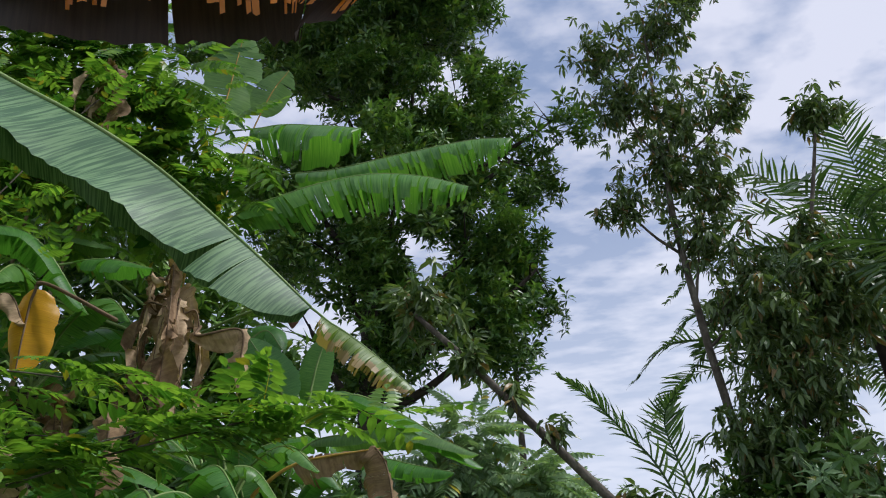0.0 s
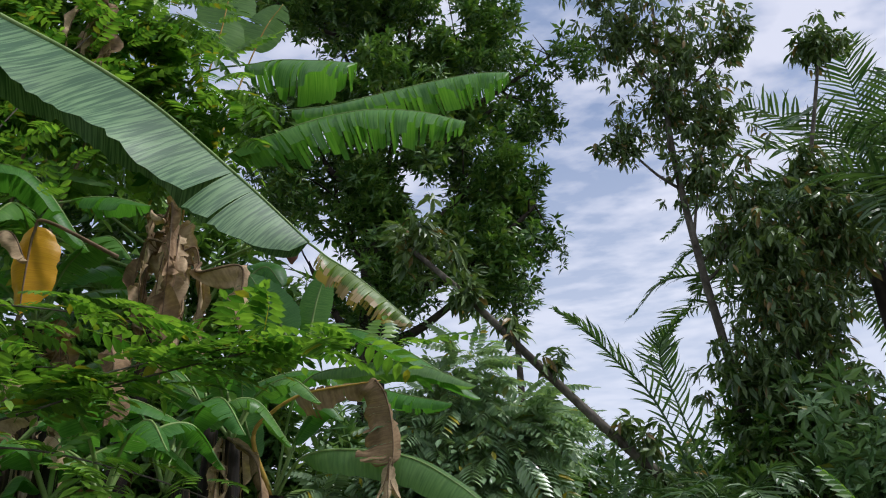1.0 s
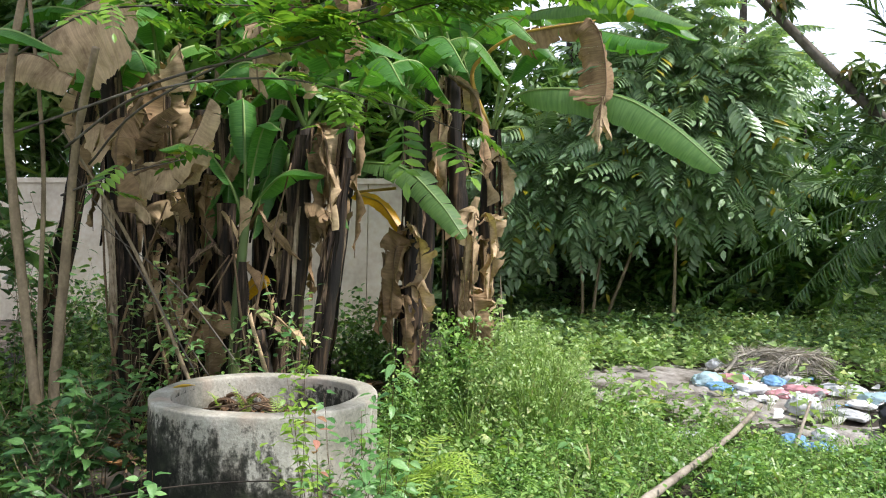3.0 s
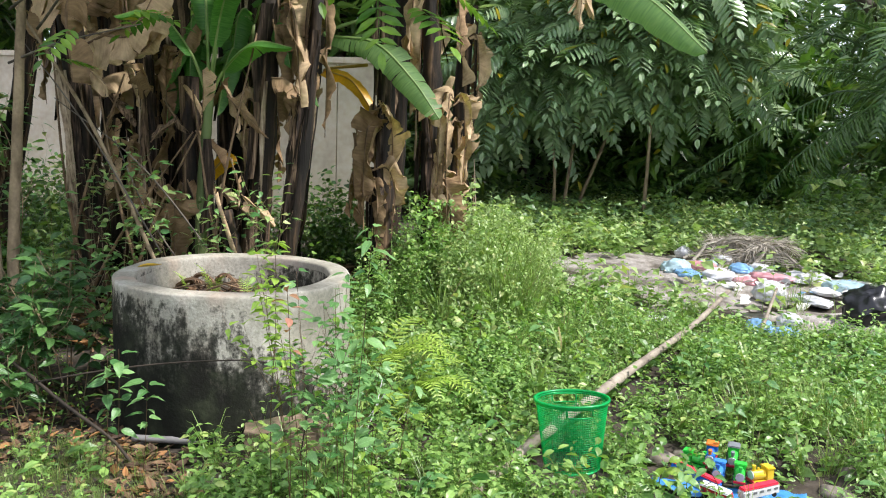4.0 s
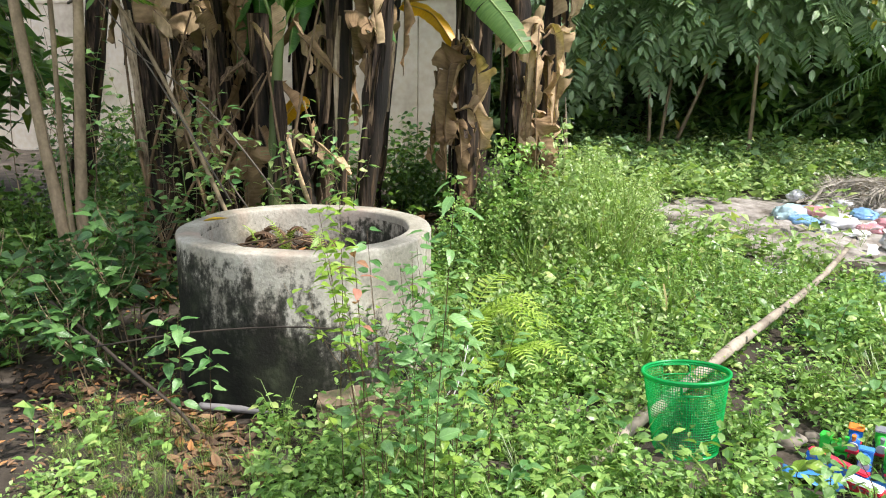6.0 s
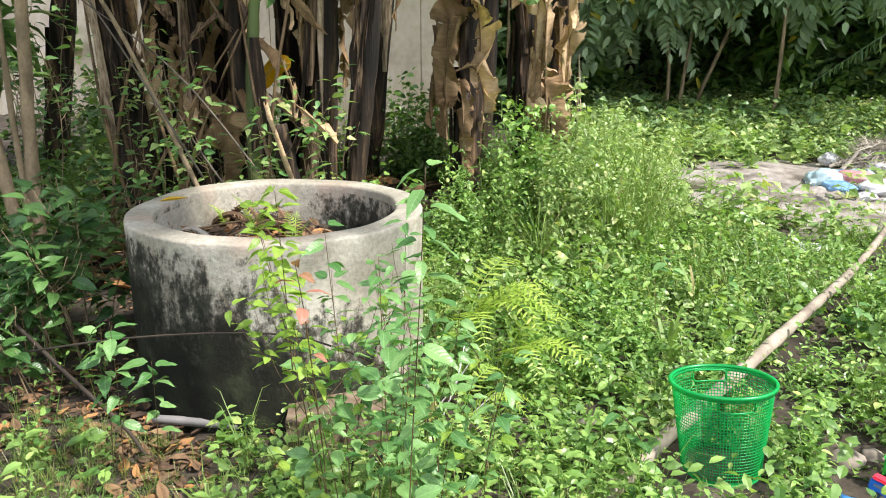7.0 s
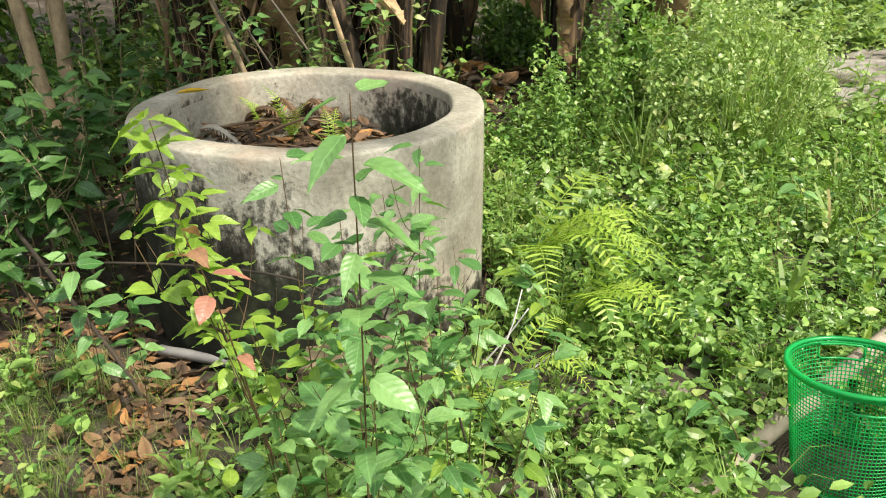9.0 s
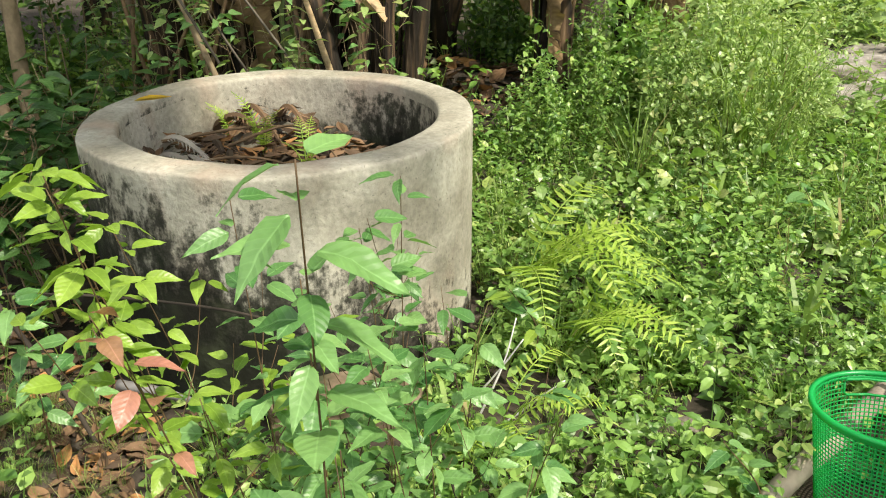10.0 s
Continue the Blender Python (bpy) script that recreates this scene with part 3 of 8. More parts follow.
def make_well():
    ring = thing("well_ring", (*WELL, 0), "round weathered concrete well ring, blackened by algae on one side", "well")
    g = np.random.default_rng(11)
    prof = [(0.0, -0.15), (0.0, 0.25), (0.0, 0.5), (0.0, WH - 0.035), (0.0, WH - 0.010), (-0.003, WH - 0.003), (-0.010, WH), (-0.03, WH), (-0.06, WH + 0.001), (-0.095, WH), (-0.108, WH), (-0.115, WH - 0.004), (-0.118, WH - 0.012), (-0.118, WH - 0.04), (-0.125, 0.5), (-0.13, 0.2), (-0.13, 0.0)]
    n = 96
    th = np.linspace(0, 2 * math.pi, n, endpoint=False)
    wob = 0.003 * np.sin(5 * th + 1) + 0.0015 * np.sin(11 * th)
    v = []
    for k, (dr, z) in enumerate(prof):
        r = WR + dr + wob
        zz = z + (0.003 * np.sin(3 * th) + 0.0015 * np.sin(9 * th + 1) if z > 0.6 else 0)
        v.append(np.stack([r * np.cos(th), r * np.sin(th), np.broadcast_to(zz, th.shape)], -1))
    v = np.concatenate(v)
    i, k = np.meshgrid(np.arange(len(prof) - 1), np.arange(n), indexing="ij")
    q = np.stack([i * n + k, i * n + (k + 1) % n, (i + 1) * n + (k + 1) % n, (i + 1) * n + k], -1).reshape(-1, 4)
    cut = 13 * n
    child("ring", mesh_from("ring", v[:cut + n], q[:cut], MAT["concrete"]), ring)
    child("lining", mesh_from("lining", v[cut:], q[cut:] - cut, MAT["concrete_algae_shade"]), ring, "inner face darkened by algae and painted-in shade")
    # the dry bed inside, a hand below the rim
    rr = np.linspace(0, 1, 8)
    th2 = np.linspace(0, 2 * math.pi, 48, endpoint=False)
    vv = np.stack([(rr[:, None] * 0.515) * np.cos(th2), (rr[:, None] * 0.515) * np.sin(th2), np.full((8, 48), 0.50) + 0.04 * g.uniform(-1, 1, (8, 48))], -1).reshape(-1, 3)
    i, k = np.meshgrid(np.arange(7), np.arange(48), indexing="ij")
    q = np.stack([i * 48 + k, (i + 1) * 48 + k, (i + 1) * 48 + (k + 1) % 48, i * 48 + (k + 1) % 48], -1).reshape(-1, 4)
    child("fill", mesh_from("fill", vv, q, MAT["ground"]), ring, "dark soil and rotting leaves filling the ring")


make_well()


def make_basket():
    """Tapered green plastic basket of uprights and hoops with two hand holes under a rolled rim."""
    H, R0, R1 = 0.352, 0.135, 0.177
    b = thing("laundry_basket", (-0.248, 3.535, -0.05), "bright green plastic mesh laundry basket standing in weeds", "basket")

    def rad(z):
        return R0 + (R1 - R0) * z / H

    th = np.linspace(0, 2 * math.pi, 65)[:-1]
    loop = np.stack([np.cos(th), np.sin(th), 0 * th], -1)

    def hoop(z, r, thick, tall=None):
        t = Buf()
        pr = [(-thick, -(tall or thick)), (thick, -(tall or thick)), (thick, tall or thick), (-thick, tall or thick)]
        v = np.concatenate([loop * (r + dr) + np.array([0, 0, z + dz]) for dr, dz in pr])
        i, k = np.meshgrid(np.arange(4), np.arange(64), indexing="ij")
        q = np.stack([i * 64 + k, i * 64 + (k + 1) % 64, ((i + 1) % 4) * 64 + (k + 1) % 64, ((i + 1) % 4) * 64 + k], -1).reshape(-1, 4)
        return v, q

    def arc(z, thick, gaps):
        """A hoop that leaves out the steps named in gaps."""
        v, q = hoop(z, rad(z), thick, thick)
        keep = [f for n, f in enumerate(q) if n % 64 not in gaps]
        return v, np.array(keep)

    # steps of the ring taken up by the two hand holes, on opposite sides
    hole = {(47 + k) % 64 for k in range(-3, 4)} | {(15 + k) % 64 for k in range(-3, 4)}
    low = H - 0.056
    rim = Buf()
    for z, r, a, c in ((H, R1 + 0.005, 0.006, 0.006), (H - 0.010, R1 + 0.001, 0.002, 0.006)):
        v, q = hoop(z, r, a, c)
        rim.add(v, q)
    child("rim", rim.mesh("rim", MAT["green_plastic"]), b, "rolled green rim")
    base = Buf()
    v, q = hoop(0.010, rad(0.01), 0.003, 0.010)
    base.add(v, q)
    disc = np.vstack([loop * rad(0) + np.array([0, 0, 0.006]), [[0, 0, 0.006]]])
    base.add(disc, t=np.stack([np.arange(64), (np.arange(64) + 1) % 64, np.full(64, 64)], 1))
    v = np.concatenate([loop * rad(z) + np.array([0, 0, z]) for z in (0.0, 0.03)])
    base.add(v, np.stack([np.arange(64), (np.arange(64) + 1) % 64, 64 + (np.arange(64) + 1) % 64, 64 + np.arange(64)], -1))
    child("base", base.mesh("base", MAT["green_plastic"]), b)
    for z in np.arange(0.040, H - 0.016, 0.0115):
        v, q = arc(z, 0.0012, hole if z > low else ())
        child("hoop", Buf().add(v, q).mesh("hoop", MAT["green_plastic"]), b)
    bars = {}
    for top in (H - 0.008, low):
        zs = np.array([0.02, top])
        v, q, t = tube(np.stack([rad(zs), 0 * zs, zs], -1), 0.0016, 4)
        bars[top] = Buf().add(v, q, t).mesh("upright", MAT["green_plastic"], False)
    for k in range(96):
        step = int(k * 64 / 96)
        child("upright", bars[low if step in hole else H - 0.008], b).matrix_basis = pose(0, 0, 0, 0, 0, k * 360 / 96 + 1.5)
    for centre in (47.5, 15.5):
        a0, a1 = (centre - 3.7) * 2 * math.pi / 64, (centre + 3.7) * 2 * math.pi / 64
        z0, z1 = low, H - 0.014
        ring = [(a0, z0 + 0.008), (a0 + 0.05, z0), (0.5 * (a0 + a1), z0), (a1 - 0.05, z0), (a1, z0 + 0.008), (a1, z1 - 0.008), (a1 - 0.05, z1), (0.5 * (a0 + a1), z1), (a0 + 0.05, z1), (a0, z1 - 0.008), (a0, z0 + 0.008)]
        v, q, t = tube(np.array([(rad(z) * math.cos(a), rad(z) * math.sin(a), z) for a, z in ring]), 0.0035, 6)
        child("hand_hole", Buf().add(v, q, t).mesh("hand_hole", MAT["green_plastic"]), b, "rounded frame of a hand hole")
    b.matrix_basis = pose(-0.234, 3.61, -0.037, -6.5, -2.0, 20)


make_basket()


def make_pole():
    p = thing("wooden_pole", (0, 0, 0), "long weathered debarked pole lying across the weeds", "pole")
    pts = curve([(-0.64, 3.08, 0.02), (-0.475, 3.50, 0.07), (-0.09, 4.35, 0.16), (0.15, 4.93, 0.19), (0.37, 5.5, 0.20), (0.61, 6.21, 0.21), (0.94, 7.35, 0.21)], 60)
    buf = Buf()
    s = np.linspace(0, 1, 60)
    rad = np.linspace(0.031, 0.019, 60) * (1 + 0.10 * (np.arange(60) % 9 == 4) + 0.06 * (s < 0.5)) * (1 + 0.03 * np.sin(23 * s))
    v, q, t = tube(pts, rad, 10, 0.08, 2)
    buf.add(v, q, t)
    child("pole_shaft", buf.mesh("pole_shaft", MAT["wood"]), p)


make_pole()


def make_slab():
    """A broken block of old masonry, flat on top and mossy below."""
    s = thing("masonry_block", (-1.62, 3.33, 0), "broken brown masonry block with mossy sides beside the well", "masonry block")
    bm = bmesh.new()
    bmesh.ops.create_cube(bm, size=1.0)
    bmesh.ops.subdivide_edges(bm, edges=bm.edges[:], cuts=9, use_grid_fill=True)
    bmesh.ops.transform(bm, matrix=Matrix.Diagonal((0.42, 0.18, 0.17, 1)), verts=bm.verts)
    for v in bm.verts:
        k = 0.35 if v.co.z > 0.08 else 1.0
        v.co += k * (0.03 * noise.noise_vector(v.co * 6) + 0.012 * noise.noise_vector(v.co * 22))
    ob = part("block", bm, MAT["brick"], s)
    ob.matrix_basis = pose(0, 0, 0.055, 2, -3, 30)


make_slab()

# ---- banana plants ----


def blade(points, half, mat, parent, droop=(25, 35), tears=0.25, seed=0, base=0.10, rib=None, rib_r=0.016, name="leaf", crumple=0.0, face=(0, 0, 1), n=44, label="", blunt=0.55, drop=None, near=1.0, far=1.0, hang=0.0, droop_far=None, wave=0.0, ragged=0.18):
    """A banana leaf: a midrib along the points and two half blades, torn between the veins, that fold down by droop degrees (at the rib, more at the margin)."""
    g = np.random.default_rng(seed)
    p = curve(points, n)
    tan = unit(np.gradient(p, axis=0))
    fz = np.asarray(face, float)
    side = unit(np.cross(tan, np.broadcast_to(fz, tan.shape)))
    up = np.cross(side, tan)
    s = np.linspace(0, 1, n)
    live = np.clip((s - base) / (1 - base), 0, 1)
    w = half * np.clip(np.sin(math.pi * live ** 0.75), 0, 1) ** blunt
    buf, m = Buf(), 6 if not crumple else 9
    vs = np.linspace(0, 1, m)
    start = int(np.ceil(base * (n - 1)))
    for sgn, reach in ((1, near), (-1, far)):
        fold = droop if sgn > 0 or droop_far is None else droop_far
        ph = g.uniform(0, 6.28)
        i = start
        while i < n - 1:
            run = n - 1 - i if tears <= 0 else min(n - 1 - i, max(1, int(g.exponential(1 / tears))))
            tilt = g.normal(0, 13 if tears > 0 else 3) + (g.uniform(10, 40) if g.random() < drop_share(drop) else 0)
            cut = g.uniform(1 - ragged, 1.0) if tears > 0 else 1.0
            gap = g.uniform(0.05, 0.30) if tears > 0 else 0
            rows = []
            uv = []
            sub = np.arange(i, i + run + 1)
            for k in sub:
                wk = max(w[k], 0.004) * cut * reach * (1 + 0.03 * g.normal())
                pos = p[k].copy()
                line = [pos.copy()]
                shift = 0.0
                if k == sub[0]:
                    shift = gap
                if k == sub[-1] and run > 1:
                    shift = -gap
                step = np.linalg.norm(p[min(k + 1, n - 1)] - p[max(k - 1, 0)]) / 2
                for j in range(1, m):
                    ang = radians(fold[0] + (fold[1] - fold[0]) * vs[j] + tilt * vs[j] + wave * vs[j] * math.sin(ph + 26 * s[k] + 2 * math.sin(9 * s[k])))
                    ang = min(ang, radians(100))
                    d = sgn * side[k] * math.cos(ang) - up[k] * math.sin(ang)
                    d = unit(d + np.array([0, 0, -hang * vs[j]]))
                    pos = pos + d * wk / (m - 1)
                    q = pos + tan[k] * (shift * step * vs[j] + 0.10 * wk * vs[j] ** 2)
                    if crumple:
                        nv = np.array(noise.noise_vector(Vector(q * 3.2 + seed)))
                        fold_in = np.abs(np.array(noise.noise_vector(Vector(q * 7.0 + 2 * seed))))
                        q = q + crumple * (1.4 * nv + 1.0 * (0.35 - fold_in) + 0.22 * np.array(noise.noise_vector(Vector(q * 19.0 + seed)))) * (0.25 + vs[j])
                    line.append(q)
                rows.append(line)
                uv += [(s[k], vv) for vv in vs]
            v = np.array(rows).reshape(-1, 3)
            a, b = np.meshgrid(np.arange(run), np.arange(m - 1), indexing="ij")
            c = a * m + b
            q4 = np.stack([c, c + 1, c + m + 1, c + m], -1).reshape(-1, 4)
            if sgn < 0:
                q4 = q4[:, ::-1]
            buf.add(v, q4, uv=np.array(uv))
            i += run
    o = parent.location if parent is not None else Vector((0, 0, 0))
    ob = child(name, buf.mesh(name, mat, True, True, o), parent, label)
    v, q, t = tube(p, np.linspace(rib_r, rib_r * 0.25, n), 6)
    child("midrib", Buf().add(v, q, t).mesh("midrib", rib or MAT["rib"], True, origin=o), ob)
    return ob


def drop_share(d):
    return 0.12 if d is None else d


def pseudostem(parent, foot, top, r0, r1, mat, seed=0, bend=0.06):
    g = np.random.default_rng(seed)
    a, b = np.array(foot, float), np.array(top, float)
    mid = (a + b) / 2 + np.array([g.uniform(-bend, bend), g.uniform(-bend, bend), 0])
    pts = curve([a, mid, b], 22)
    v, q, t = tube(pts, np.linspace(r0, r1, 22) * (1 + 0.05 * g.normal(size=22)), 16, 0.06, seed)
    return child("pseudostem", Buf().add(v, q, t).mesh("pseudostem", mat, True, origin=parent.location), parent)


def banana(foot, top, label, r0=0.10, r1=0.06, mat="stem", seed=0, strips=10, group="banana clump"):
    z = float(height(foot[0], foot[1])) - 0.03
    pl = thing("banana_plant", (foot[0], foot[1], z), label, "banana plant", group)
    pseudostem(pl, (foot[0], foot[1], z), top, r0, r1, MAT[mat], seed)
    g = np.random.default_rng(seed + 100)
    a, b = np.array((foot[0], foot[1], z)), np.array(top, float)
    for k in range(strips):
        th = g.uniform(0, 2 * math.pi)
        out = np.array([math.cos(th), math.sin(th), 0])
        across = np.array([-out[1], out[0], 0])
        ln = g.uniform(0.35, 1.3)
        f1 = min(1.0, g.uniform(0.15, 1.05) + 0.1)
        f0 = max(0.03, f1 - ln / max(0.5, b[2] - a[2]))
        peel = g.uniform(0.05, 0.16) if g.random() < 0.3 else g.uniform(0.0, 0.02)
        wd, ph = g.uniform(0.015, 0.05), g.uniform(0, 6.28)
        rows, uv, n = [], [], 11
        for s in range(n):
            u = s / (n - 1)
            f = f1 + (f0 - f1) * u
            c = a + (b - a) * f + out * ((r0 + (r1 - r0) * f) * 1.04 + 0.012 + peel * u ** 3) + across * 0.02 * math.sin(ph + 3 * u)
            w = wd * (1 - 0.55 * u ** 4) * (1 + 0.25 * math.sin(ph + 9 * u))
            curl = 0.35 + 0.8 * u * g.uniform(0.4, 1.0)
            for x in (-1, -0.35, 0.35, 1):
                rows.append(c + across * w * x - out * w * curl * x * x * (1 if k % 3 else -0.6))
                uv.append((u, abs(x)))
        i, j = np.meshgrid(np.arange(n - 1), np.arange(3), indexing="ij")
        c4 = i * 4 + j
        q4 = np.stack([c4, c4 + 1, c4 + 5, c4 + 4], -1).reshape(-1, 4)
        pick = g.random()
        child("dry_sheath", Buf().add(np.array(rows), q4, uv=np.array(uv)).mesh("dry_sheath", MAT["sheath" if pick < 0.26 else "sheath_pale" if pick < 0.34 else "sheath_dark"], False, True, pl.location), pl)
    return pl


def random_crown(pl, top, count, seed, length=(1.2, 1.9), half=0.24, mats=("blade", "blade_edge"), rise=0.8, tears=0.3, toward=None, spread=math.pi):
    """Arching leaves round the top of a stem."""
    g = np.random.default_rng(seed)
    a0 = g.uniform(0, 6.28)
    for k in range(count):
        a = a0 + k * 2.4 if toward is None else toward + g.uniform(-spread, spread)
        ln = g.uniform(*length)
        d = np.array([math.cos(a), math.sin(a), 0])
        p0 = np.array(top)
        h = rise * g.uniform(0.5, 1.1)
        p1 = p0 + d * ln * 0.25 + np.array([0, 0, h * 0.75])
        p2 = p0 + d * ln * 0.65 + np.array([0, 0, h])
        p3 = p0 + d * ln + np.array([0, 0, h * 0.45])
        blade([p0, p1, p2, p3], half * g.uniform(0.8, 1.1), MAT[mats[k % len(mats)]], pl, (15, 45), tears, seed * 17 + k, base=0.2, rib_r=0.02)


def dead_skirt(pl, top, count, seed, length=(0.7, 1.3), half=0.16, reach=0.35):
    """Dead leaves that hang down round a stem."""
    g = np.random.default_rng(seed)
    for k in range(count):
        a = g.uniform(0, 6.28)
        ln = g.uniform(*length)
        d = np.array([math.cos(a), math.sin(a), 0])
        p0 = np.array(top) + np.array([0, 0, g.uniform(-0.25, 0.05)])
        rr = reach * g.uniform(0.5, 1.2)
        p1 = p0 + d * rr * 0.7 + np.array([0, 0, 0.03])
        p2 = p0 + d * rr + np.array([0, 0, -ln * 0.45])
        p3 = p0 + d * rr * 0.9 + np.array([0, 0, -ln])
        blade([p0, p1, p2, p3], half * g.uniform(0.7, 1.2), MAT["dry" if g.random() < 0.5 else "dry_pale"], pl, (g.uniform(-30, 40), g.uniform(40, 95)), 0.16, seed * 13 + k, base=0.12, rib=MAT["rib_dry"], rib_r=0.010, name="dead_leaf", crumple=0.085, n=34, face=(g.normal(), g.normal(), 0.2), ragged=0.75, near=g.uniform(0.5, 1.3), far=g.uniform(0.3, 1.2), blunt=0.8)


# near plant whose great leaf arches across the view
pl = banana((-4.05, 5.25), (-4.0, 4.6, 3.9), "tall banana plant with one great arching leaf and dead leaves", 0.11, 0.07, seed=1, strips=14)
TALL = pl
blade([(-4.0, 4.6, 3.9), (-3.8, 4.1, 5.3), (-3.3, 3.9, 5.60), (-2.62, 4.0, 5.30), (-1.88, 4.1, 4.83), (-1.24, 4.2, 4.26), (-0.78, 4.3, 3.81)], 0.50, MAT["blade_grey"], pl, (58, 70), 0.02, 21, base=0.22, rib_r=0.028, n=96, blunt=0.42, name="great_leaf", drop=0.0, near=1.35, far=1.5, droop_far=(14, 28), wave=5, ragged=0.10)
# leaf that hangs over the top of the view
blade([(-4.0, 4.6, 3.9), (-3.2, 3.7, 5.6), (-2.3, 2.95, 5.32), (-1.66, 2.9, 5.24), (-1.06, 2.9, 5.20), (-0.58, 2.9, 5.14), (-0.32, 2.9, 4.92)], 0.40, MAT["blade_sear"], pl, (74, 86), 0.8, 22, base=0.30, rib_r=0.028, n=130, blunt=0.25, name="sear_leaf", drop=0.0, near=1.10, far=0.03, ragged=0.36)
# its far half, with the underside's shadow painted as dark colour
blade([(-4.0, 4.6, 3.9), (-3.2, 3.7, 5.6), (-2.3, 2.95, 5.32), (-1.66, 2.9, 5.24), (-1.06, 2.9, 5.20), (-0.58, 2.9, 5.14), (-0.32, 2.9, 4.92)], 0.40, MAT["blade_shadow"], pl, (74, 86), 0.12, 25, base=0.30, rib_r=0.028, n=70, blunt=0.25, name="blackened_leaf", drop=0.0, near=0.03, far=1.30, droop_far=(64, 80), ragged=0.1)
blade([(-4.18, 3.7, 2.87), (-3.89, 3.75, 2.89), (-3.56, 3.8, 2.75)], 0.13, MAT["blade"], pl, (20, 30), 0.0, 23, base=0.05)

random_crown(TALL, (-4.0, 4.6, 3.9), 6, 24, (1.5, 2.3), 0.3, ("blade", "blade_edge"), 1.1, 0.2)

# second plant with fresh leaves that reach to the right
pl = banana((-3.5, 7.6), (-2.75, 7.5, 5.4), "tall banana plant with torn green leaves", 0.13, 0.08, "stem", 2, 12)
blade([(-2.75, 7.5, 5.4), (-2.22, 7.0, 6.04), (-1.50, 6.95, 6.39), (-0.79, 6.90, 6.53), (-0.19, 6.85, 6.46), (0.33, 6.80, 6.27)], 0.52, MAT["blade_edge"], pl, (30, 80), 0.7, 31, base=0.22, n=72, blunt=0.35, drop=0.3, ragged=0.3)
blade([(-2.75, 7.5, 5.4), (-2.23, 7.8, 7.01), (-1.15, 7.7, 7.18), (-0.14, 7.6, 7.34), (0.47, 7.5, 7.38), (0.89, 7.4, 7.31)], 0.46, MAT["blade_edge"], pl, (30, 80), 0.65, 32, base=0.3, n=72, blunt=0.3, drop=0.3, ragged=0.3)
blade([(-2.75, 7.5, 5.4), (-2.88, 7.6, 7.43), (-2.0, 7.47, 7.66), (-1.37, 7.33, 7.55), (-0.83, 7.2, 7.38)], 0.55, MAT["blade_edge"], pl, (30, 80), 0.45, 33, base=0.45, n=54, blunt=0.3)
blade([(-2.75, 7.5, 5.4), (-2.88, 8.0, 7.3), (-2.69, 8.0, 8.52), (-2.62, 8.0, 9.1), (-2.54, 8.0, 9.75)], 0.44, MAT["blade_pale"], pl, (5, 12), 0.16, 34, base=0.42, face=(0.2, -1, 0.1), n=54, rib=MAT["rib_yellow"], blunt=0.5)
blade([(-2.72, 7.5, 5.4), (-2.45, 8.0, 7.5), (-2.14, 8.0, 8.54), (-1.9, 8.0, 9.0)], 0.30, MAT["blade_pale"], pl, (5, 20), 0.1, 35, base=0.55, face=(0.2, -1, 0.3), n=44, rib=MAT["rib_yellow"])
blade([(-2.6, 7.3, 4.9), (-1.42, 6.4, 4.85), (-0.96, 6.4, 4.61), (-0.61, 6.4, 4.33), (-0.25, 6.4, 3.98)], 0.30, MAT["blade_worn"], pl, (35, 75), 0.6, 36, base=0.42, n=66, blunt=0.4, drop=0.3, ragged=0.35)
blade([(-2.8, 7.4, 4.9), (-3.70, 6.2, 5.05), (-3.24, 6.13, 5.19), (-2.87, 6.07, 5.17), (-2.48, 6.0, 5.03)], 0.24, MAT["blade"], pl, (25, 50), 0.2, 37, base=0.5, n=50)
blade([(-2.9, 7.4, 5.2), (-3.72, 6.6, 5.8), (-3.38, 6.5, 5.67), (-3.04, 6.4, 5.47)], 0.25, MAT["blade_pale"], pl, (20, 40), 0.1, 38, base=0.4)
blade([(-1.40, 6.8, 4.0), (-1.57, 6.8, 4.34), (-1.80, 6.8, 4.68)], 0.24, MAT["blade"], pl, (5, 12), 0.0, 39, base=0.05, face=(0.1, -1, 0.5))
blade([(-2.03, 7.0, 4.2), (-1.90, 7.0, 4.65), (-1.70, 7.0, 4.84), (-1.52, 7.0, 4.63)], 0.26, MAT["blade"], pl, (10, 30), 0.08, 40, base=0.05, face=(0.1, -1, 0.5))
blade([(-1.30, 7.2, 4.1), (-1.23, 7.2, 4.52), (-1.13, 7.2, 4.87)], 0.16, MAT["blade_edge"], pl, (5, 12), 0.0, 41, base=0.05, face=(0.1, -1, 0.3))
dead_skirt(pl, (-2.28, 6.3, 4.75), 9, 42, (0.7, 1.2), 0.10, 0.22)
dead_skirt(pl, (-2.42, 6.2, 5.0), 8, 49, (0.9, 1.4), 0.15, 0.34)
dead_skirt(pl, (-3.2, 6.0, 7.3), 6, 48, (0.7, 1.1), 0.09, 0.22)

# yellow leaf folded down on its rib
blade([(-2.3, 5.1, 4.14), (-2.80, 5.0, 4.40), (-2.88, 5.0, 4.33), (-2.89, 5.0, 4.05), (-2.88, 5.0, 3.68)], 0.21, MAT["yellow"], TALL, (15, 30), 0.0, 43, base=0.42, rib=MAT["rib_dry"], face=(0.2, -1, 0), name="yellow_leaf", crumple=0.02)
blade([(-3.3, 5.0, 4.25), (-3.05, 4.98, 4.32), (-2.9, 4.98, 4.1)], 0.15, MAT["dry_pale"], TALL, (30, 70), 0.1, 44, base=0.1, rib=MAT["rib_dry"], name="dead_leaf", crumple=0.04)

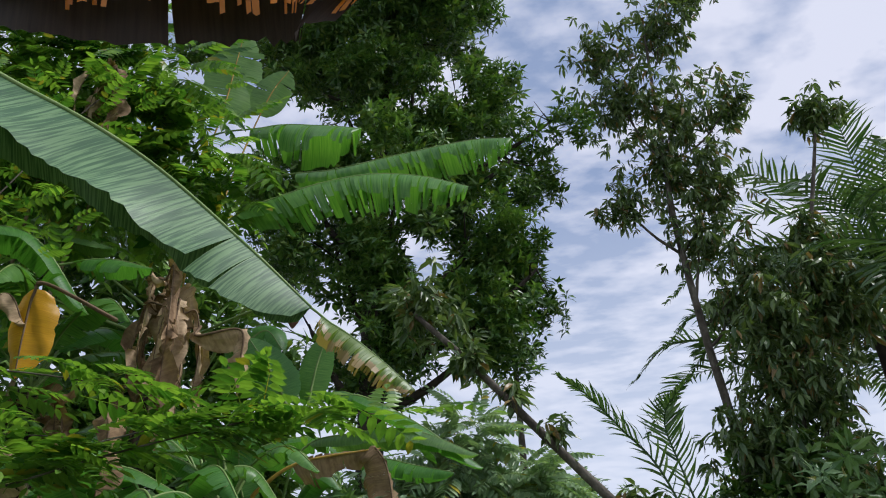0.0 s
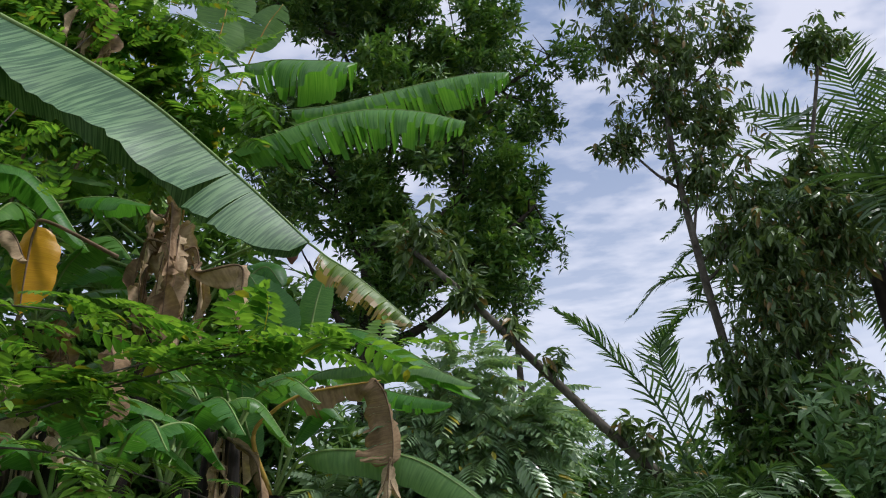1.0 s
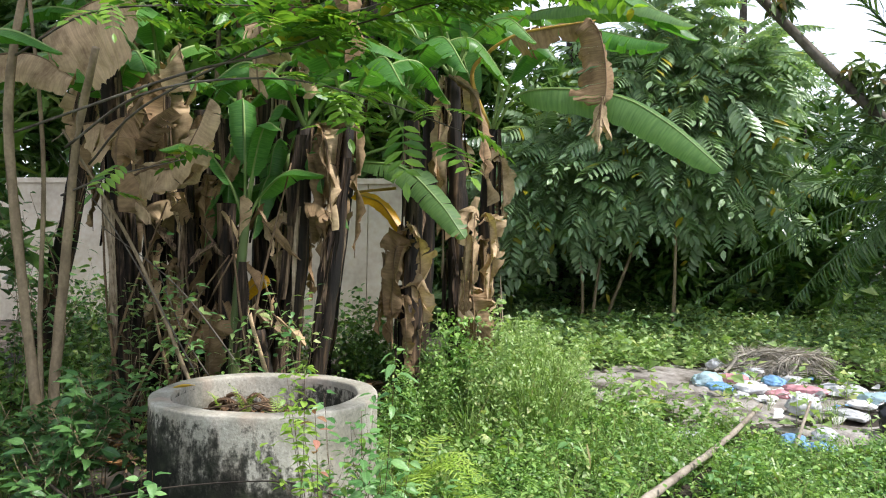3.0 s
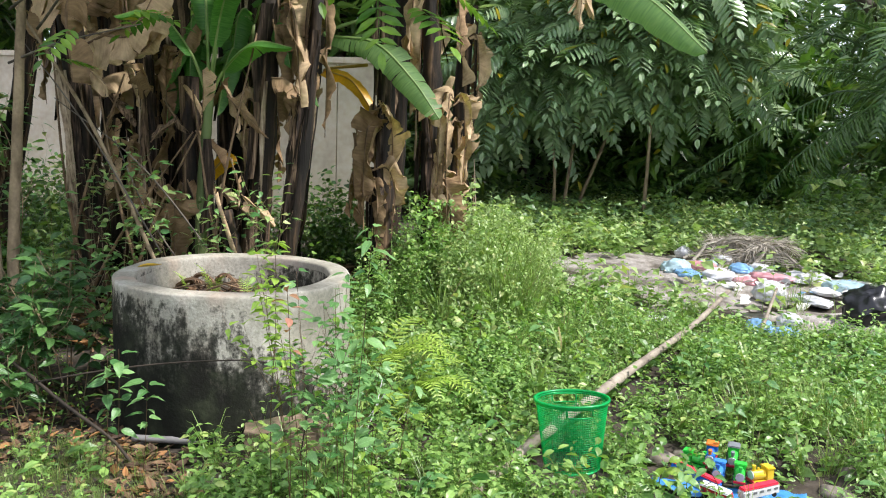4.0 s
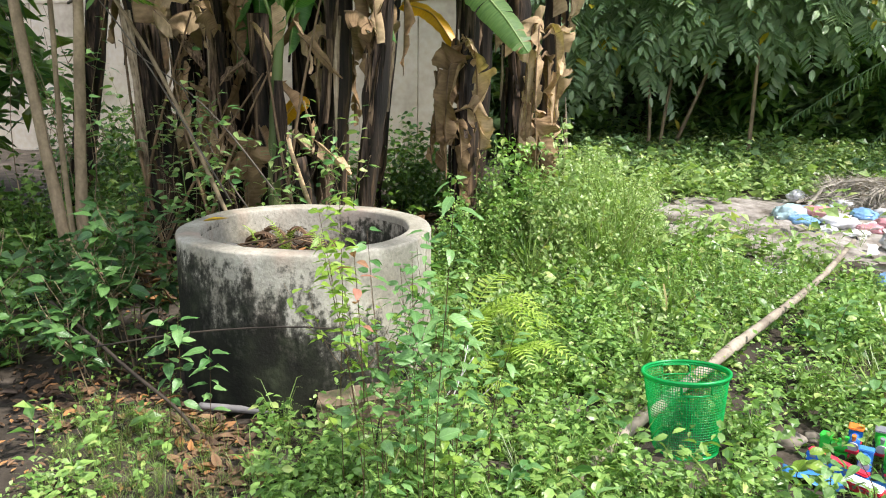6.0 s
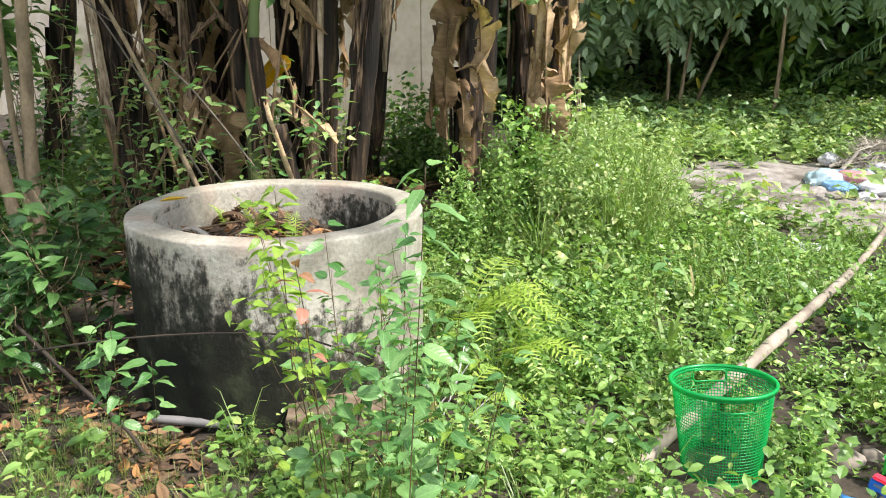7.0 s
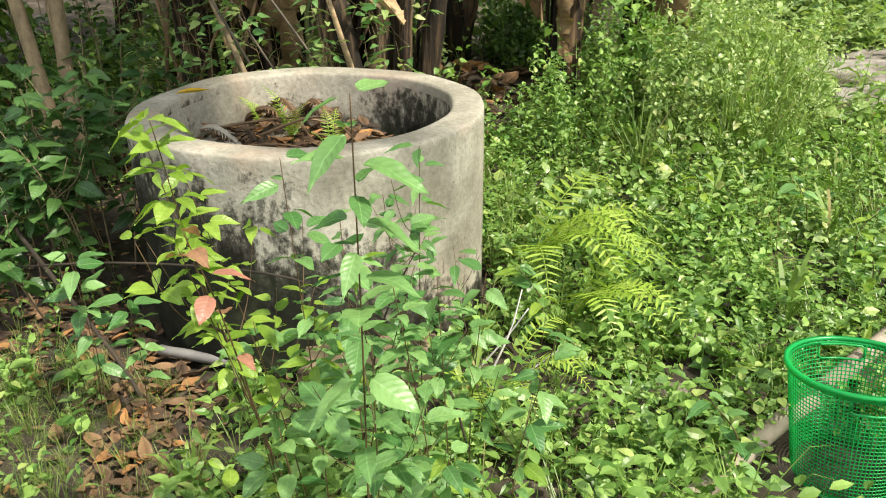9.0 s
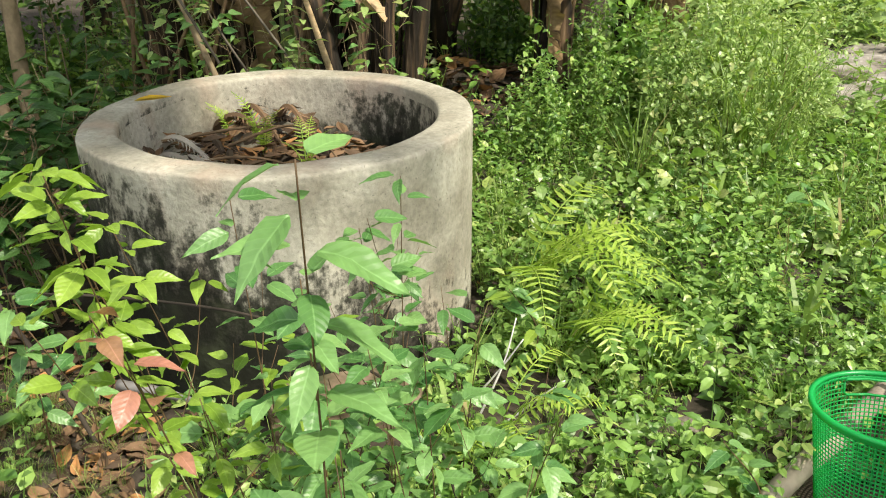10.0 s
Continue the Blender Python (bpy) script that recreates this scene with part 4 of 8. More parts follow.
# right-hand plant with the hooked dead leaf
pl = banana((-1.59, 7.5), (-1.63, 7.5, 2.75), "young banana plant with green leaves and a hooked dead leaf", 0.11, 0.06, "stem", 3, 12)
# the dead leaf: an orange stalk, a blade hanging from the level part, a sheet past the bend and a tattered tip
blade([(-1.66, 7.5, 2.75), (-1.80, 7.3, 3.25), (-1.61, 7.2, 3.46), (-1.36, 7.18, 3.6), (-1.05, 7.15, 3.65), (-0.60, 7.12, 3.69)], 0.26, MAT["dry"], pl, (10, 25), 0.25, 51, base=0.56, rib=MAT["rib_yellow"], rib_r=0.026, name="hooked_dead_leaf", crumple=0.035, n=54, face=(0.1, -1, 0.15), near=1.0, far=0.06, ragged=0.45, blunt=0.2)
blade([(-0.65, 7.12, 3.70), (-0.57, 7.11, 3.58), (-0.52, 7.1, 3.40), (-0.49, 7.08, 3.13), (-0.50, 7.06, 2.90)], 0.33, MAT["dry"], pl, (8, 28), 0.1, 50, base=0.0, rib=MAT["rib_dry"], rib_r=0.012, name="hanging_dead_sheet", crumple=0.05, n=44, face=(0.25, -1, 0.1), near=1.0, far=0.10, ragged=0.25, blunt=0.15)
for k, (a, b, hw) in enumerate((((-0.57, 7.04, 2.76), (-0.66, 7.0, 2.60), 0.055), ((-0.52, 7.05, 2.78), (-0.42, 7.04, 2.58), 0.05), ((-0.54, 7.03, 2.70), (-0.55, 7.01, 2.46), 0.075))):
    blade([(-0.52, 7.06, 2.98), a, b], hw, MAT["dry_pale"], pl, (20, 60), 0.1, 505 + k, base=0.08, rib=MAT["rib_dry"], rib_r=0.005, name="tattered_tip", crumple=0.04, n=22, face=(0.2, -1, 0.2), ragged=0.6, blunt=0.6)
blade([(-1.63, 7.5, 2.7), (-1.28, 7.3, 3.08), (-0.46, 7.2, 3.02), (0.05, 7.1, 2.74), (0.54, 7.0, 2.30)], 0.27, MAT["blade_pale"], pl, (10, 25), 0.03, 52, base=0.22, n=50, blunt=0.4, face=(0.1, -0.8, 0.8))
blade([(-1.63, 7.5, 2.75), (-1.46, 7.7, 3.81), (-0.87, 7.57, 3.97), (-0.31, 7.43, 3.93), (0.29, 7.3, 3.64)], 0.26, MAT["blade_pale"], pl, (25, 55), 0.06, 53, base=0.3, n=50)
blade([(-1.63, 7.5, 2.75), (-1.3, 7.9, 3.75), (-0.84, 7.9, 3.83), (-0.32, 7.8, 3.69), (0.06, 7.7, 3.58)], 0.24, MAT["blade"], pl, (25, 60), 0.2, 54, base=0.35, n=50)
blade([(-1.63, 7.5, 2.75), (-1.9, 7.4, 3.4), (-1.95, 7.3, 3.9)], 0.16, MAT["blade"], pl, (15, 25), 0.0, 55, base=0.25, face=(0.2, -1, 0.2))
blade([(-1.63, 7.5, 2.75), (-1.4, 7.4, 3.3), (-1.15, 7.3, 3.55), (-0.95, 7.2, 3.35)], 0.17, MAT["blade"], pl, (15, 40), 0.1, 56, base=0.25)
blade([(-1.3, 7.6, 4.3), (-0.89, 7.6, 4.36), (-0.38, 7.53, 4.09), (0.05, 7.47, 3.77), (0.33, 7.4, 3.54)], 0.22, MAT["blade"], pl, (25, 55), 0.06, 57, base=0.1, n=50)
dead_skirt(pl, (-1.62, 7.45, 2.6), 4, 58, (0.5, 0.9), 0.09, 0.16)

# stem hung with dead leaves
pl = banana((-1.85, 7.1), (-1.95, 7.1, 3.2), "old banana plant wrapped in hanging dead leaves", 0.12, 0.07, "stem", 4, 22)
dead_skirt(pl, (-1.95, 7.05, 3.1), 7, 61, (0.8, 1.5), 0.10, 0.14)
dead_skirt(pl, (-1.62, 6.9, 1.85), 7, 62, (0.6, 1.0), 0.15, 0.20)
dead_skirt(pl, (-1.70, 6.9, 1.2), 4, 64, (0.4, 0.6), 0.12, 0.18)
random_crown(pl, (-1.95, 7.1, 3.2), 5, 63, (0.8, 1.4), 0.2, ("blade", "blade_edge"), 0.8)

# stem with the torn green leaf and the orange leaf
pl = banana((-2.16, 6.5), (-2.16, 6.5, 2.7), "old banana plant with one torn green leaf and an orange one", 0.11, 0.07, "stem", 5, 16)
blade([(-2.30, 6.5, 2.5), (-2.66, 6.4, 2.34), (-2.18, 6.3, 2.27), (-1.82, 6.2, 1.98), (-1.55, 6.1, 1.66)], 0.17, MAT["blade_pale"], pl, (10, 30), 0.25, 71, base=0.3, n=50, face=(0.3, -0.7, 0.8), blunt=0.4)
blade([(-2.30, 6.5, 2.1), (-2.77, 6.7, 2.06), (-2.49, 6.65, 1.97), (-2.24, 6.6, 1.66)], 0.09, MAT["yellow"], pl, (15, 30), 0.0, 72, base=0.3, rib=MAT["rib_yellow"], name="orange_leaf", face=(0.2, -0.7, 0.8), crumple=0.02)
dead_skirt(pl, (-2.17, 6.35, 1.75), 6, 73, (0.5, 0.9), 0.14, 0.16)
dead_skirt(pl, (-2.22, 6.35, 1.15), 4, 75, (0.4, 0.6), 0.12, 0.2)
random_crown(pl, (-2.30, 6.5, 2.7), 5, 74, (0.7, 1.3), 0.2, ("blade", "blade_edge"), 0.7)



def g_of(k, lo, hi):
    """A fixed pick between lo and hi for item k."""
    return lo + (hi - lo) * ((k * 0.618) % 1.0)


# crowded old stems behind the well
CLUMP = [((-4.25, 5.4), (-4.43, 5.4, 2.6), 0.10), ((-3.98, 5.5), (-4.06, 5.5, 2.9), 0.10),
         ((-3.14, 5.8), (-3.24, 5.8, 2.9), 0.12), ((-2.92, 5.4), (-2.68, 5.4, 2.5), 0.10), ((-2.62, 5.42), (-2.32, 5.42, 2.5), 0.065),
         ((-3.4, 6.3), (-3.35, 6.4, 3.4), 0.11)]
for k, (f, t, r) in enumerate(CLUMP):
    pl = banana(f, t, "old banana stem, blackened and shaggy with dead sheaths", r, r * 0.6, "stem", 10 + k, 20)
    if k != 5:
        random_crown(pl, t, 4, 80 + k, (0.7, 1.4), 0.19, ("blade", "blade", "blade_edge"), 0.6, 0.3)
    dead_skirt(pl, t, 3 if k not in (4, 5) else 1, 90 + k, (0.5, 1.1), 0.17, 0.28)
    if k in (1, 3):
        dead_skirt(pl, tuple(0.45 * f[i] + 0.55 * t[i] for i in (0, 1)) + (1.75,), 1, 190 + k, (0.4, 0.9), 0.11, 0.2)

# young sucker in the middle of the clump
pl = banana((-3.09, 5.1), (-3.02, 5.1, 1.75), "young green banana plant standing in the clump", 0.045, 0.034, "stem_green", 30, 6)
for k, (dx, dy, up, half) in enumerate(((0.62, -0.1, 0.42, 0.13), (-0.55, -0.2, 0.62, 0.14), (0.25, 0.3, 0.95, 0.14), (-0.2, 0.25, 1.0, 0.15), (0.4, -0.3, 0.75, 0.12))):
    t0 = np.array((-3.02, 5.1, 1.72))
    blade([t0, t0 + np.array((dx * 0.22, dy * 0.22, up * 0.55)), t0 + np.array((dx * 0.62, dy * 0.62, up * 0.98)), t0 + np.array((dx * 1.1, dy * 1.1, up * 0.9))], half, MAT["blade"], pl, (15, 40), 0.05, 131 + k, base=0.28, rib_r=0.014)
blade([(-3.1, 5.2, 0.75), (-3.24, 5.3, 1.0), (-3.02, 5.25, 1.27), (-2.86, 5.2, 1.30)], 0.07, MAT["yellow"], pl, (15, 30), 0.0, 132, base=0.45, rib=MAT["rib_yellow"], name="yellow_leaf", face=(0.2, -1, 0.3))

# dark old stems packed into the depth of the clump
for k, (x, y, tx, h, r) in enumerate(((-4.12, 5.75, -4.3, 2.5, 0.10), (-3.8, 5.7, -3.75, 2.7, 0.11), (-3.62, 5.35, -3.72, 2.2, 0.085), (-3.36, 5.55, -3.5, 2.6, 0.09), (-2.98, 5.75, -2.9, 2.8, 0.10), (-3.2, 5.3, -3.3, 1.9, 0.07))):
    pl = banana((x, y), (tx, y, h), "dead banana stem, black and shaggy with rotting sheaths", r, r * 0.7, "stem", 230 + k, 24)
    dead_skirt(pl, (tx, y - 0.08, h * g_of(k, 0.55, 0.85)), 2, 240 + k, (0.5, 0.9), 0.13, 0.16)
# broad green leaves that hang in the shade between the stems
for k, (x, y, h) in enumerate(((-3.55, 5.75, 2.3), (-3.02, 5.7, 2.35))):
    pl = banana((x, y), (x + 0.05, y, h), "shaded young banana plant between old stems", 0.05, 0.035, "stem_green", 250 + k, 4)
    g = np.random.default_rng(255 + k)
    for i in range(6):
        a, ln = g.uniform(-2.9, -0.2), g.uniform(0.5, 0.85)
        d = np.array([math.cos(a), 0.55 * math.sin(a), 0])
        t0 = np.array((x + 0.05, y, h - 0.05 - 0.09 * i))
        blade([t0, t0 + d * ln * 0.3 + np.array([0, 0, 0.22]), t0 + d * ln * 0.7 + np.array([0, 0, 0.12]), t0 + d * ln + np.array([0, 0, -0.32])], g.uniform(0.11, 0.17), MAT["blade"], pl, (20, 50), 0.12, 2600 + 10 * k + i, base=0.22, rib_r=0.010, n=30)
# torn pieces of dead leaf hung over the stems
rng = np.random.default_rng(1607)
for k in range(16):
    x, y, z = rng.uniform(-4.15, -2.35), rng.uniform(5.0, 5.3), rng.uniform(1.75, 3.1)
    a, ln = rng.choice((-1, 1)) * rng.uniform(0.5, 1.3), rng.uniform(0.10, 0.24)
    dx, dz = ln * math.cos(a), ln * math.sin(a)
    blade([(x - dx, y + rng.uniform(-0.08, 0.08), z - dz), (x, y, z + 0.05), (x + dx, y + rng.uniform(-0.08, 0.08), z + dz)], rng.uniform(0.12, 0.28), MAT["dry_pale" if k % 3 else "dry"], TALL, (60, 85), 0.2, 170 + k, base=0.02, rib=MAT["rib_dry"], rib_r=0.006, name="dead_leaf", crumple=0.05, n=26, blunt=0.2, near=1.0, far=rng.uniform(0.1, 0.7), ragged=0.6, drop=0.0)

# small withered pieces lower down, and dry ribs that lean across the stems
for k in range(30):
    x, y, z = rng.uniform(-4.25, -2.45), rng.uniform(5.0, 5.3), rng.uniform(0.95, 1.9)
    a, ln = rng.choice((-1, 1)) * rng.uniform(0.7, 1.5), rng.uniform(0.10, 0.26)
    dx, dz = ln * math.cos(a), ln * math.sin(a)
    blade([(x - dx, y + rng.uniform(-0.05, 0.05), z - dz), (x + rng.uniform(-0.04, 0.04), y, z), (x + dx, y + rng.uniform(-0.05, 0.05), z + dz)], rng.uniform(0.04, 0.11), MAT[("dry", "dry_pale", "dry", "sheath")[k % 4]], TALL, (30, 80), 0.2, 1300 + k, base=0.02, rib=MAT["rib_dry"], rib_r=0.005, name="dead_leaf", crumple=0.04, n=18, blunt=0.4, near=1.0, far=rng.uniform(0.2, 0.8), ragged=0.6, drop=0.0, face=(rng.normal(0, 0.4), -1, 0.2))
for k, (x, lean, h) in enumerate(((-4.2, 0.5, 1.9), (-3.95, -0.35, 2.1), (-3.7, 0.7, 1.7), (-3.45, -0.5, 2.0), (-3.0, 0.35, 2.2), (-2.75, -0.4, 1.8), (-4.05, 0.9, 1.5))):
    v, q, t = tube(curve([(x, 5.0, 0.1), (x + lean * 0.45, 4.95, h * 0.5), (x + lean, 5.1, h)], 12), np.linspace(0.014, 0.006, 12), 6, 0.1, k)
    child("dead_rib", Buf().add(v, q, t).mesh("dead_rib", MAT["rib_dry"], True, origin=TALL.location), TALL)

# great dead leaves that hang at the left of the clump
for k, (pts, hw) in enumerate((([(-3.0, 4.7, 2.5), (-3.21, 4.6, 2.23), (-3.48, 4.6, 2.13), (-3.71, 4.6, 1.99), (-3.5, 4.6, 1.8)], 0.16), ([(-3.18, 4.7, 2.4), (-3.17, 4.65, 2.11), (-3.34, 4.6, 1.95)], 0.12),
                               ([(-3.5, 4.5, 2.6), (-3.62, 4.4, 2.3), (-3.6, 4.4, 1.8)], 0.15), ([(-2.5, 4.6, 3.1), (-2.62, 4.5, 2.9), (-2.6, 4.5, 2.6)], 0.14))):
    blade(pts, hw, MAT["dry_pale" if k % 3 != 2 else "dry"], TALL, (5, 60), 0.10, 140 + k, base=0.08, rib=MAT["rib_dry"], name="dead_leaf", crumple=0.08, face=(0.3, -1, 0.2), n=46, blunt=0.35, ragged=0.6)

# sheets of dead leaf folded over their ribs
for k, (pts, hw, nr, fr) in enumerate((([(-4.1, 4.2, 2.95), (-3.73, 4.2, 3.16), (-3.40, 4.2, 3.24)], 0.62, 1.0, 0.5), ([(-4.55, 4.15, 2.85), (-4.09, 4.15, 2.84), (-3.75, 4.15, 2.66)], 0.30, 1.0, 0.6),
                                       ([(-4.0, 4.5, 2.42), (-3.85, 4.5, 2.43), (-3.70, 4.5, 2.38)], 0.40, 1.0, 0.7), ([(-3.62, 4.6, 2.14), (-3.32, 4.6, 2.12), (-3.14, 4.6, 2.36), (-3.03, 4.6, 2.6)], 0.28, 1.0, 0.2), ([(-3.0, 5.0, 3.2), (-2.87, 5.0, 3.22), (-2.74, 5.0, 3.18)], 0.22, 1.0, 0.5))):
    blade(pts, hw, MAT["dry_pale"], TALL, (64, 84), 0.08, 160 + k, base=0.02, rib=MAT["rib_dry"], rib_r=0.009, name="dead_leaf", crumple=0.038, n=40, blunt=0.18, near=nr, far=fr, ragged=0.45, drop=0.0)


def make_stump():
    s = thing("split_stump", (-2.62, 4.95, 0), "split banana stump with a pale torn side", "stump")
    pseudostem(s, (-2.62, 4.95, 0), (-2.82, 4.95, 0.96), 0.06, 0.05, MAT["stem"], 66, 0.01)
    rows, uv = [], []
    for u in np.linspace(0, 1, 12):
        c = np.array((-2.64 - 0.21 * u, 4.875 - 0.01 * u, 0.45 + 0.62 * u))
        for x in (-1, -0.4, 0.4, 1):
            rows.append(c + np.array((0.024 * x * (1 - 0.35 * u), 0.012 * x * x, 0.03 * abs(x) * (u > 0.95))))
            uv.append((u, abs(x)))
    i, k = np.meshgrid(np.arange(11), np.arange(3), indexing="ij")
    c4 = i * 4 + k
    ob = child("torn_side", Buf().add(np.array(rows), np.stack([c4, c4 + 1, c4 + 5, c4 + 4], -1).reshape(-1, 4), uv=np.array(uv)).mesh("torn_side", MAT["dry_pale"], True, True, s.location), s, "pale torn side")
    ob.modifiers.new("thick", "SOLIDIFY").thickness = 0.006


make_stump()

# more blades in the depth of the stand
pl = banana((-3.9, 7.0), (-3.8, 6.9, 4.3), "banana plant deep in the stand with hanging leaves", 0.12, 0.07, "stem", 45, 12)
random_crown(pl, (-3.8, 6.9, 4.3), 8, 451, (1.2, 1.9), 0.28, ("blade", "blade_edge", "blade"), 0.9, 0.25)
dead_skirt(pl, (-3.8, 6.9, 4.2), 6, 452, (0.7, 1.4), 0.18, 0.4)
pl = banana((-2.6, 8.3), (-2.5, 8.3, 3.6), "banana plant deep in the stand with hanging leaves", 0.12, 0.07, "stem", 46, 10)
random_crown(pl, (-2.5, 8.3, 3.6), 8, 461, (1.0, 1.7), 0.26, ("blade", "blade", "blade_edge"), 0.9, 0.2)
pl = banana((-6.0, 6.3), (-5.2, 6.2, 3.6), "banana plant at the far side of the clump", 0.12, 0.07, "stem", 47, 14)
random_crown(pl, (-5.2, 6.2, 3.6), 8, 471, (1.2, 1.9), 0.28, ("blade", "blade_edge"), 0.9, 0.25)
dead_skirt(pl, (-5.2, 6.2, 3.5), 6, 472, (0.8, 1.5), 0.18, 0.4)
# long dead leaves that droop from the middle of the stand
for k, (pts, hw) in enumerate((([(-2.1, 6.3, 4.6), (-2.08, 6.2, 4.47), (-1.72, 6.2, 4.51), (-1.70, 6.2, 4.2), (-1.7, 6.2, 3.9)], 0.16), ([(-2.4, 5.6, 3.6), (-2.3, 5.2, 3.5), (-2.18, 5.0, 3.3), (-2.2, 5.0, 2.9)], 0.15),
                               ([(-2.8, 5.0, 3.2), (-2.66, 4.6, 3.1), (-2.62, 4.6, 2.8)], 0.12), ([(-1.95, 7.0, 3.2), (-1.6, 6.7, 2.9), (-1.5, 6.6, 2.2)], 0.10), ([(-2.6, 5.5, 2.5), (-2.45, 5.3, 2.3), (-2.4, 5.3, 1.7)], 0.12))):
    blade(pts, hw, MAT["dry_pale" if k % 2 == 0 else "dry"], pl, (15, 55), 0.15, 480 + k, base=0.1, rib=MAT["rib_dry"], name="dead_leaf", crumple=0.07, face=(0.3, -1, 0.2), n=30)


def make_flower():
    """The dark bud under the great leaf's tip."""
    f = thing("banana_bud", (-1.30, 6.3, 4.55), "purple-brown banana bud hanging on its stalk", "banana flower")
    v, q, t = tube([(0, 0, 0), (0.0, 0, 0.06), (0.01, 0, 0.14), (0.0, 0, 0.22), (-0.04, 0, 0.28)], [0.012, 0.05, 0.06, 0.035, 0.012], 10)
    child("bract", Buf().add(v, q, t).mesh("bract", MAT["bud"]), f)
    v, q, t = tube(curve([(-0.04, 0, 0.27), (-0.3, 0.2, 0.5), (-0.7, 0.6, 0.3), (-1.1, 0.9, -0.2)], 14), 0.02, 6)
    child("stalk", Buf().add(v, q, t).mesh("stalk", MAT["rib"]), f)


make_flower()

# ---- trees ----


def compound_leaf(pairs=9, leaflet=0.24, width=0.34, droop=0.3, hang=0.15, tip=True, rise=0.0, fine=False):
    """A feathered leaf of length 1 along +y."""
    parts, L = [], leaf_shape(width, 0.05, 0.12, fine)
    for k in range(pairs):
        y = 0.12 + 0.86 * k / pairs
        z = rise * y - droop * y * y
        size = leaflet * (0.75 + 0.5 * math.sin(math.pi * (k + 0.6) / pairs))
        for sg in (-1, 1):
            f = np.array([[sg * 1.0, 0.45, -hang]])
            m, p = frames_from([(0, y, z)], f, np.array([[0, 0, 1.0]]), [size])
            parts.append(scatter(L, m, p))
    if tip:
        m, p = frames_from([(0, 0.97, rise - droop)], np.array([[0, 1.0, -droop]]), np.array([[0, 0, 1.0]]), [leaflet])
        parts.append(scatter(L, m, p))
    rib = np.array([(-0.008, 0, 0), (0.008, 0, 0), (0.005, 0.5, rise * 0.5 - droop * 0.25), (-0.005, 0.5, rise * 0.5 - droop * 0.25), (0, 1, rise - droop)])
    parts.append((rib, np.array([(0, 1, 2), (0, 2, 3), (3, 2, 4)])))
    return join(parts)


def rosette(count, w=0.34, seed=0, spread=1.0, droop=0.2, fine=False, lo=-0.5, hi=0.9):
    """A tuft of leaves round a shoot, about 1 across."""
    g = np.random.default_rng(seed)
    a = np.arange(count) * 2.4 + g.uniform(0, 0.5, count)
    e = g.uniform(lo, hi, count) * spread
    f = np.stack([np.cos(a) * np.cos(e), np.sin(a) * np.cos(e), np.sin(e)], -1)
    p = f * 0.06 + np.stack([0 * a, 0 * a, g.uniform(-0.2, 0.2, count)], -1)
    m, p = frames_from(p, f, np.array([[0, 0, 1.0]]), g.uniform(0.38, 0.62, count), g.uniform(-0.5, 0.5, count))
    return scatter(leaf_shape(w, 0.06, droop, fine), m, p)


def in_blobs(blobs, count, seed, shell=0.55, flat=1.0):
    """Places in a cloud of balls (x, y, z, r), thicker near their outsides; also the way outwards."""
    g = np.random.default_rng(seed)
    b = np.array(blobs, float)
    w = b[:, 3] ** 2
    i = g.choice(len(b), count, p=w / w.sum())
    d = unit(g.normal(size=(count, 3)))
    r = b[i, 3] * (shell + (1 - shell) * g.random(count)) * g.uniform(0.75, 1.15, count)
    return b[i, :3] + d * r[:, None] * np.array([1, flat, 1]), d, i


def turns_random(count, seed, size, tilt=0.6):
    g = np.random.default_rng(seed)
    f = np.stack([g.normal(size=count), g.normal(size=count), g.normal(size=count) * tilt], -1)
    u = np.stack([g.normal(size=count) * tilt, g.normal(size=count) * tilt, np.ones(count)], -1)
    return frames_from(np.zeros((count, 3)), f, u, g.uniform(size[0], size[1], count))[0]


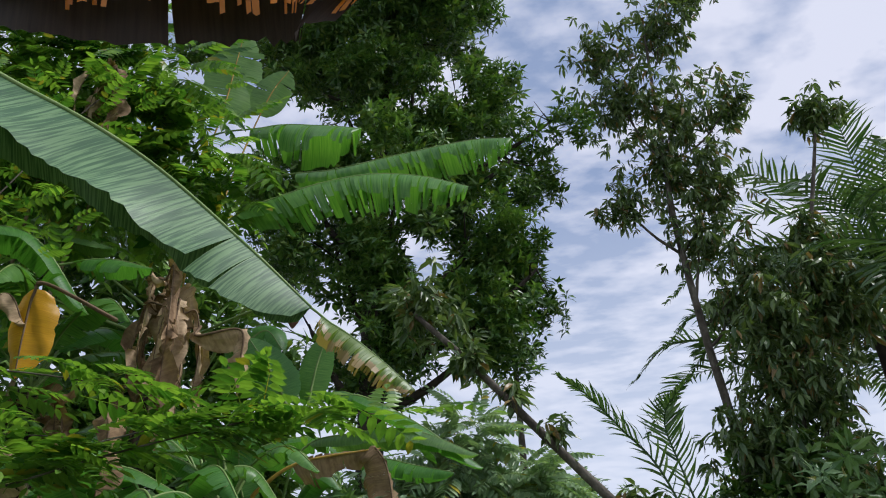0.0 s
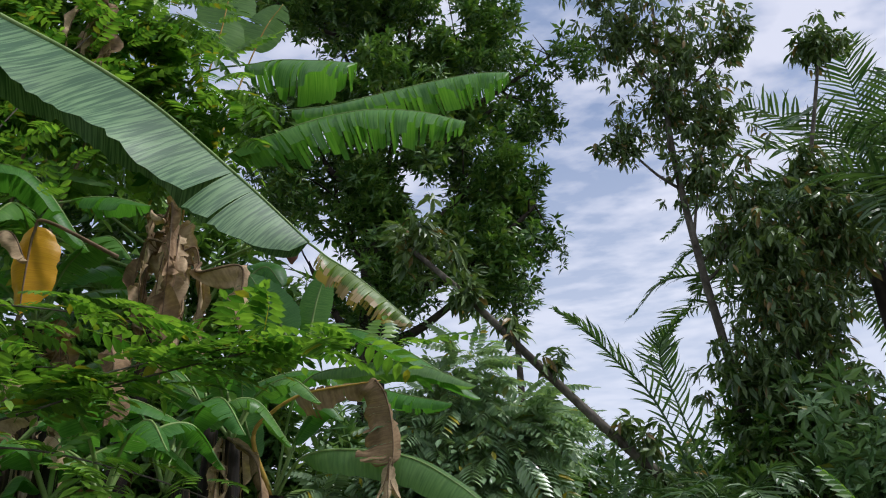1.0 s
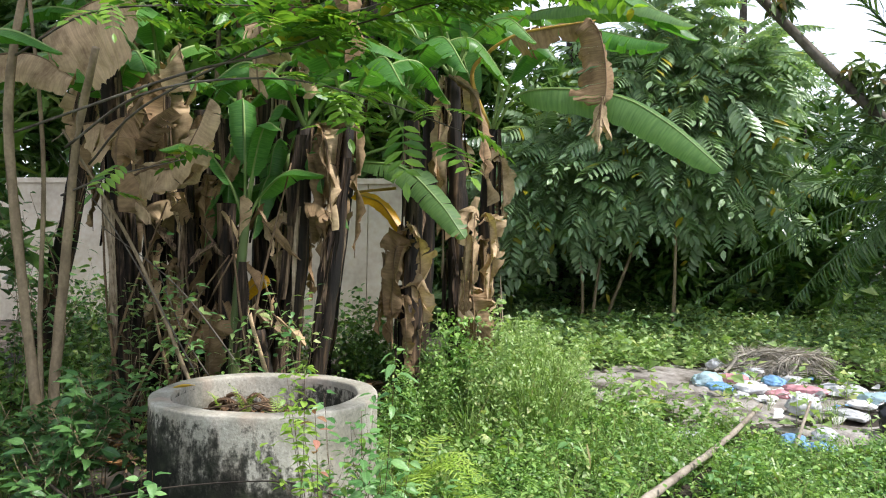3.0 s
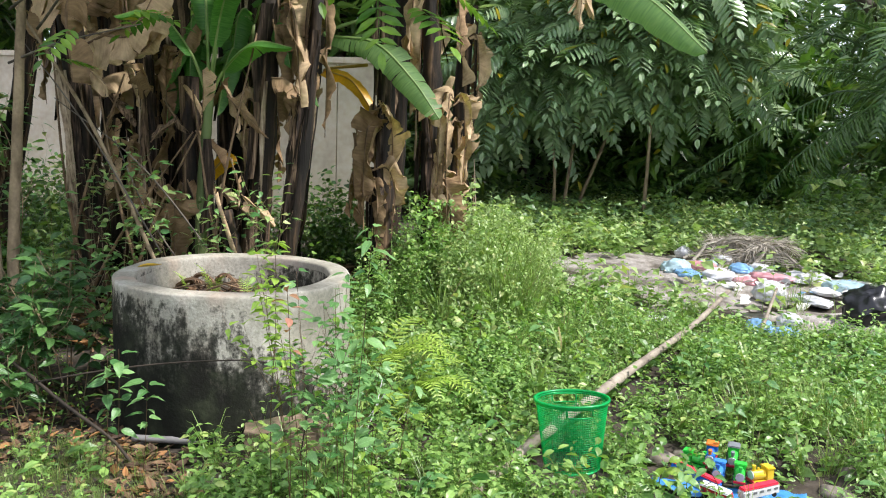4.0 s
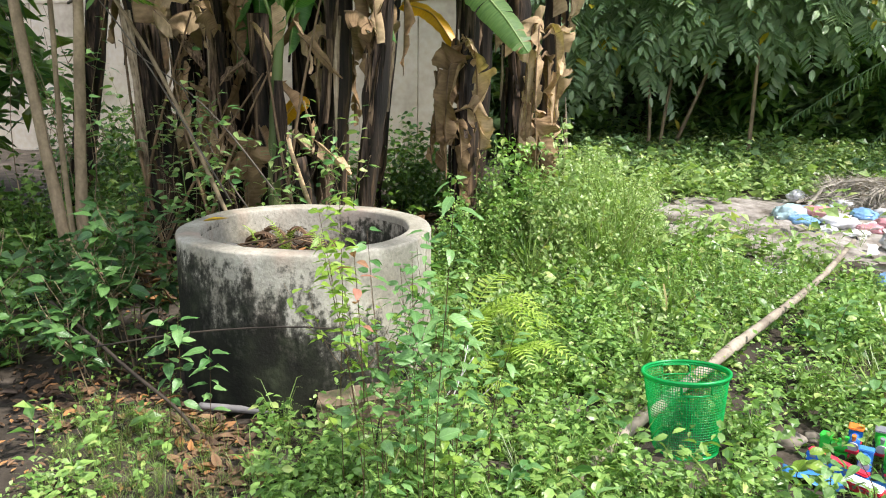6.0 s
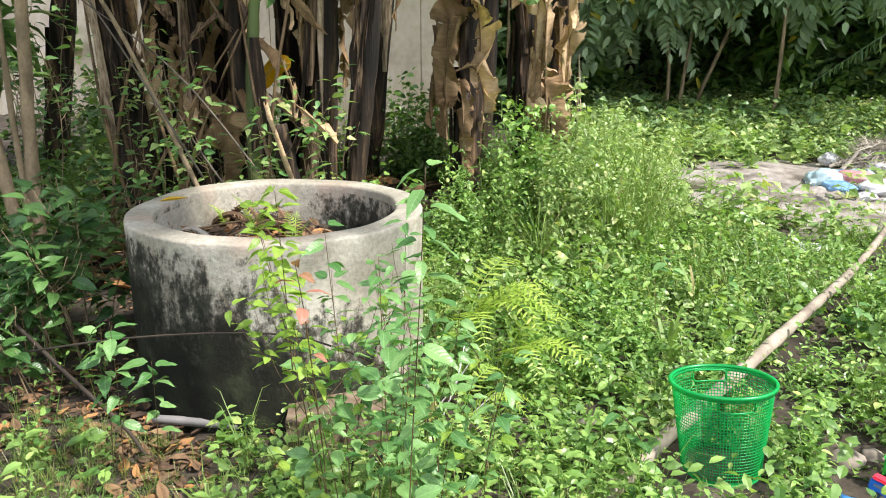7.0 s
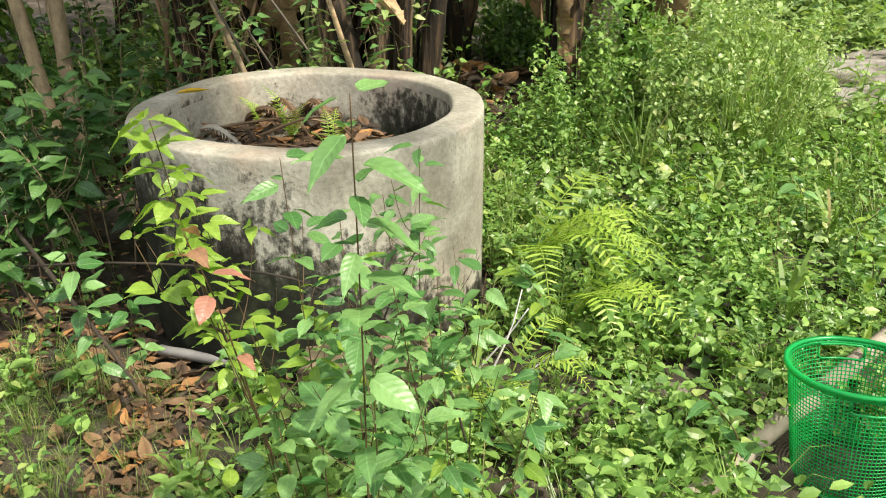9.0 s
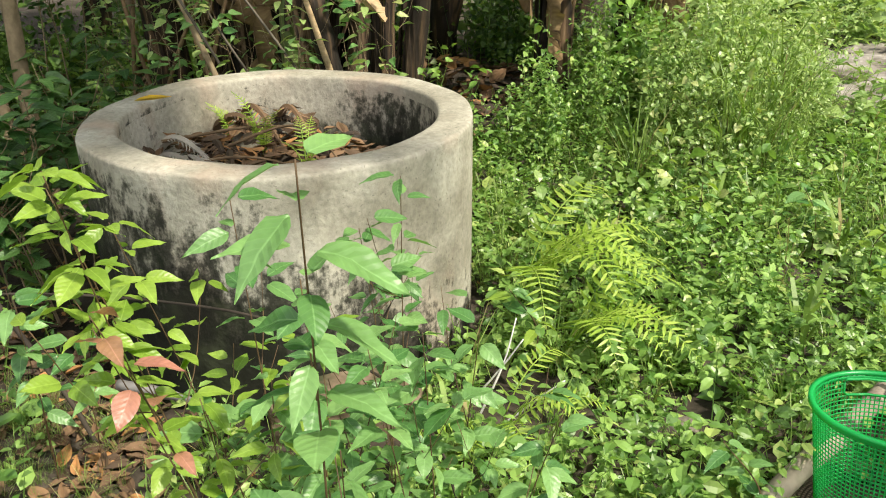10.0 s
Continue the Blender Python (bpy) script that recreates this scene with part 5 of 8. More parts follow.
def tree(label, trunk, radii, blobs, tuft_kinds, tufts, size, mat, bark, seed, shell=0.5, flat=1.0, limbs=True, category="tree", tilt=0.6, name="tree", group="", start=0.35, crown=None):
    foot = trunk[0]
    t = thing(name, foot, label, category, group)
    pts = curve(trunk, 30)
    v, q, tt = tube(pts, np.interp(np.linspace(0, 1, 30), np.linspace(0, 1, len(radii)), radii), 12, 0.07, seed)
    child("trunk", Buf().add(v, q, tt).mesh("trunk", MAT[bark], True, origin=foot), t)
    g = np.random.default_rng(seed)
    if limbs:
        for (x, y, z, r) in blobs:
            k = int(np.clip(np.argmin(np.abs(pts[:, 2] - (z - 1.2 * r - 0.3))) if limbs is True else 0, start * 29, 28))
            a = pts[k]
            b = np.array([x, y, z])
            mid = (a + b) / 2 + np.array([0, 0, -0.12 * np.linalg.norm(b - a)]) + g.normal(0, 0.1, 3)
            lp = curve([a, mid, b, b + (b - mid) * 0.2 + np.array([0, 0, 0.1 * r])], 12)
            rr = np.interp(k / 29, np.linspace(0, 1, len(radii)), radii) * 0.5
            v, q, tt = tube(lp, np.linspace(rr, 0.012, 12), 6, 0.08, seed)
            buf = Buf().add(v, q, tt)
            for _ in range(4):
                c = lp[g.integers(6, 11)]
                d = unit(g.normal(size=3) + np.array([0, 0, 0.3]))
                v, q, tt = tube(curve([c, c + d * r * 0.4 + g.normal(0, 0.08, 3), c + d * r * 0.7], 6), np.linspace(rr * 0.25, 0.006, 6), 4)
                buf.add(v, q, tt)
            child("limb", buf.mesh("limb", MAT[bark], True, origin=foot), t)
    p, d, _ = in_blobs(crown or blobs, tufts, seed + 1, shell, flat)
    parts = []
    which = g.integers(0, len(tuft_kinds), tufts)
    m = turns_random(tufts, seed + 2, size, tilt)
    for k, tuft in enumerate(tuft_kinds):
        sel = which == k
        parts.append(scatter(tuft, m[sel], p[sel] - np.array(foot)))
    v, f = join(parts)
    child("crown", mesh_from("crown", v, f, MAT[mat], False), t)
    return t


ROS = [rosette(12, 0.36, k) for k in range(4)]
SPRAY = [rosette(8, 0.30, 20 + k, 1.0, 0.3, "mid", -1.35, 0.25) for k in range(4)]
FEATHER = [compound_leaf(9, 0.25, 0.40, 0.35 + 0.1 * k, 0.55, fine="mid") for k in range(3)]

BIG = [(-0.4, 16.0, 16.5, 2.6), (-1.9, 16.0, 17.8, 2.3), (0.5, 16.0, 14.4, 1.9), (-2.4, 16.0, 15.1, 1.9), (1.6, 16.0, 12.8, 1.4), (2.6, 16.0, 13.9, 1.0), (-1.0, 16.0, 12.1, 2.0), (1.0, 16.0, 10.9, 1.6), (1.9, 16.0, 9.7, 1.0),
       (-2.3, 16.0, 10.3, 1.7), (-0.8, 16.0, 9.2, 1.6), (0.8, 16.0, 8.2, 1.1), (-2.8, 16.0, 8.5, 1.2), (-1.3, 16.0, 7.8, 1.1), (0.0, 16.0, 20.0, 2.6), (-3.2, 16.0, 12.7, 1.4), (-2.6, 16.0, 21.5, 2.5), (-4.8, 16.0, 17.2, 1.8)]
CLUMPS, CLUMP_RNG = in_blobs(BIG, 230, 77, 0.45)[0], np.random.default_rng(78)
BIG_CROWN = [(*c, r) for c, r in zip(CLUMPS, CLUMP_RNG.uniform(0.4, 0.95, 230))]
tree("large dark-green broadleaf tree with a dense crown", [(-1.7, 16, 0), (-1.6, 16, 5), (-1.5, 16, 9.5), (-1.3, 16, 14), (-0.9, 16, 18)], [0.38, 0.30, 0.24, 0.15, 0.06], BIG, ROS, 10500, (0.26, 0.55), "mass", "bark_dark", 201, 0.35, crown=BIG_CROWN)

def further(points, k=1.3):
    """The same points k times as far from where the walk begins."""
    return [(k * x, k * y, 1.8 + k * (z - 1.8), *(k * r for r in rest)) for x, y, z, *rest in points]


SLIM = [(3.6, 13.0, 13.6, 0.9), (5.0, 13.0, 14.3, 1.0), (3.9, 13.0, 12.3, 1.1), (5.0, 13.0, 11.9, 1.1), (6.1, 13.0, 12.1, 0.8), (4.6, 13.0, 10.6, 1.1), (5.4, 13.0, 10.1, 1.0), (3.6, 13.0, 9.7, 0.7), (4.9, 13.0, 8.9, 0.8), (5.7, 13.0, 8.2, 0.8), (5.2, 13.0, 7.6, 0.6), (5.7, 13.0, 15.5, 0.9)]
tree("slender leaning tree with a thin open crown", further([(4.9, 13, 0.35), (4.85, 13, 3), (4.79, 13, 5.33), (4.64, 13, 6.95), (4.51, 13, 9.27), (4.58, 13, 11.25), (4.7, 13, 14.17)]), [0.11, 0.10, 0.09, 0.07, 0.03], further(SLIM), SPRAY, 1350, (0.34, 0.62), "slim", "bark", 211, 0.15, tilt=0.3)
SLIM2 = [(5.6, 12.6, 6.9, 1.0), (5.9, 12.6, 5.9, 1.1), (5.2, 12.6, 5.0, 1.1), (6.8, 12.6, 8.8, 0.6), (6.2, 12.6, 4.2, 1.2), (5.2, 12.6, 3.6, 1.0), (7.0, 12.6, 7.2, 0.8), (7.55, 12.5, 11.5, 0.62), (6.6, 12.5, 7.8, 0.7)]
tree("thin climbing tree hung with leafy shoots", further([(5.2, 12.5, 0.35), (5.4, 12.5, 3), (5.72, 12.5, 5.33), (6.44, 12.5, 7.73), (7.17, 12.5, 10.09), (7.65, 12.5, 11.71)]), [0.10, 0.085, 0.07, 0.05, 0.025], further(SLIM2), SPRAY, 1700, (0.38, 0.7), "slim", "bark", 221, 0.2, tilt=0.3)
LEAN = [(0.43, 12.0, 6.4, 0.5), (1.7, 12.0, 5.2, 0.35), (2.9, 12, 3.9, 0.5), (-0.3, 12.6, 7.6, 0.8), (3.6, 12, 3.2, 0.6), (1.0, 12, 5.9, 0.3)]
tree("leaning bare trunk with a few leaf shoots", [(5.6, 12, 0.1), (4.9, 12, 1.6), (4.38, 12, 2.31), (3.75, 12, 2.8), (2.73, 12, 3.73), (1.58, 12, 4.98), (0.44, 12, 6.28), (-0.5, 12.4, 7.4)], [0.11, 0.09, 0.08, 0.065, 0.045], LEAN, SPRAY, 170, (0.4, 0.6), "slim", "bark", 231, 0.1, limbs=False)
tree("thin straight far trunk with a small crown", [(1.6, 17, 0), (1.62, 17, 5.4), (1.63, 17, 9.6)], [0.10, 0.08, 0.05], [(1.6, 17, 10, 1.0)], ROS, 120, (0.4, 0.7), "mass", "bark", 241, 0.2, limbs=False)

PIN = [(-1.3, 13.0, 2.6, 0.9), (-0.3, 13.0, 3.0, 1.0), (0.6, 13.0, 3.7, 1.1), (0.1, 13.0, 4.6, 0.9), (1.0, 13.0, 4.1, 0.8), (1.2, 13.0, 2.7, 0.8), (-1.7, 13.0, 3.0, 1.0), (0.4, 13.0, 5.3, 0.6), (1.4, 13.0, 4.5, 0.5), (-0.3, 13.0, 3.9, 0.9), (-2.2, 13.0, 2.3, 0.8)]


def feather_tree(label, stems, blobs, count, size, mat, seed, name="tree", group=""):
    """A many-stemmed tree with long feathered leaves that hang outwards."""
    foot = stems[0][0]
    t = thing(name, foot, label, "tree", group)
    for k, s in enumerate(stems):
        v, q, tt = tube(curve(s, 14), np.linspace(0.032, 0.016, 14), 8, 0.05, seed + k)
        child("trunk", Buf().add(v, q, tt).mesh("trunk", MAT["twig"], True, origin=foot), t)
    g = np.random.default_rng(seed)
    p, d, _ = in_blobs(blobs, count, seed + 1, 0.35, 0.9)
    fwd = d * np.array([1, 1, 0.4]) + np.stack([g.normal(0, 0.3, count), g.normal(-0.35, 0.3, count), g.normal(-0.15, 0.25, count)], -1)
    m, _ = frames_from(p, fwd, np.array([[0.1, -0.55, 0.85]]), g.uniform(*size, count), g.uniform(-0.4, 0.4, count))
    which = g.integers(0, len(FEATHER), count)
    v, f = join([scatter(FEATHER[k], m[which == k], p[which == k] - np.array(foot)) for k in range(len(FEATHER))])
    child("crown", mesh_from("crown", v, f, MAT[mat], False), t)
    return t


feather_tree("bushy tree with hanging dark-green feathered leaves", [[(-1.15, 13, 0), (-1.2, 13, 1.2), (-1.6, 13, 2.6)], [(-1.0, 13, 0), (-0.9, 13, 1.2), (-0.6, 13, 3.0)], [(0.29, 12.6, 0), (0.3, 12.6, 1.5), (0.29, 12.7, 2.9)], [(-0.9, 13.2, 0), (-0.2, 13, 2.0), (0.5, 13, 4.5)]], PIN, 1480, (0.53, 0.93), "feather", 251)


def palm_frond(points, leaflet, mat, parent, seed, pairs=46, lift=0.25, name="frond", bare=0.12, wid=0.06, twist=0.5):
    g = np.random.default_rng(seed)
    n = pairs
    p = curve(points, n)
    tan = unit(np.gradient(p, axis=0))
    side = unit(np.cross(tan, np.array([[0, 0, 1.0]])))
    up = np.cross(side, tan)
    s = np.linspace(0, 1, n)
    keep = s > bare
    v, q, t = tube(p, np.linspace(0.022, 0.005, n), 5)
    o = parent.location
    buf = Buf().add(v, q, t)
    L = np.array([(-0.5, 0, 0), (0.5, 0, 0), (0.6, 0.45, -0.0), (-0.6, 0.45, 0.0), (0.35, 0.8, -0.10), (-0.35, 0.8, -0.10), (0, 1, -0.22)]) * np.array([wid, 1, 1])
    T = np.array([(0, 1, 2), (0, 2, 3), (3, 2, 4), (3, 4, 5), (5, 4, 6)])
    for sg in (-1, 1):
        f = sg * side[keep] + tan[keep] * (0.55 + 0.5 * s[keep, None]) + up[keep] * (lift + 0.12 * g.normal(size=(keep.sum(), 1))) + 0.06 * g.normal(size=(keep.sum(), 3))
        size = leaflet * np.clip(np.sin(math.pi * np.clip(s[keep] * 0.8 + 0.2, 0, 1)), 0.25, 1) * g.uniform(0.85, 1.1, keep.sum())
        m, pl = frames_from(p[keep], f, up[keep], size, g.normal(0, twist, keep.sum()))
        m[:, :, 0] *= (leaflet / size)[:, None]
        vv, tt = scatter((L, T), m, pl)
        buf.add(vv, t=tt)
    return child(name, buf.mesh(name, MAT[mat], False, origin=o), parent)


def palm(foot, crown, label, fronds, length, seed, r=0.2, leaflet=0.5, droop=0.5, toward=None, group="palms"):
    pl = thing("oil_palm", foot, label, "palm", group)
    v, q, t = tube(curve([foot, crown], 14), np.linspace(r * 1.2, r, 14), 12, 0.15, seed)
    child("trunk", Buf().add(v, q, t).mesh("trunk", MAT["bark_dark"], True, origin=foot), pl)
    g = np.random.default_rng(seed)
    for k in range(fronds):
        a = k * 2.4 + g.uniform(-0.2, 0.2)
        el = g.uniform(0.25, 1.3)
        ln = length * g.uniform(0.8, 1.1)
        d = np.array([math.cos(a) * math.cos(el), math.sin(a) * math.cos(el), math.sin(el)])
        c = np.array(crown)
        e = np.array([math.cos(a), math.sin(a), 0])
        p1 = c + d * ln * 0.4
        p2 = c + d * ln * 0.72 + e * ln * 0.1 + np.array([0, 0, -0.12 * ln * droop * 2])
        p3 = c + d * ln * 0.88 + e * ln * 0.22 + np.array([0, 0, -0.42 * ln * droop * 2])
        palm_frond([c, p1, p2, p3], leaflet, "palm", pl, seed * 7 + k)
    return pl


pl = palm((3.9, 11.6, 0.1), (3.85, 11.6, 1.9), "young oil palm with arching fronds", 13, 2.6, 301, 0.2, 0.5)
palm_frond([(3.7, 11.3, 2.2), (2.98, 11.0, 4.12), (2.47, 11.0, 4.85), (2.05, 11.0, 5.36), (1.64, 11.0, 5.68)], 0.55, "palm", pl, 311, 54, 0.3)
palm_frond([(3.9, 11.4, 2.2), (3.3, 11.2, 4.2), (3.1, 11, 5.0), (3.4, 10.6, 5.4)], 0.5, "palm", pl, 312, 50, 0.3)
for k, (e1, e2, e3) in enumerate((((3.4, 10.9, 3.1), (3.0, 10.5, 2.7), (2.85, 10.3, 1.7)), ((3.6, 10.8, 2.9), (3.45, 10.2, 2.3), (3.4, 10.0, 1.3)), ((3.9, 10.8, 3.0), (3.95, 10.1, 2.4), (3.95, 9.9, 1.4)))):
    palm_frond([(3.85, 11.5, 2.1), e1, e2, e3], 0.5, "palm", pl, 315 + k, 48, 0.1)
for k, pts in enumerate(([(3.7, 11.5, 2.0), (2.7, 11.5, 2.25), (1.6, 11.5, 1.6), (0.55, 11.4, 0.8)], [(3.75, 11.4, 1.9), (2.9, 11.3, 1.95), (2.2, 11.2, 1.4), (1.6, 11.1, 0.65)], [(3.8, 11.4, 1.9), (3.1, 11.1, 2.1), (2.5, 10.9, 1.6), (2.2, 10.8, 0.8)], [(3.8, 11.5, 2.0), (3.0, 11.7, 2.6), (2.1, 11.8, 2.4), (1.2, 11.9, 1.6)])):
    palm_frond(pts, 0.42, "palm", pl, 331 + k, 52, -0.8, wid=0.05, twist=0.25)
palm((13.4, 21, 0), (13.4, 21, 12.6), "tall palm with long upright fronds behind the trees", 16, 6.0, 321, 0.26, 1.2, 0.4)
palm((10.6, 21.5, 0), (10.6, 21.5, 8.8), "oil palm with long upright fronds behind the trees", 18, 6.0, 351, 0.26, 1.1, 0.5)
palm((11.5, 14, 0), (11.5, 14, 8.0), "tall palm with long upright fronds behind the trees", 14, 4.8, 331, 0.2, 0.9, 0.4)
palm((11.3, 18.8, 0), (11.2, 18.8, 9.3), "oil palm with long hanging fronds", 24, 4.6, 341, 0.26, 1.0, 1.1)

# undergrowth trees that close the yard behind and at the sides
# (-7.4, 5.2) and (-7.8, 1.8) stand unseen, added to dim the left
BACK = [((2.6, 15.5), 4.2, 1.5), ((1.2, 15.5), 3.6, 1.3), ((6.5, 16), 5.0, 1.8), ((8.5, 14.5), 4.5, 1.8), ((-3.2, 13.8), 5.0, 1.5), ((-4.8, 14), 6.0, 1.8), ((-6.8, 13.5), 6.0, 2.0), ((-9.0, 12.5), 6.5, 2.2), ((-11.6, 12.6), 6.5, 2.3), ((-13.8, 12.0), 6.5, 2.3), ((10.5, 12), 5.0, 2.2), ((-2.0, 15.2), 4.4, 1.5), ((0.0, 15.4), 3.2, 1.2), ((11.5, 8.5), 4.5, 2.2), ((-7.4, 5.2), 5.5, 1.9), ((-7.8, 1.8), 5.5, 2.0), ((2.0, 27), 6.0, 2.4), ((5.5, 28), 6.5, 2.6), ((9.5, 27), 6.0, 2.6), ((6.2, 19.5), 4.5, 2.2), ((9.5, 18), 5.0, 2.4), ((0.8, 18.5), 4.0, 1.8)]
for k, ((x, y), h, r) in enumerate(BACK):
    g = np.random.default_rng(400 + k)
    bl = [(x + g.uniform(-r, r) * 0.7, y + g.uniform(-r, r) * 0.4, z, r * g.uniform(0.6, 0.85)) for z in np.linspace(0.7, h, 7)]
    tree("dense dark evergreen shrub tree at the edge of the yard", [(x, y, 0), (x + 0.1, y, h * 0.5), (x, y, h * 0.9)], [0.09, 0.06, 0.03], bl, ROS, 420, (0.45, 0.85), "back" if k % 2 else "mass", "bark_dark", 420 + k, 0.35, limbs=False, group="edge shrubs")

# dark trees beyond the wall
for k, (trunk, bl, n) in enumerate((([(-5.5, 8.6, 0.5), (-5.4, 8.6, 3), (-5.3, 8.6, 5)], [(-5.2, 8.6, 2.0, 1.0), (-4.6, 8.4, 2.9, 0.9), (-5.6, 8.6, 3.4, 1.2), (-4.6, 8.8, 4.2, 1.0), (-5.8, 8.6, 4.8, 1.2), (-4.2, 8.9, 5.2, 0.9), (-6.6, 8.4, 3.8, 1.1), (-8.3, 8.6, 3.2, 1.1), (-8.8, 8.6, 4.6, 1.3), (-7.6, 8.6, 4.6, 1.1), (-6.4, 8.6, 5.6, 1.2)], 720),
                                    ([(-3.6, 9.3, 0.5), (-3.5, 9.3, 3), (-3.3, 9.3, 6)], [(-3.3, 9.3, 3.3, 0.9), (-2.6, 9.4, 3.9, 0.8), (-3.6, 9.3, 4.6, 1.0), (-2.4, 9.5, 5.0, 0.9), (-3.2, 9.4, 6.0, 1.1), (-4.6, 9.2, 6.6, 1.1), (-3.6, 9.4, 7.4, 1.0), (-5.4, 9.2, 7.6, 1.1)], 560))):
    tree("dark evergreen tree behind the boundary wall", further(trunk, 1.4), [0.11, 0.08, 0.04], further(bl, 1.4), ROS, n, (0.55, 0.95), "mass", "bark_dark", 470 + k, 0.35, limbs=False, group="edge shrubs")
feather_tree("light-green feathered tree standing above the bananas", [[(-4.4, 6.9, 0), (-4.3, 6.8, 3.5), (-4.0, 6.6, 7.0)], [(-4.3, 6.9, 0), (-3.9, 6.7, 4.0), (-3.2, 6.5, 7.0)]],
             [(-4.36, 6.5, 8.0, 0.7), (-3.6, 6.5, 7.72, 0.5), (-3.3, 6.5, 7.2, 0.4), (-3.91, 6.5, 6.97, 0.5), (-3.3, 6.6, 6.5, 0.4), (-4.0, 6.5, 5.82, 0.5), (-4.7, 6.5, 6.8, 0.6), (-5.0, 6.6, 8.8, 0.8), (-3.5, 6.7, 8.6, 0.6), (-4.4, 6.6, 7.3, 0.7), (-3.0, 6.8, 7.9, 0.5), (-3.0, 7.1, 6.7, 0.5), (-2.6, 7.2, 7.1, 0.5), (-2.3, 7.3, 6.5, 0.4)], 520, (0.5, 0.85), "pinnate", 491)
feather_tree("small feathered tree at the edge of the yard", [[(4.9, 9.4, 0), (4.85, 9.4, 1.2), (4.8, 9.3, 2.0)]], [(4.8, 9.3, 2.2, 0.4), (5.2, 9.4, 2.0, 0.4)], 36, (0.5, 0.8), "pinnate", 495)

# feathered foliage tree whose branches cross in front of the bananas
def make_near_tree():
    t = thing("feather_leaf_tree", (-3.9, 4.05, 0), "slim tree with bright green feathered leaves on long branches", "tree")
    o = t.location
    stems = [[(-3.87, 4.0, -0.05), (-3.9, 4.0, 0.5), (-4.05, 4.0, 1.5), (-4.15, 4.0, 2.5), (-4.0, 4.0, 3.4)], [(-3.82, 4.1, -0.05), (-3.85, 4.1, 0.6), (-3.78, 4.1, 1.4), (-3.7, 4.1, 2.25), (-3.4, 3.9, 2.8)], [(-4.1, 4.3, -0.05), (-4.15, 4.3, 1.0), (-4.14, 4.3, 2.2), (-4.3, 4.3, 3.5)], [(-3.0, 4.6, 0.3), (-3.6, 4.6, 1.5), (-4.24, 4.6, 2.4)]]
    for k, s in enumerate(stems):
        v, q, tt = tube(curve(s, 16), np.linspace(0.040, 0.024, 16) * (1, 1, 0.5, 0.4)[k], 8, 0.12, k)
        child("stem", Buf().add(v, q, tt).mesh("stem", MAT["twig"], True, origin=o), t)
    branches = [[(-3.6, 4.1, 2.1), (-2.92, 3.7, 2.39), (-2.14, 3.7, 2.72), (-1.51, 3.7, 2.9), (-0.9, 3.6, 2.95)], [(-4.1, 4.0, 2.3), (-2.6, 3.6, 2.55), (-2.07, 3.6, 2.64), (-1.55, 3.6, 2.78), (-0.8, 3.6, 2.93), (-0.3, 3.6, 2.92)],
                [(-3.7, 4.0, 2.2), (-2.76, 3.5, 2.43), (-1.99, 3.5, 2.49), (-1.4, 3.5, 2.36), (-0.96, 3.5, 2.2)], [(-4.0, 4.0, 3.2), (-3.0, 3.8, 3.3), (-2.2, 3.7, 3.25), (-1.4, 3.7, 3.1)], [(-4.1, 4.0, 2.8), (-3.3, 3.7, 2.95), (-2.5, 3.5, 2.9), (-1.8, 3.5, 2.85)],
                [(-4.2, 4.3, 3.4), (-4.0, 4.6, 4.6), (-3.7, 5.2, 5.8)], [(-4.0, 4.3, 3.4), (-3.6, 5.0, 4.8), (-3.2, 5.6, 6.4), (-2.9, 5.8, 7.0)], [(-4.3, 4.3, 3.3), (-4.6, 5.2, 5.0), (-4.4, 5.8, 6.8)], [(-3.9, 4.2, 1.9), (-3.3, 3.9, 2.0), (-2.7, 3.8, 2.1)]]
    g = np.random.default_rng(77)
    feather = [compound_leaf(6, 0.31, 0.40, 0.22 + 0.12 * k, 0.16, True, 0.06, "mid") for k in range(3)]
    for bi, b in enumerate(branches):
        p = curve(b, 26)
        v, q, tt = tube(p, np.linspace(0.0085, 0.003, 26), 6, 0.05, bi)
        br = child("branch", Buf().add(v, q, tt).mesh("branch", MAT["bark"], True, origin=o), t)
        n = (36, 56, 18, 26, 20, 70, 80, 70, 5)[bi]
        k = g.integers(11 if bi < 5 else 3, 26, n)
        tan = unit(np.gradient(p, axis=0))[k]
        spread = 0.11 if bi < 5 else 0.45
        pos = p[k] + g.normal(0, spread, (n, 3)) * np.array([1, 1, 0.35])
        fwd = tan * 0.8 + g.normal(0, 0.8, (n, 3)) * np.array([1, 1, 0.35]) + np.array([0.1, -0.2, 0])
        m, pos = frames_from(pos, fwd, np.array([[0, 0, 1.0]]), g.uniform(0.20, 0.36, n), g.normal(0, 0.22, n))
        which = g.integers(0, 3, n)
        v, f = join([scatter(feather[j], m[which == j], pos[which == j] - np.array(o)) for j in range(3) if (which == j).any()])
        child("foliage", mesh_from("foliage", v, f, MAT["pinnate"], False), br)


make_near_tree()

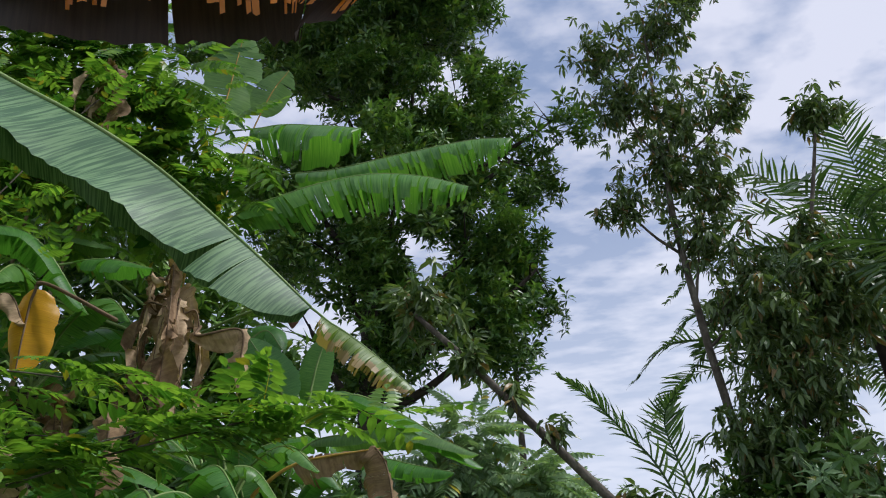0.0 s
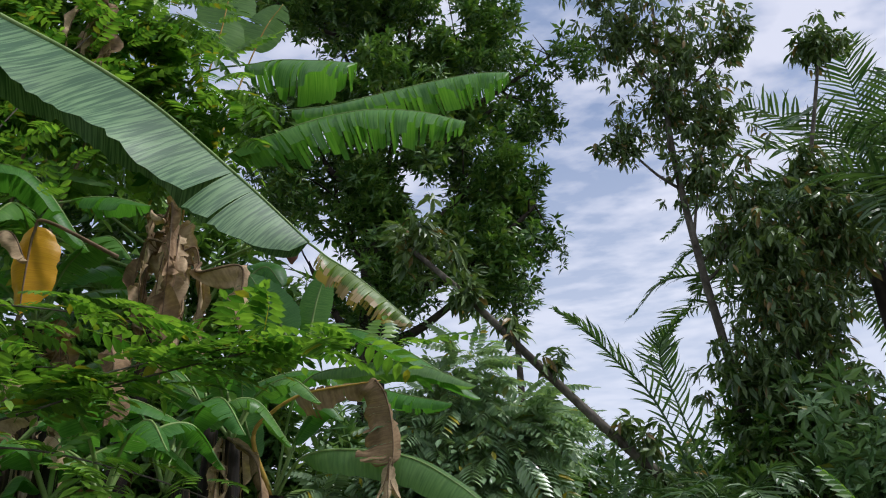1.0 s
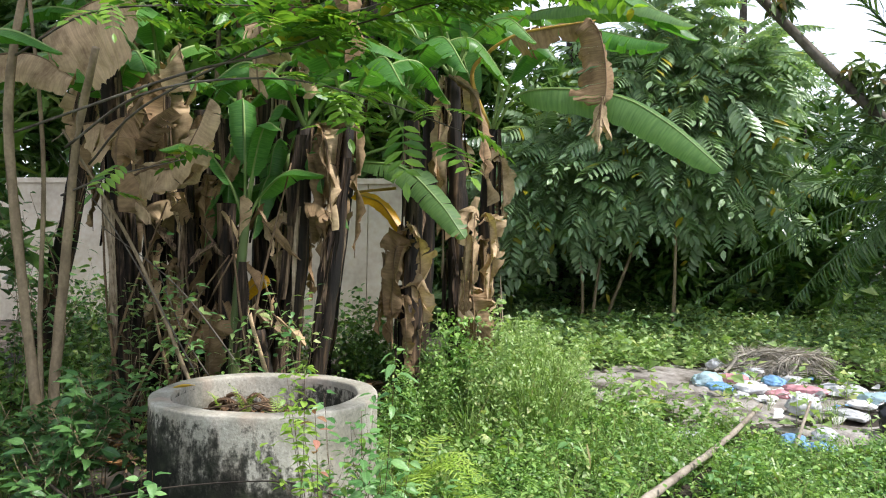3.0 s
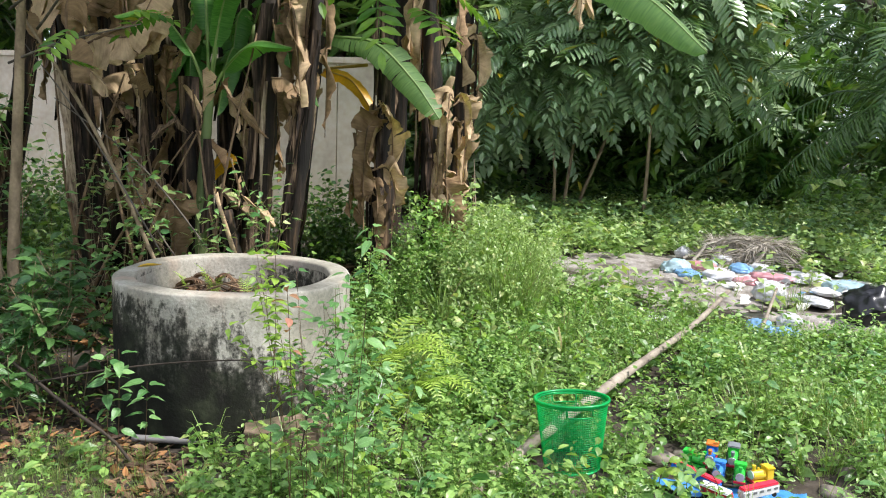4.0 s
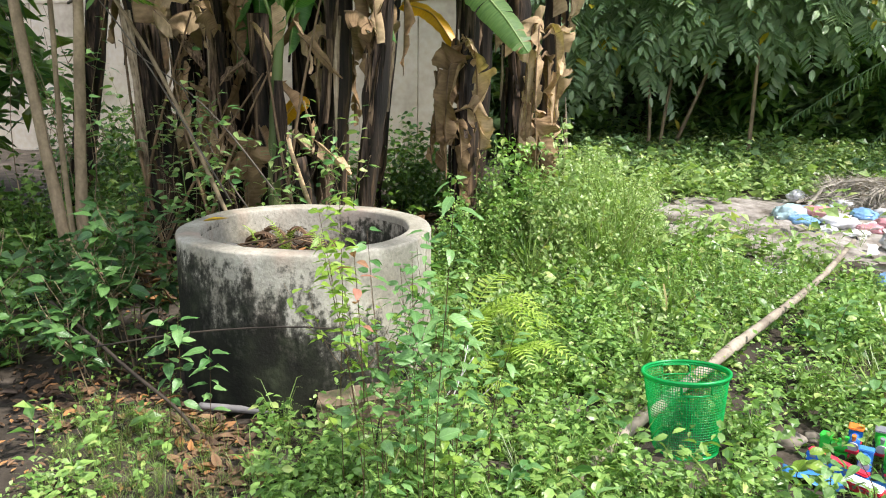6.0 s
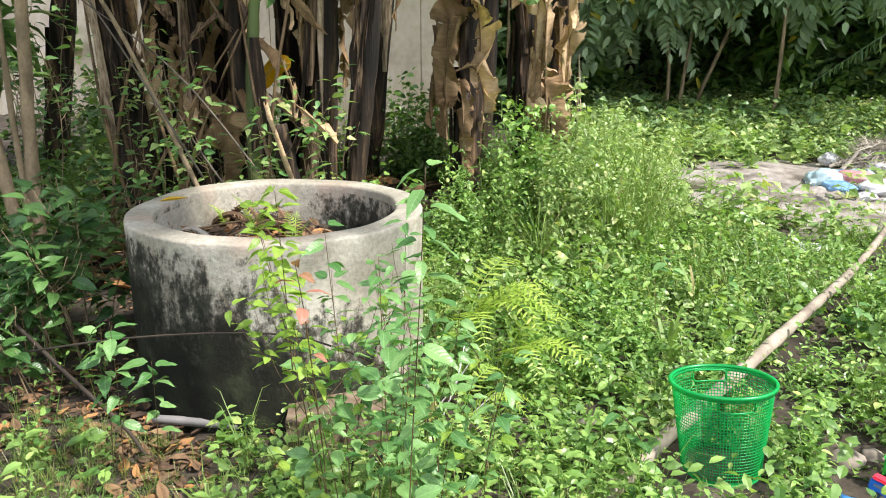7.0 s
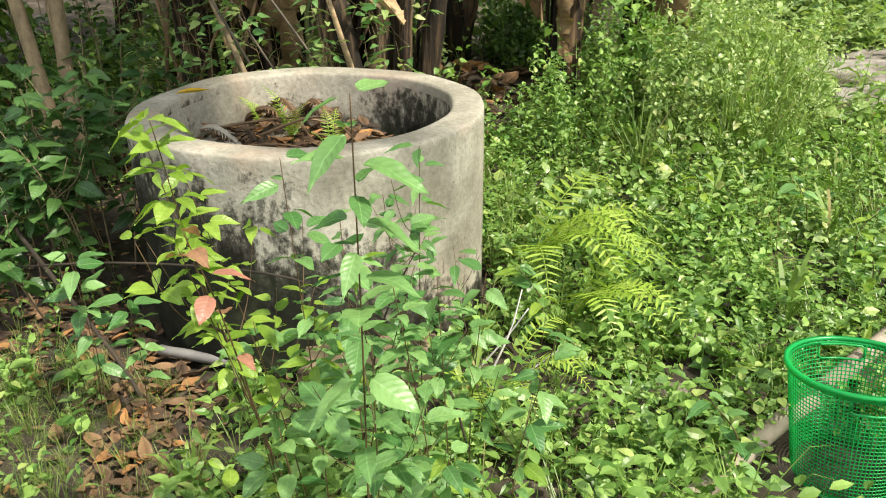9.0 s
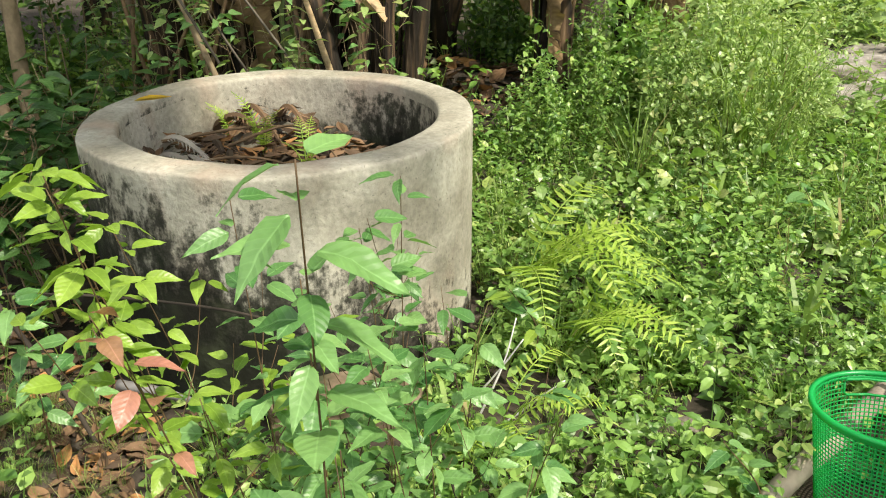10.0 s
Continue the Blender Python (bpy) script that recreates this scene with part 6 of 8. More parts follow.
# ---- ground plants ----
def weed_shape(nodes, leaf, seed, w=0.5, fine=False, lean=0.15, top=1.0):
    """A low herb of height about 1 with leaves in crossed pairs, as triangles (leaves and a thin stem)."""
    g = np.random.default_rng(seed)
    parts, L = [], leaf_shape(w, 0.08, 0.25, fine)
    bend = g.uniform(-lean, lean, 2)
    for k in range(nodes):
        z = (k + 0.6) / nodes * top
        c = np.array([bend[0] * z * z, bend[1] * z * z, z])
        a0 = k * 1.57 + g.uniform(-0.4, 0.4)
        for a in (a0, a0 + math.pi):
            el = g.uniform(-0.35, 0.85)
            f = np.array([[math.cos(a) * math.cos(el), math.sin(a) * math.cos(el), math.sin(el)]])
            m, p = frames_from(c[None] + f * 0.03, f, np.array([[0, 0, 1.0]]), [leaf * g.uniform(0.5, 1.3) * (1.1 - 0.35 * z)], g.normal(0, 0.45, 1))
            parts.append(scatter(L, m, p))
    s = np.array([(-0.012, 0, 0), (0.012, 0, 0), (0, 0.012, 0), (bend[0], bend[1], top)])
    parts.append((s, np.array([(0, 1, 3), (1, 2, 3), (2, 0, 3)])))
    return join(parts)


def grass_shape(blades, seed, w=0.035):
    g = np.random.default_rng(seed)
    parts = []
    for _ in range(blades):
        a, out, h = g.uniform(0, 6.28), g.uniform(0.15, 0.75), g.uniform(0.5, 1.0)
        d = np.array([math.cos(a), math.sin(a), 0])
        s = np.array([-d[1], d[0], 0]) * w
        b = d * 0.04
        p = [b, b + d * out * 0.3 + np.array([0, 0, h * 0.6]), b + d * out * 0.7 + np.array([0, 0, h * 0.9]), b + d * out * 1.1 + np.array([0, 0, h * 0.85])]
        v = np.array([p[0] - s * 0.6, p[0] + s * 0.6, p[1] - s, p[1] + s, p[2] - s * 0.7, p[2] + s * 0.7, p[3]])
        parts.append((v, np.array([(0, 1, 3), (0, 3, 2), (2, 3, 5), (2, 5, 4), (4, 5, 6)])))
    return join(parts)


POLE_Y, POLE_X = (3.5, 4.35, 4.93, 5.5, 6.21, 7.35), (-0.475, -0.09, 0.15, 0.37, 0.61, 0.94)


def keep_clear(x, y):
    """True where herbs may grow: outside the well, the ash, the bare earth, the basket and the toys."""
    ok = np.hypot(x - WELL[0], y - WELL[1]) > WR + 0.05
    ok &= ~((((x - 0.75) / 1.95) ** 2 + ((y - 8.4) / 1.4) ** 2 < 0.85 + 0.35 * np.sin(5 * x + 1) * np.sin(4 * y)) & (np.sin(9 * x + 3 * y) * np.sin(7 * y - 2 * x) < 0.78))
    for cx, cy, r in ((1.2, 6.6, 0.38), (2.05, 7.0, 0.45), (0.25, 6.65, 0.24), (1.5, 6.9, 0.3)):
        ok &= np.hypot((x - cx), (y - cy)) > r
    ok &= ~((np.abs(x - 0.03 - np.interp(y, POLE_Y, POLE_X)) < 0.055) & (y > 3.6) & (y < 7.4))
    ok &= np.hypot(x + 0.24, y - 3.55) > 0.22
    ok &= np.hypot((x + 0.25) / 0.19, (y - 3.42) / 0.24) > 1
    ok &= ~((np.abs(x - 0.48) < 0.37) & (np.abs(y - 3.40 + 0.1 * (x - 0.48)) < 0.23))
    ok &= ((x + 1.6) / 0.30) ** 2 + ((y - 3.27) / 0.20) ** 2 > 1
    return ok


def bare(x, y):
    """How thin the herbs are (0 thick to 1 bare): shaded leaf litter left of the well, and some trodden spots."""
    b = 0.97 * np.exp(-(((x + 2.4) / 0.75) ** 2 + ((y - 3.02) / 0.22) ** 2))
    b = np.maximum(b, 0.93 * ((x < -2.5) & (y > 3.05)))
    b = np.maximum(b, 0.85 * ((x < -1.7) & (y < 3.1)))
    b = np.where((x < -2.2) & (y < 2.8) & (np.sin(5 * x + 1) * np.sin(6 * y) > 0.3), 0.5, b)
    b = np.maximum(b, 0.97 * (np.abs(x + 2.3 + 0.42 * (y - 3.08) / 0.55) < 0.2) * (y > 2.35) * (y < 3.25))
    b = np.maximum(b, 0.97 * ((x < -2.25) & (y > 2.93)))
    for cx, cy, r in ((-2.1, 2.66, 0.17), (-2.2, 2.3, 0.16), (-2.75, 2.75, 0.14), (-2.05, 2.95, 0.16)):
        b = np.maximum(b, np.exp(-(((x - cx) / r) ** 2 + ((y - cy) / r) ** 2)))
    b = np.maximum(b, np.exp(-(((x + 4.2) / 1.3) ** 2 + ((y - 5.0) / 1.0) ** 2)) * 0.9)
    b = np.maximum(b, np.exp(-(((x - 1.6) / 0.5) ** 2 + ((y - 6.9) / 0.4) ** 2)) * 0.8)
    b = np.maximum(b, 0.8 * (np.sin(2.3 * x + 1.1) * np.sin(2.9 * y + 0.4) > 0.82))
    for cx, cy, r in ((-0.72, 3.8, 0.11), (-1.2, 3.55, 0.10), (0.05, 4.1, 0.14), (-0.1, 2.9, 0.10), (0.6, 4.6, 0.16), (-0.5, 4.9, 0.13), (1.1, 5.4, 0.2), (-0.9, 3.0, 0.12), (0.2, 3.78, 0.13), (0.95, 3.6, 0.2), (1.05, 4.05, 0.15), (0.75, 3.85, 0.12)):
        b = np.maximum(b, 1.2 * np.exp(-(((x - cx) / r) ** 2 + ((y - cy) / r) ** 2)))
    return np.clip(b, 0, 1)


def carpet(name, label, shapes, count, area, size, mat, seed, category="weeds", thin=1.0, tall=(0.8, 1.2), where=None, outer=False):
    g = np.random.default_rng(seed)
    x0, x1, y0, y1 = area
    x, y = g.uniform(x0, x1, count), g.uniform(y0, y1, count)
    lean = bare(x, y) if not outer else np.where((x > -3.6) & (x < -1.6) & (y > 1.6) & (y < 4.2), 0.95, np.where(x < -1.6, 0.35, 0.0))
    ok = keep_clear(x, y) & (g.random(count) > thin * lean)
    # only where the ground can be seen from the path
    seen = np.abs(x + 0.25 * (y - 1.5) * 0.55) < 1.6 + 0.62 * np.maximum(y - 1.0, 0)
    ok &= ~(seen & (x > -4.2) & (x < 2.6) & (y > 1.2)) if outer else seen
    if where is not None:
        ok &= where(x, y, g)
    x, y = x[ok], y[ok]
    n = len(x)
    sc = g.uniform(*size, n)
    m = around_z(g.uniform(0, 6.28, n), sc)
    m[:, 2, :] *= g.uniform(*tall, n)[:, None]
    tl = g.normal(0, 0.12, (n, 2))
    m[:, 0, 2] += tl[:, 0] * sc
    m[:, 1, 2] += tl[:, 1] * sc
    p = np.stack([x, y, height(x, y) - 0.005], -1)
    which = g.integers(0, len(shapes), n)
    v, f = join([scatter(s, m[which == k], p[which == k]) for k, s in enumerate(shapes)])
    return tagged(new(name, mesh_from(name, v, f, MAT[mat], False)), label, category, kind="stuff")


HERB = [weed_shape(4, 0.42, 500 + k, 0.66) for k in range(5)]
HERB_NEAR = [weed_shape(4 + k % 3, 0.34 - 0.05 * (k % 3), 510 + k, 0.40 + 0.06 * (k % 4), "mid", lean=0.5) for k in range(9)]
BROAD = [weed_shape(3, 0.62, 590 + k, 0.66, "mid") for k in range(4)]
HERB2 = [weed_shape(6, 0.22, 520 + k, 0.6, "mid", lean=0.5) for k in range(5)]
TUFT = [grass_shape(13, 540 + k, 0.013) for k in range(5)]
FINEGRASS = [grass_shape(15, 555 + k, 0.0055) for k in range(4)]
FLAG = [grass_shape(7, 548 + k, 0.034) for k in range(3)]


def patches(x, y, g, lo=0.35, fx=1.3, fy=1.1, ph=0.0):
    return g.random(len(x)) < lo + (1 - lo) * (0.5 + 0.5 * np.sin(fx * x + ph) * np.cos(fy * y + 1.7 * ph))


carpet("low_weeds", "low broad-leaved green weeds covering the yard", HERB_NEAR, 13000, (-4.2, 2.6, 1.2, 6.5), (0.07, 0.20), "weed", 601)
carpet("broad_weeds", "broad-leaved herbs standing in patches among the weeds", BROAD, 1900, (-4.0, 2.6, 1.2, 7.0), (0.06, 0.14), "weed", 606, where=lambda x, y, g: patches(x, y, g, 0.1, 2.1, 1.9, 1.0))
carpet("creeping_weeds", "fine pale-green creeping weeds among the others", HERB2, 6500, (-4.2, 2.6, 1.2, 6.8), (0.12, 0.28), "weed", 602, where=lambda x, y, g: patches(x, y, g, 0.3))
carpet("grass", "tufts of fresh green grass in the weeds", FINEGRASS, 3000, (-4.0, 2.6, 1.2, 8.0), (0.14, 0.32), "grass", 603, "grass", where=lambda x, y, g: patches(x, y, g, 0.25, 1.7, 1.5, 2.0))
carpet("soil_grass", "thin fine grass on the trodden soil beside the well", FINEGRASS, 1500, (-3.4, -1.7, 2.1, 3.05), (0.05, 0.13), "grass", 612, "grass", thin=0.35, where=lambda x, y, g: patches(x, y, g, 0.1, 6.0, 5.0, 0.7))
carpet("broad_grass", "broader blades of grass standing among the weeds", FLAG, 150, (-1.8, 2.4, 2.0, 7.0), (0.16, 0.30), "grass", 608, "grass")
carpet("far_weeds", "thick green weeds further back in the yard", HERB, 8500, (-9.0, 7.5, 6.5, 16.0), (0.18, 0.38), "weed_pale", 604)
carpet("edge_weeds", "rank weeds under the trees at the far edge", HERB, 2600, (-5.0, 14.0, 14.5, 25.0), (0.4, 0.8), "weed", 607)
carpet("tree_foot_weeds", "tall dark weeds round the feet of the trees", HERB, 900, (-2.2, 7.0, 10.8, 14.5), (0.2, 0.45), "back", 609)
PLAIN = [weed_shape(4, 0.44, 505 + k, 0.62) for k in range(5)]
carpet("outer_weeds", "low green weeds spreading over the rest of the yard", PLAIN, 9500, (-6.5, 7.5, -4.5, 8.0), (0.15, 0.30), "weed", 610, outer=True)
carpet("outer_grass", "tufts of grass over the rest of the yard", TUFT, 2500, (-6.5, 7.5, -5.0, 8.0), (0.14, 0.3), "grass", 611, "grass", outer=True)
FARPALE = [weed_shape(6, 0.24, 525 + k, 0.55) for k in range(4)]
carpet("far_pale_weeds", "pale-green weeds further back in the yard", FARPALE, 3000, (-6.0, 7.5, 6.5, 15.5), (0.25, 0.5), "weed_pale", 605, where=lambda x, y, g: patches(x, y, g, 0.3))


LOWBROAD = [weed_shape(4, 0.34, 595 + k, 0.72, "mid", lean=0.5) for k in range(5)]
SHOOTS = {}


def shoot_mesh(shapes, k, mat):
    key = (id(shapes), k, mat)
    if key not in SHOOTS:
        SHOOTS[key] = mesh_from("shoot", *shapes[k], MAT[mat], False)
    return SHOOTS[key]


def weed_bush(x, y, h, r, count, seed, mat="weed_pale", shapes=HERB2, label="bushy pale-green weeds grown knee high", group="weed bushes"):
    g = np.random.default_rng(seed)
    z = float(height(x, y))
    a, d = g.uniform(0, 6.28, count), np.sqrt(g.random(count)) * r
    px, py = x + np.cos(a) * d, y + np.sin(a) * d
    sc = h * (1.05 - 0.45 * (d / r) ** 2) * g.uniform(0.6, 1.1, count)
    m = around_z(g.uniform(0, 6.28, count), sc)
    m[:, 0, :2] *= 0.75
    m[:, 1, :2] *= 0.75
    m[:, 0, 2] += np.cos(a) * d / r * 0.25 * sc
    m[:, 1, 2] += np.sin(a) * d / r * 0.25 * sc
    p = np.stack([px - x, py - y, height(px, py) - z - 0.01], -1)
    ok = np.hypot(px - WELL[0], py - WELL[1]) > WR + 0.06
    m, p = m[ok], p[ok]
    which = g.integers(0, len(shapes), len(p))
    b = thing("weed_bush", (x, y, z), label, "weed", group)
    for k in range(len(p)):
        ob = child("shoot", shoot_mesh(shapes, int(which[k]), mat), b)
        mm = Matrix([list(row) for row in m[k]]).to_4x4()
        mm.translation = Vector(p[k])
        ob.matrix_basis = mm


def sprig_shape(seed, branches=6, per=7, leaf=0.085, w=0.66, fine="mid"):
    """A branching weed of height about 1: a bent stalk and side shoots, each set with leaves of several sizes that grow small towards its tip."""
    g = np.random.default_rng(seed)
    parts, L = [], leaf_shape(w, 0.07, 0.3, fine)
    bend = g.uniform(-0.28, 0.28, 2)
    lines = [np.array([(bend[0] * z * z, bend[1] * z * z, z) for z in np.linspace(0, 1, 7)])]
    for k in range(branches):
        z = 0.15 + 0.75 * (k + g.random()) / branches
        a, ln = g.uniform(0, 6.28), (0.42 - 0.25 * z) * g.uniform(0.6, 1.25)
        c = np.array([bend[0] * z * z, bend[1] * z * z, z])
        d = np.array([math.cos(a), math.sin(a), 0])
        lines.append(np.array([c + d * ln * u + np.array([0, 0, ln * (0.9 * u - 0.35 * u * u)]) for u in np.linspace(0, 1, 5)]))
    for n, line in enumerate(lines):
        m = per + 5 if n == 0 else per
        for k in range(m):
            u = (0.3 if n == 0 else 0.12) + (0.7 if n == 0 else 0.88) * (k + 0.5) / m
            f = u * (len(line) - 1)
            q = min(int(f), len(line) - 2)
            c = line[q] + (line[q + 1] - line[q]) * (f - q)
            a, el = k * 2.5 + g.uniform(-0.6, 0.6) + n, g.uniform(-0.5, 0.6)
            fw = np.array([[math.cos(a) * math.cos(el), math.sin(a) * math.cos(el), math.sin(el)]])
            size = leaf * g.uniform(0.55, 1.35) * (1.25 - 0.65 * u)
            mm, pp = frames_from(c[None] + fw * 0.012, fw, np.array([[0, 0, 1.0]]), [size], g.normal(0, 0.4, 1))
            parts.append(scatter(L, mm, pp))
        r = 0.0055 if n == 0 else 0.003
        for q in range(len(line) - 1):
            x, y = line[q], line[q + 1]
            parts.append((np.array([x + (r, 0, 0), x + (-r, r, 0), x + (0, -r, 0), y + (r, 0, 0)]), np.array([(0, 1, 3), (1, 2, 3), (2, 0, 3)])))
    return join(parts)


BUSH = [sprig_shape(560 + k) for k in range(6)]
BUSHFINE = [sprig_shape(570 + k, 8, 8, 0.05, 0.5) for k in range(4)]
for k, (x, y, h, r, n) in enumerate(((-1.02, 6.3, 0.92, 0.45, 46), (-1.35, 6.15, 0.88, 0.45, 44), (-1.2, 6.9, 1.0, 0.5, 40), (-1.75, 6.2, 0.85, 0.4, 36), (-1.15, 7.1, 0.85, 0.4, 34), (-1.05, 5.85, 0.62, 0.4, 30), (-1.85, 5.6, 0.6, 0.35, 26))):
    weed_bush(x, y, h, r, n, 620 + k, ("weed_light", "weed_pale", "weed_light", "weed", "weed_light", "weed_pale", "weed")[k], BUSHFINE if k in (0, 4) else BUSH)
# lower clumps between the bush and the open weeds
for k, (x, y, h, r, n) in enumerate(((-1.15, 5.3, 0.36, 0.45, 34), (-0.6, 5.6, 0.34, 0.4, 28), (-1.5, 4.8, 0.32, 0.35, 26), (-0.8, 4.8, 0.26, 0.35, 22), (-0.3, 5.2, 0.28, 0.35, 20), (0.55, 4.9, 0.26, 0.35, 18), (1.0, 4.4, 0.26, 0.35, 18), (-2.66, 2.76, 0.2, 0.13, 9), (-2.45, 2.32, 0.17, 0.14, 8))):
    weed_bush(x, y, h, r, n, 630 + k, "weed" if k % 2 else "weed_pale", LOWBROAD, "low clump of broad-leaved weeds in the yard", "weed clumps")


def grass_clump(x, y, h, n, seed):
    """Long fine grass that stands among the bushy weeds."""
    g = np.random.default_rng(seed)
    z = float(height(x, y))
    m = around_z(g.uniform(0, 6.28, n), h * g.uniform(0.6, 1.1, n))
    p = np.stack([g.normal(0, 0.13, n), g.normal(0, 0.13, n), np.full(n, -0.01)], -1)
    which = g.integers(0, len(FINEGRASS), n)
    c = thing("grass_clump", (x, y, z), "clump of long fine fresh green grass among weeds", "grass", "grass clumps")
    for k in range(n):
        ob = child("tuft", shoot_mesh(FINEGRASS, int(which[k]), "grass"), c)
        mm = Matrix([list(row) for row in m[k]]).to_4x4()
        mm.translation = Vector(p[k])
        ob.matrix_basis = mm


for k, (x, y, h, n) in enumerate(((-0.95, 6.55, 0.8, 12), (-0.82, 6.2, 0.62, 9), (-0.95, 6.0, 0.7, 9), (-1.3, 5.6, 0.5, 7), (0.75, 4.4, 0.3, 12), (0.95, 4.55, 0.32, 10), (0.55, 4.3, 0.28, 9), (-0.5, 2.55, 0.26, 8), (-0.75, 3.05, 0.26, 8))):
    grass_clump(x, y, h, n, 690 + k)
BUSHB = [weed_shape(9, 0.15, 580 + k, 0.7, "mid", lean=0.45) for k in range(4)]
# left of x = -2.5 the dark tree leaf paints in the shade
for k, (x, y, h, r, n) in enumerate(((-2.4, 5.2, 0.55, 0.35, 28), (-3.3, 4.9, 0.6, 0.5, 26), (-4.3, 4.6, 0.5, 0.5, 24), (-3.15, 8.0, 0.95, 0.5, 80), (-2.6, 7.6, 0.7, 0.4, 50), (-4.2, 7.6, 0.9, 0.6, 80), (-5.6, 7.0, 0.9, 0.7, 80), (-6.8, 8.0, 1.0, 0.8, 90), (-5.4, 5.4, 0.8, 0.5, 60))):
    weed_bush(x, y, h, r, n, 640 + k, "weed" if x > -2.5 else "mass", BUSHB, "leafy green weeds round the banana stems")
# dark leaf colour here imitates the shade beside the well
for k, (x, y, h, r, n) in enumerate(((-3.05, 3.45, 0.5, 0.32, 7), (-2.85, 3.15, 0.36, 0.25, 5), (-3.7, 3.5, 0.5, 0.4, 9), (-4.2, 3.9, 0.7, 0.5, 14))):
    weed_bush(x, y, h, r, n, 660 + k, "mass", BUSHB, "broad-leaved weeds beside the well, shade painted into their green")

# ---- tall weeds before the well, leaf by leaf ----
LEAF_DATA = {}


def broad_leaf(w, fold, droop):
    """A pointed oval leaf of length 1 along +y with a rounded, gently waved outline."""
    ys = (0.0, 0.07, 0.18, 0.34, 0.52, 0.70, 0.86, 1.0)
    ws = (0.03, 0.45, 0.80, 1.0, 0.94, 0.70, 0.34, 0.0)
    v, t = [], []
    for i, (y, k) in enumerate(zip(ys, ws)):
        z = -droop * y * y
        for u in (-1.0, -0.5, 0.0, 0.5, 1.0):
            ripple = 0.018 * math.sin(2.6 * i + 2 * u) * abs(u)
            v.append((w / 2 * k * u, y - 0.04 * k * abs(u), z + fold * k * (1 - (1 - abs(u)) ** 2) * 0.9 + ripple))
    for i in range(len(ys) - 1):
        for c in range(4):
            a = 5 * i + c
            t += [(a, a + 1, a + 6), (a, a + 6, a + 5)]
    return np.array(v, float), np.array(t)


def leaf_data(mat, k):
    if (mat, k) not in LEAF_DATA:
        v, t = broad_leaf((0.50, 0.56, 0.44)[k], 0.07, (0.28, 0.14, 0.42)[k])
        v = v + np.array([noise.noise_vector(Vector(p * 3 + k)) for p in v]) * 0.04 * (v[:, 1:2] > 0.05)
        LEAF_DATA[mat, k] = mesh_from("leaf", v, t, MAT[mat])
    return LEAF_DATA[mat, k]


def tall_weed(points, leaves, size, mats, seed, label, stem="stalk", r=0.0019, first=0.25, side=0, group="tall weeds"):
    """An upright herb; each leaf is a piece of its own."""
    g = np.random.default_rng(seed)
    foot = points[0]
    w = thing("tall_weed", foot, label, "weed", group)
    p = curve(points, 24)
    buf = Buf()
    v, q, t = tube(p, np.linspace(r, r * 0.4, 24), 6)
    buf.add(v, q, t)
    twigs = [p]
    for k in range(side):
        i = g.integers(8, 19)
        a = g.uniform(0, 6.28)
        d = np.array([math.cos(a), math.sin(a), 0])
        ln = g.uniform(0.12, 0.26)
        tp = curve([p[i], p[i] + d * ln * 0.5 + np.array([0, 0, ln * 0.4]), p[i] + d * ln * 0.8 + np.array([0, 0, ln])], 8)
        v, q, t = tube(tp, np.linspace(r * 0.6, r * 0.3, 8), 5)
        buf.add(v, q, t)
        twigs.append(tp)
    child("stem", buf.mesh("stem", MAT[stem], True, origin=foot), w)
    for k in range(leaves):
        if side and k % 2:
            line = twigs[1 + g.integers(0, side)]
            c = line[g.integers(2, len(line))]
        else:
            f = first + (1 - first) * ((k + 0.5) / leaves) ** 0.7
            c = p[min(23, int(f * 24))]
        a = k * 2.4 + g.uniform(-0.5, 0.5)
        el = g.uniform(-0.35, 0.45)
        d = np.array([[math.cos(a) * math.cos(el), math.sin(a) * math.cos(el), math.sin(el)]])
        m, _ = frames_from([(0, 0, 0)], d, np.array([[0, 0, 1.0]]), [size * g.uniform(0.65, 1.15)], g.normal(0, 0.35, 1))
        ob = child("leaf", leaf_data(mats[g.integers(0, len(mats))], int(g.integers(0, 3))), w)
        mm = Matrix([list(row) for row in m[0]]).to_4x4()
        mm.translation = Vector(c + d[0] * 0.012) - Vector(foot)
        ob.matrix_basis = mm
    return w


G1 = "upright green weed with broad pointed leaves before the well"
tall_weed([(-0.95, 2.34, 0.0), (-0.93, 2.30, 0.5), (-0.88, 2.24, 1.0), (-0.85, 2.20, 1.30)], 26, 0.07, ["hero"], 701, G1, first=0.3)
tall_weed([(-1.38, 2.62, 0.0), (-1.34, 2.52, 0.5), (-1.24, 2.34, 0.9), (-1.20, 2.25, 1.22)], 62, 0.048, ["lime"], 702, "tall weed with lime-green young leaves and a few reddened ones", first=0.72, side=3)
tall_weed([(-1.22, 2.98, 0.0), (-1.21, 2.95, 0.5), (-1.18, 2.91, 1.0)], 56, 0.055, ["hero"], 703, "branching weed with small yellow flowers before the well", "stalk", side=6)
tall_weed([(-1.30, 3.05, 0.0), (-1.28, 3.0, 0.4), (-1.30, 2.95, 0.86)], 46, 0.055, ["hero"], 704, "branching weed with small yellow flowers before the well", "stalk", side=5)
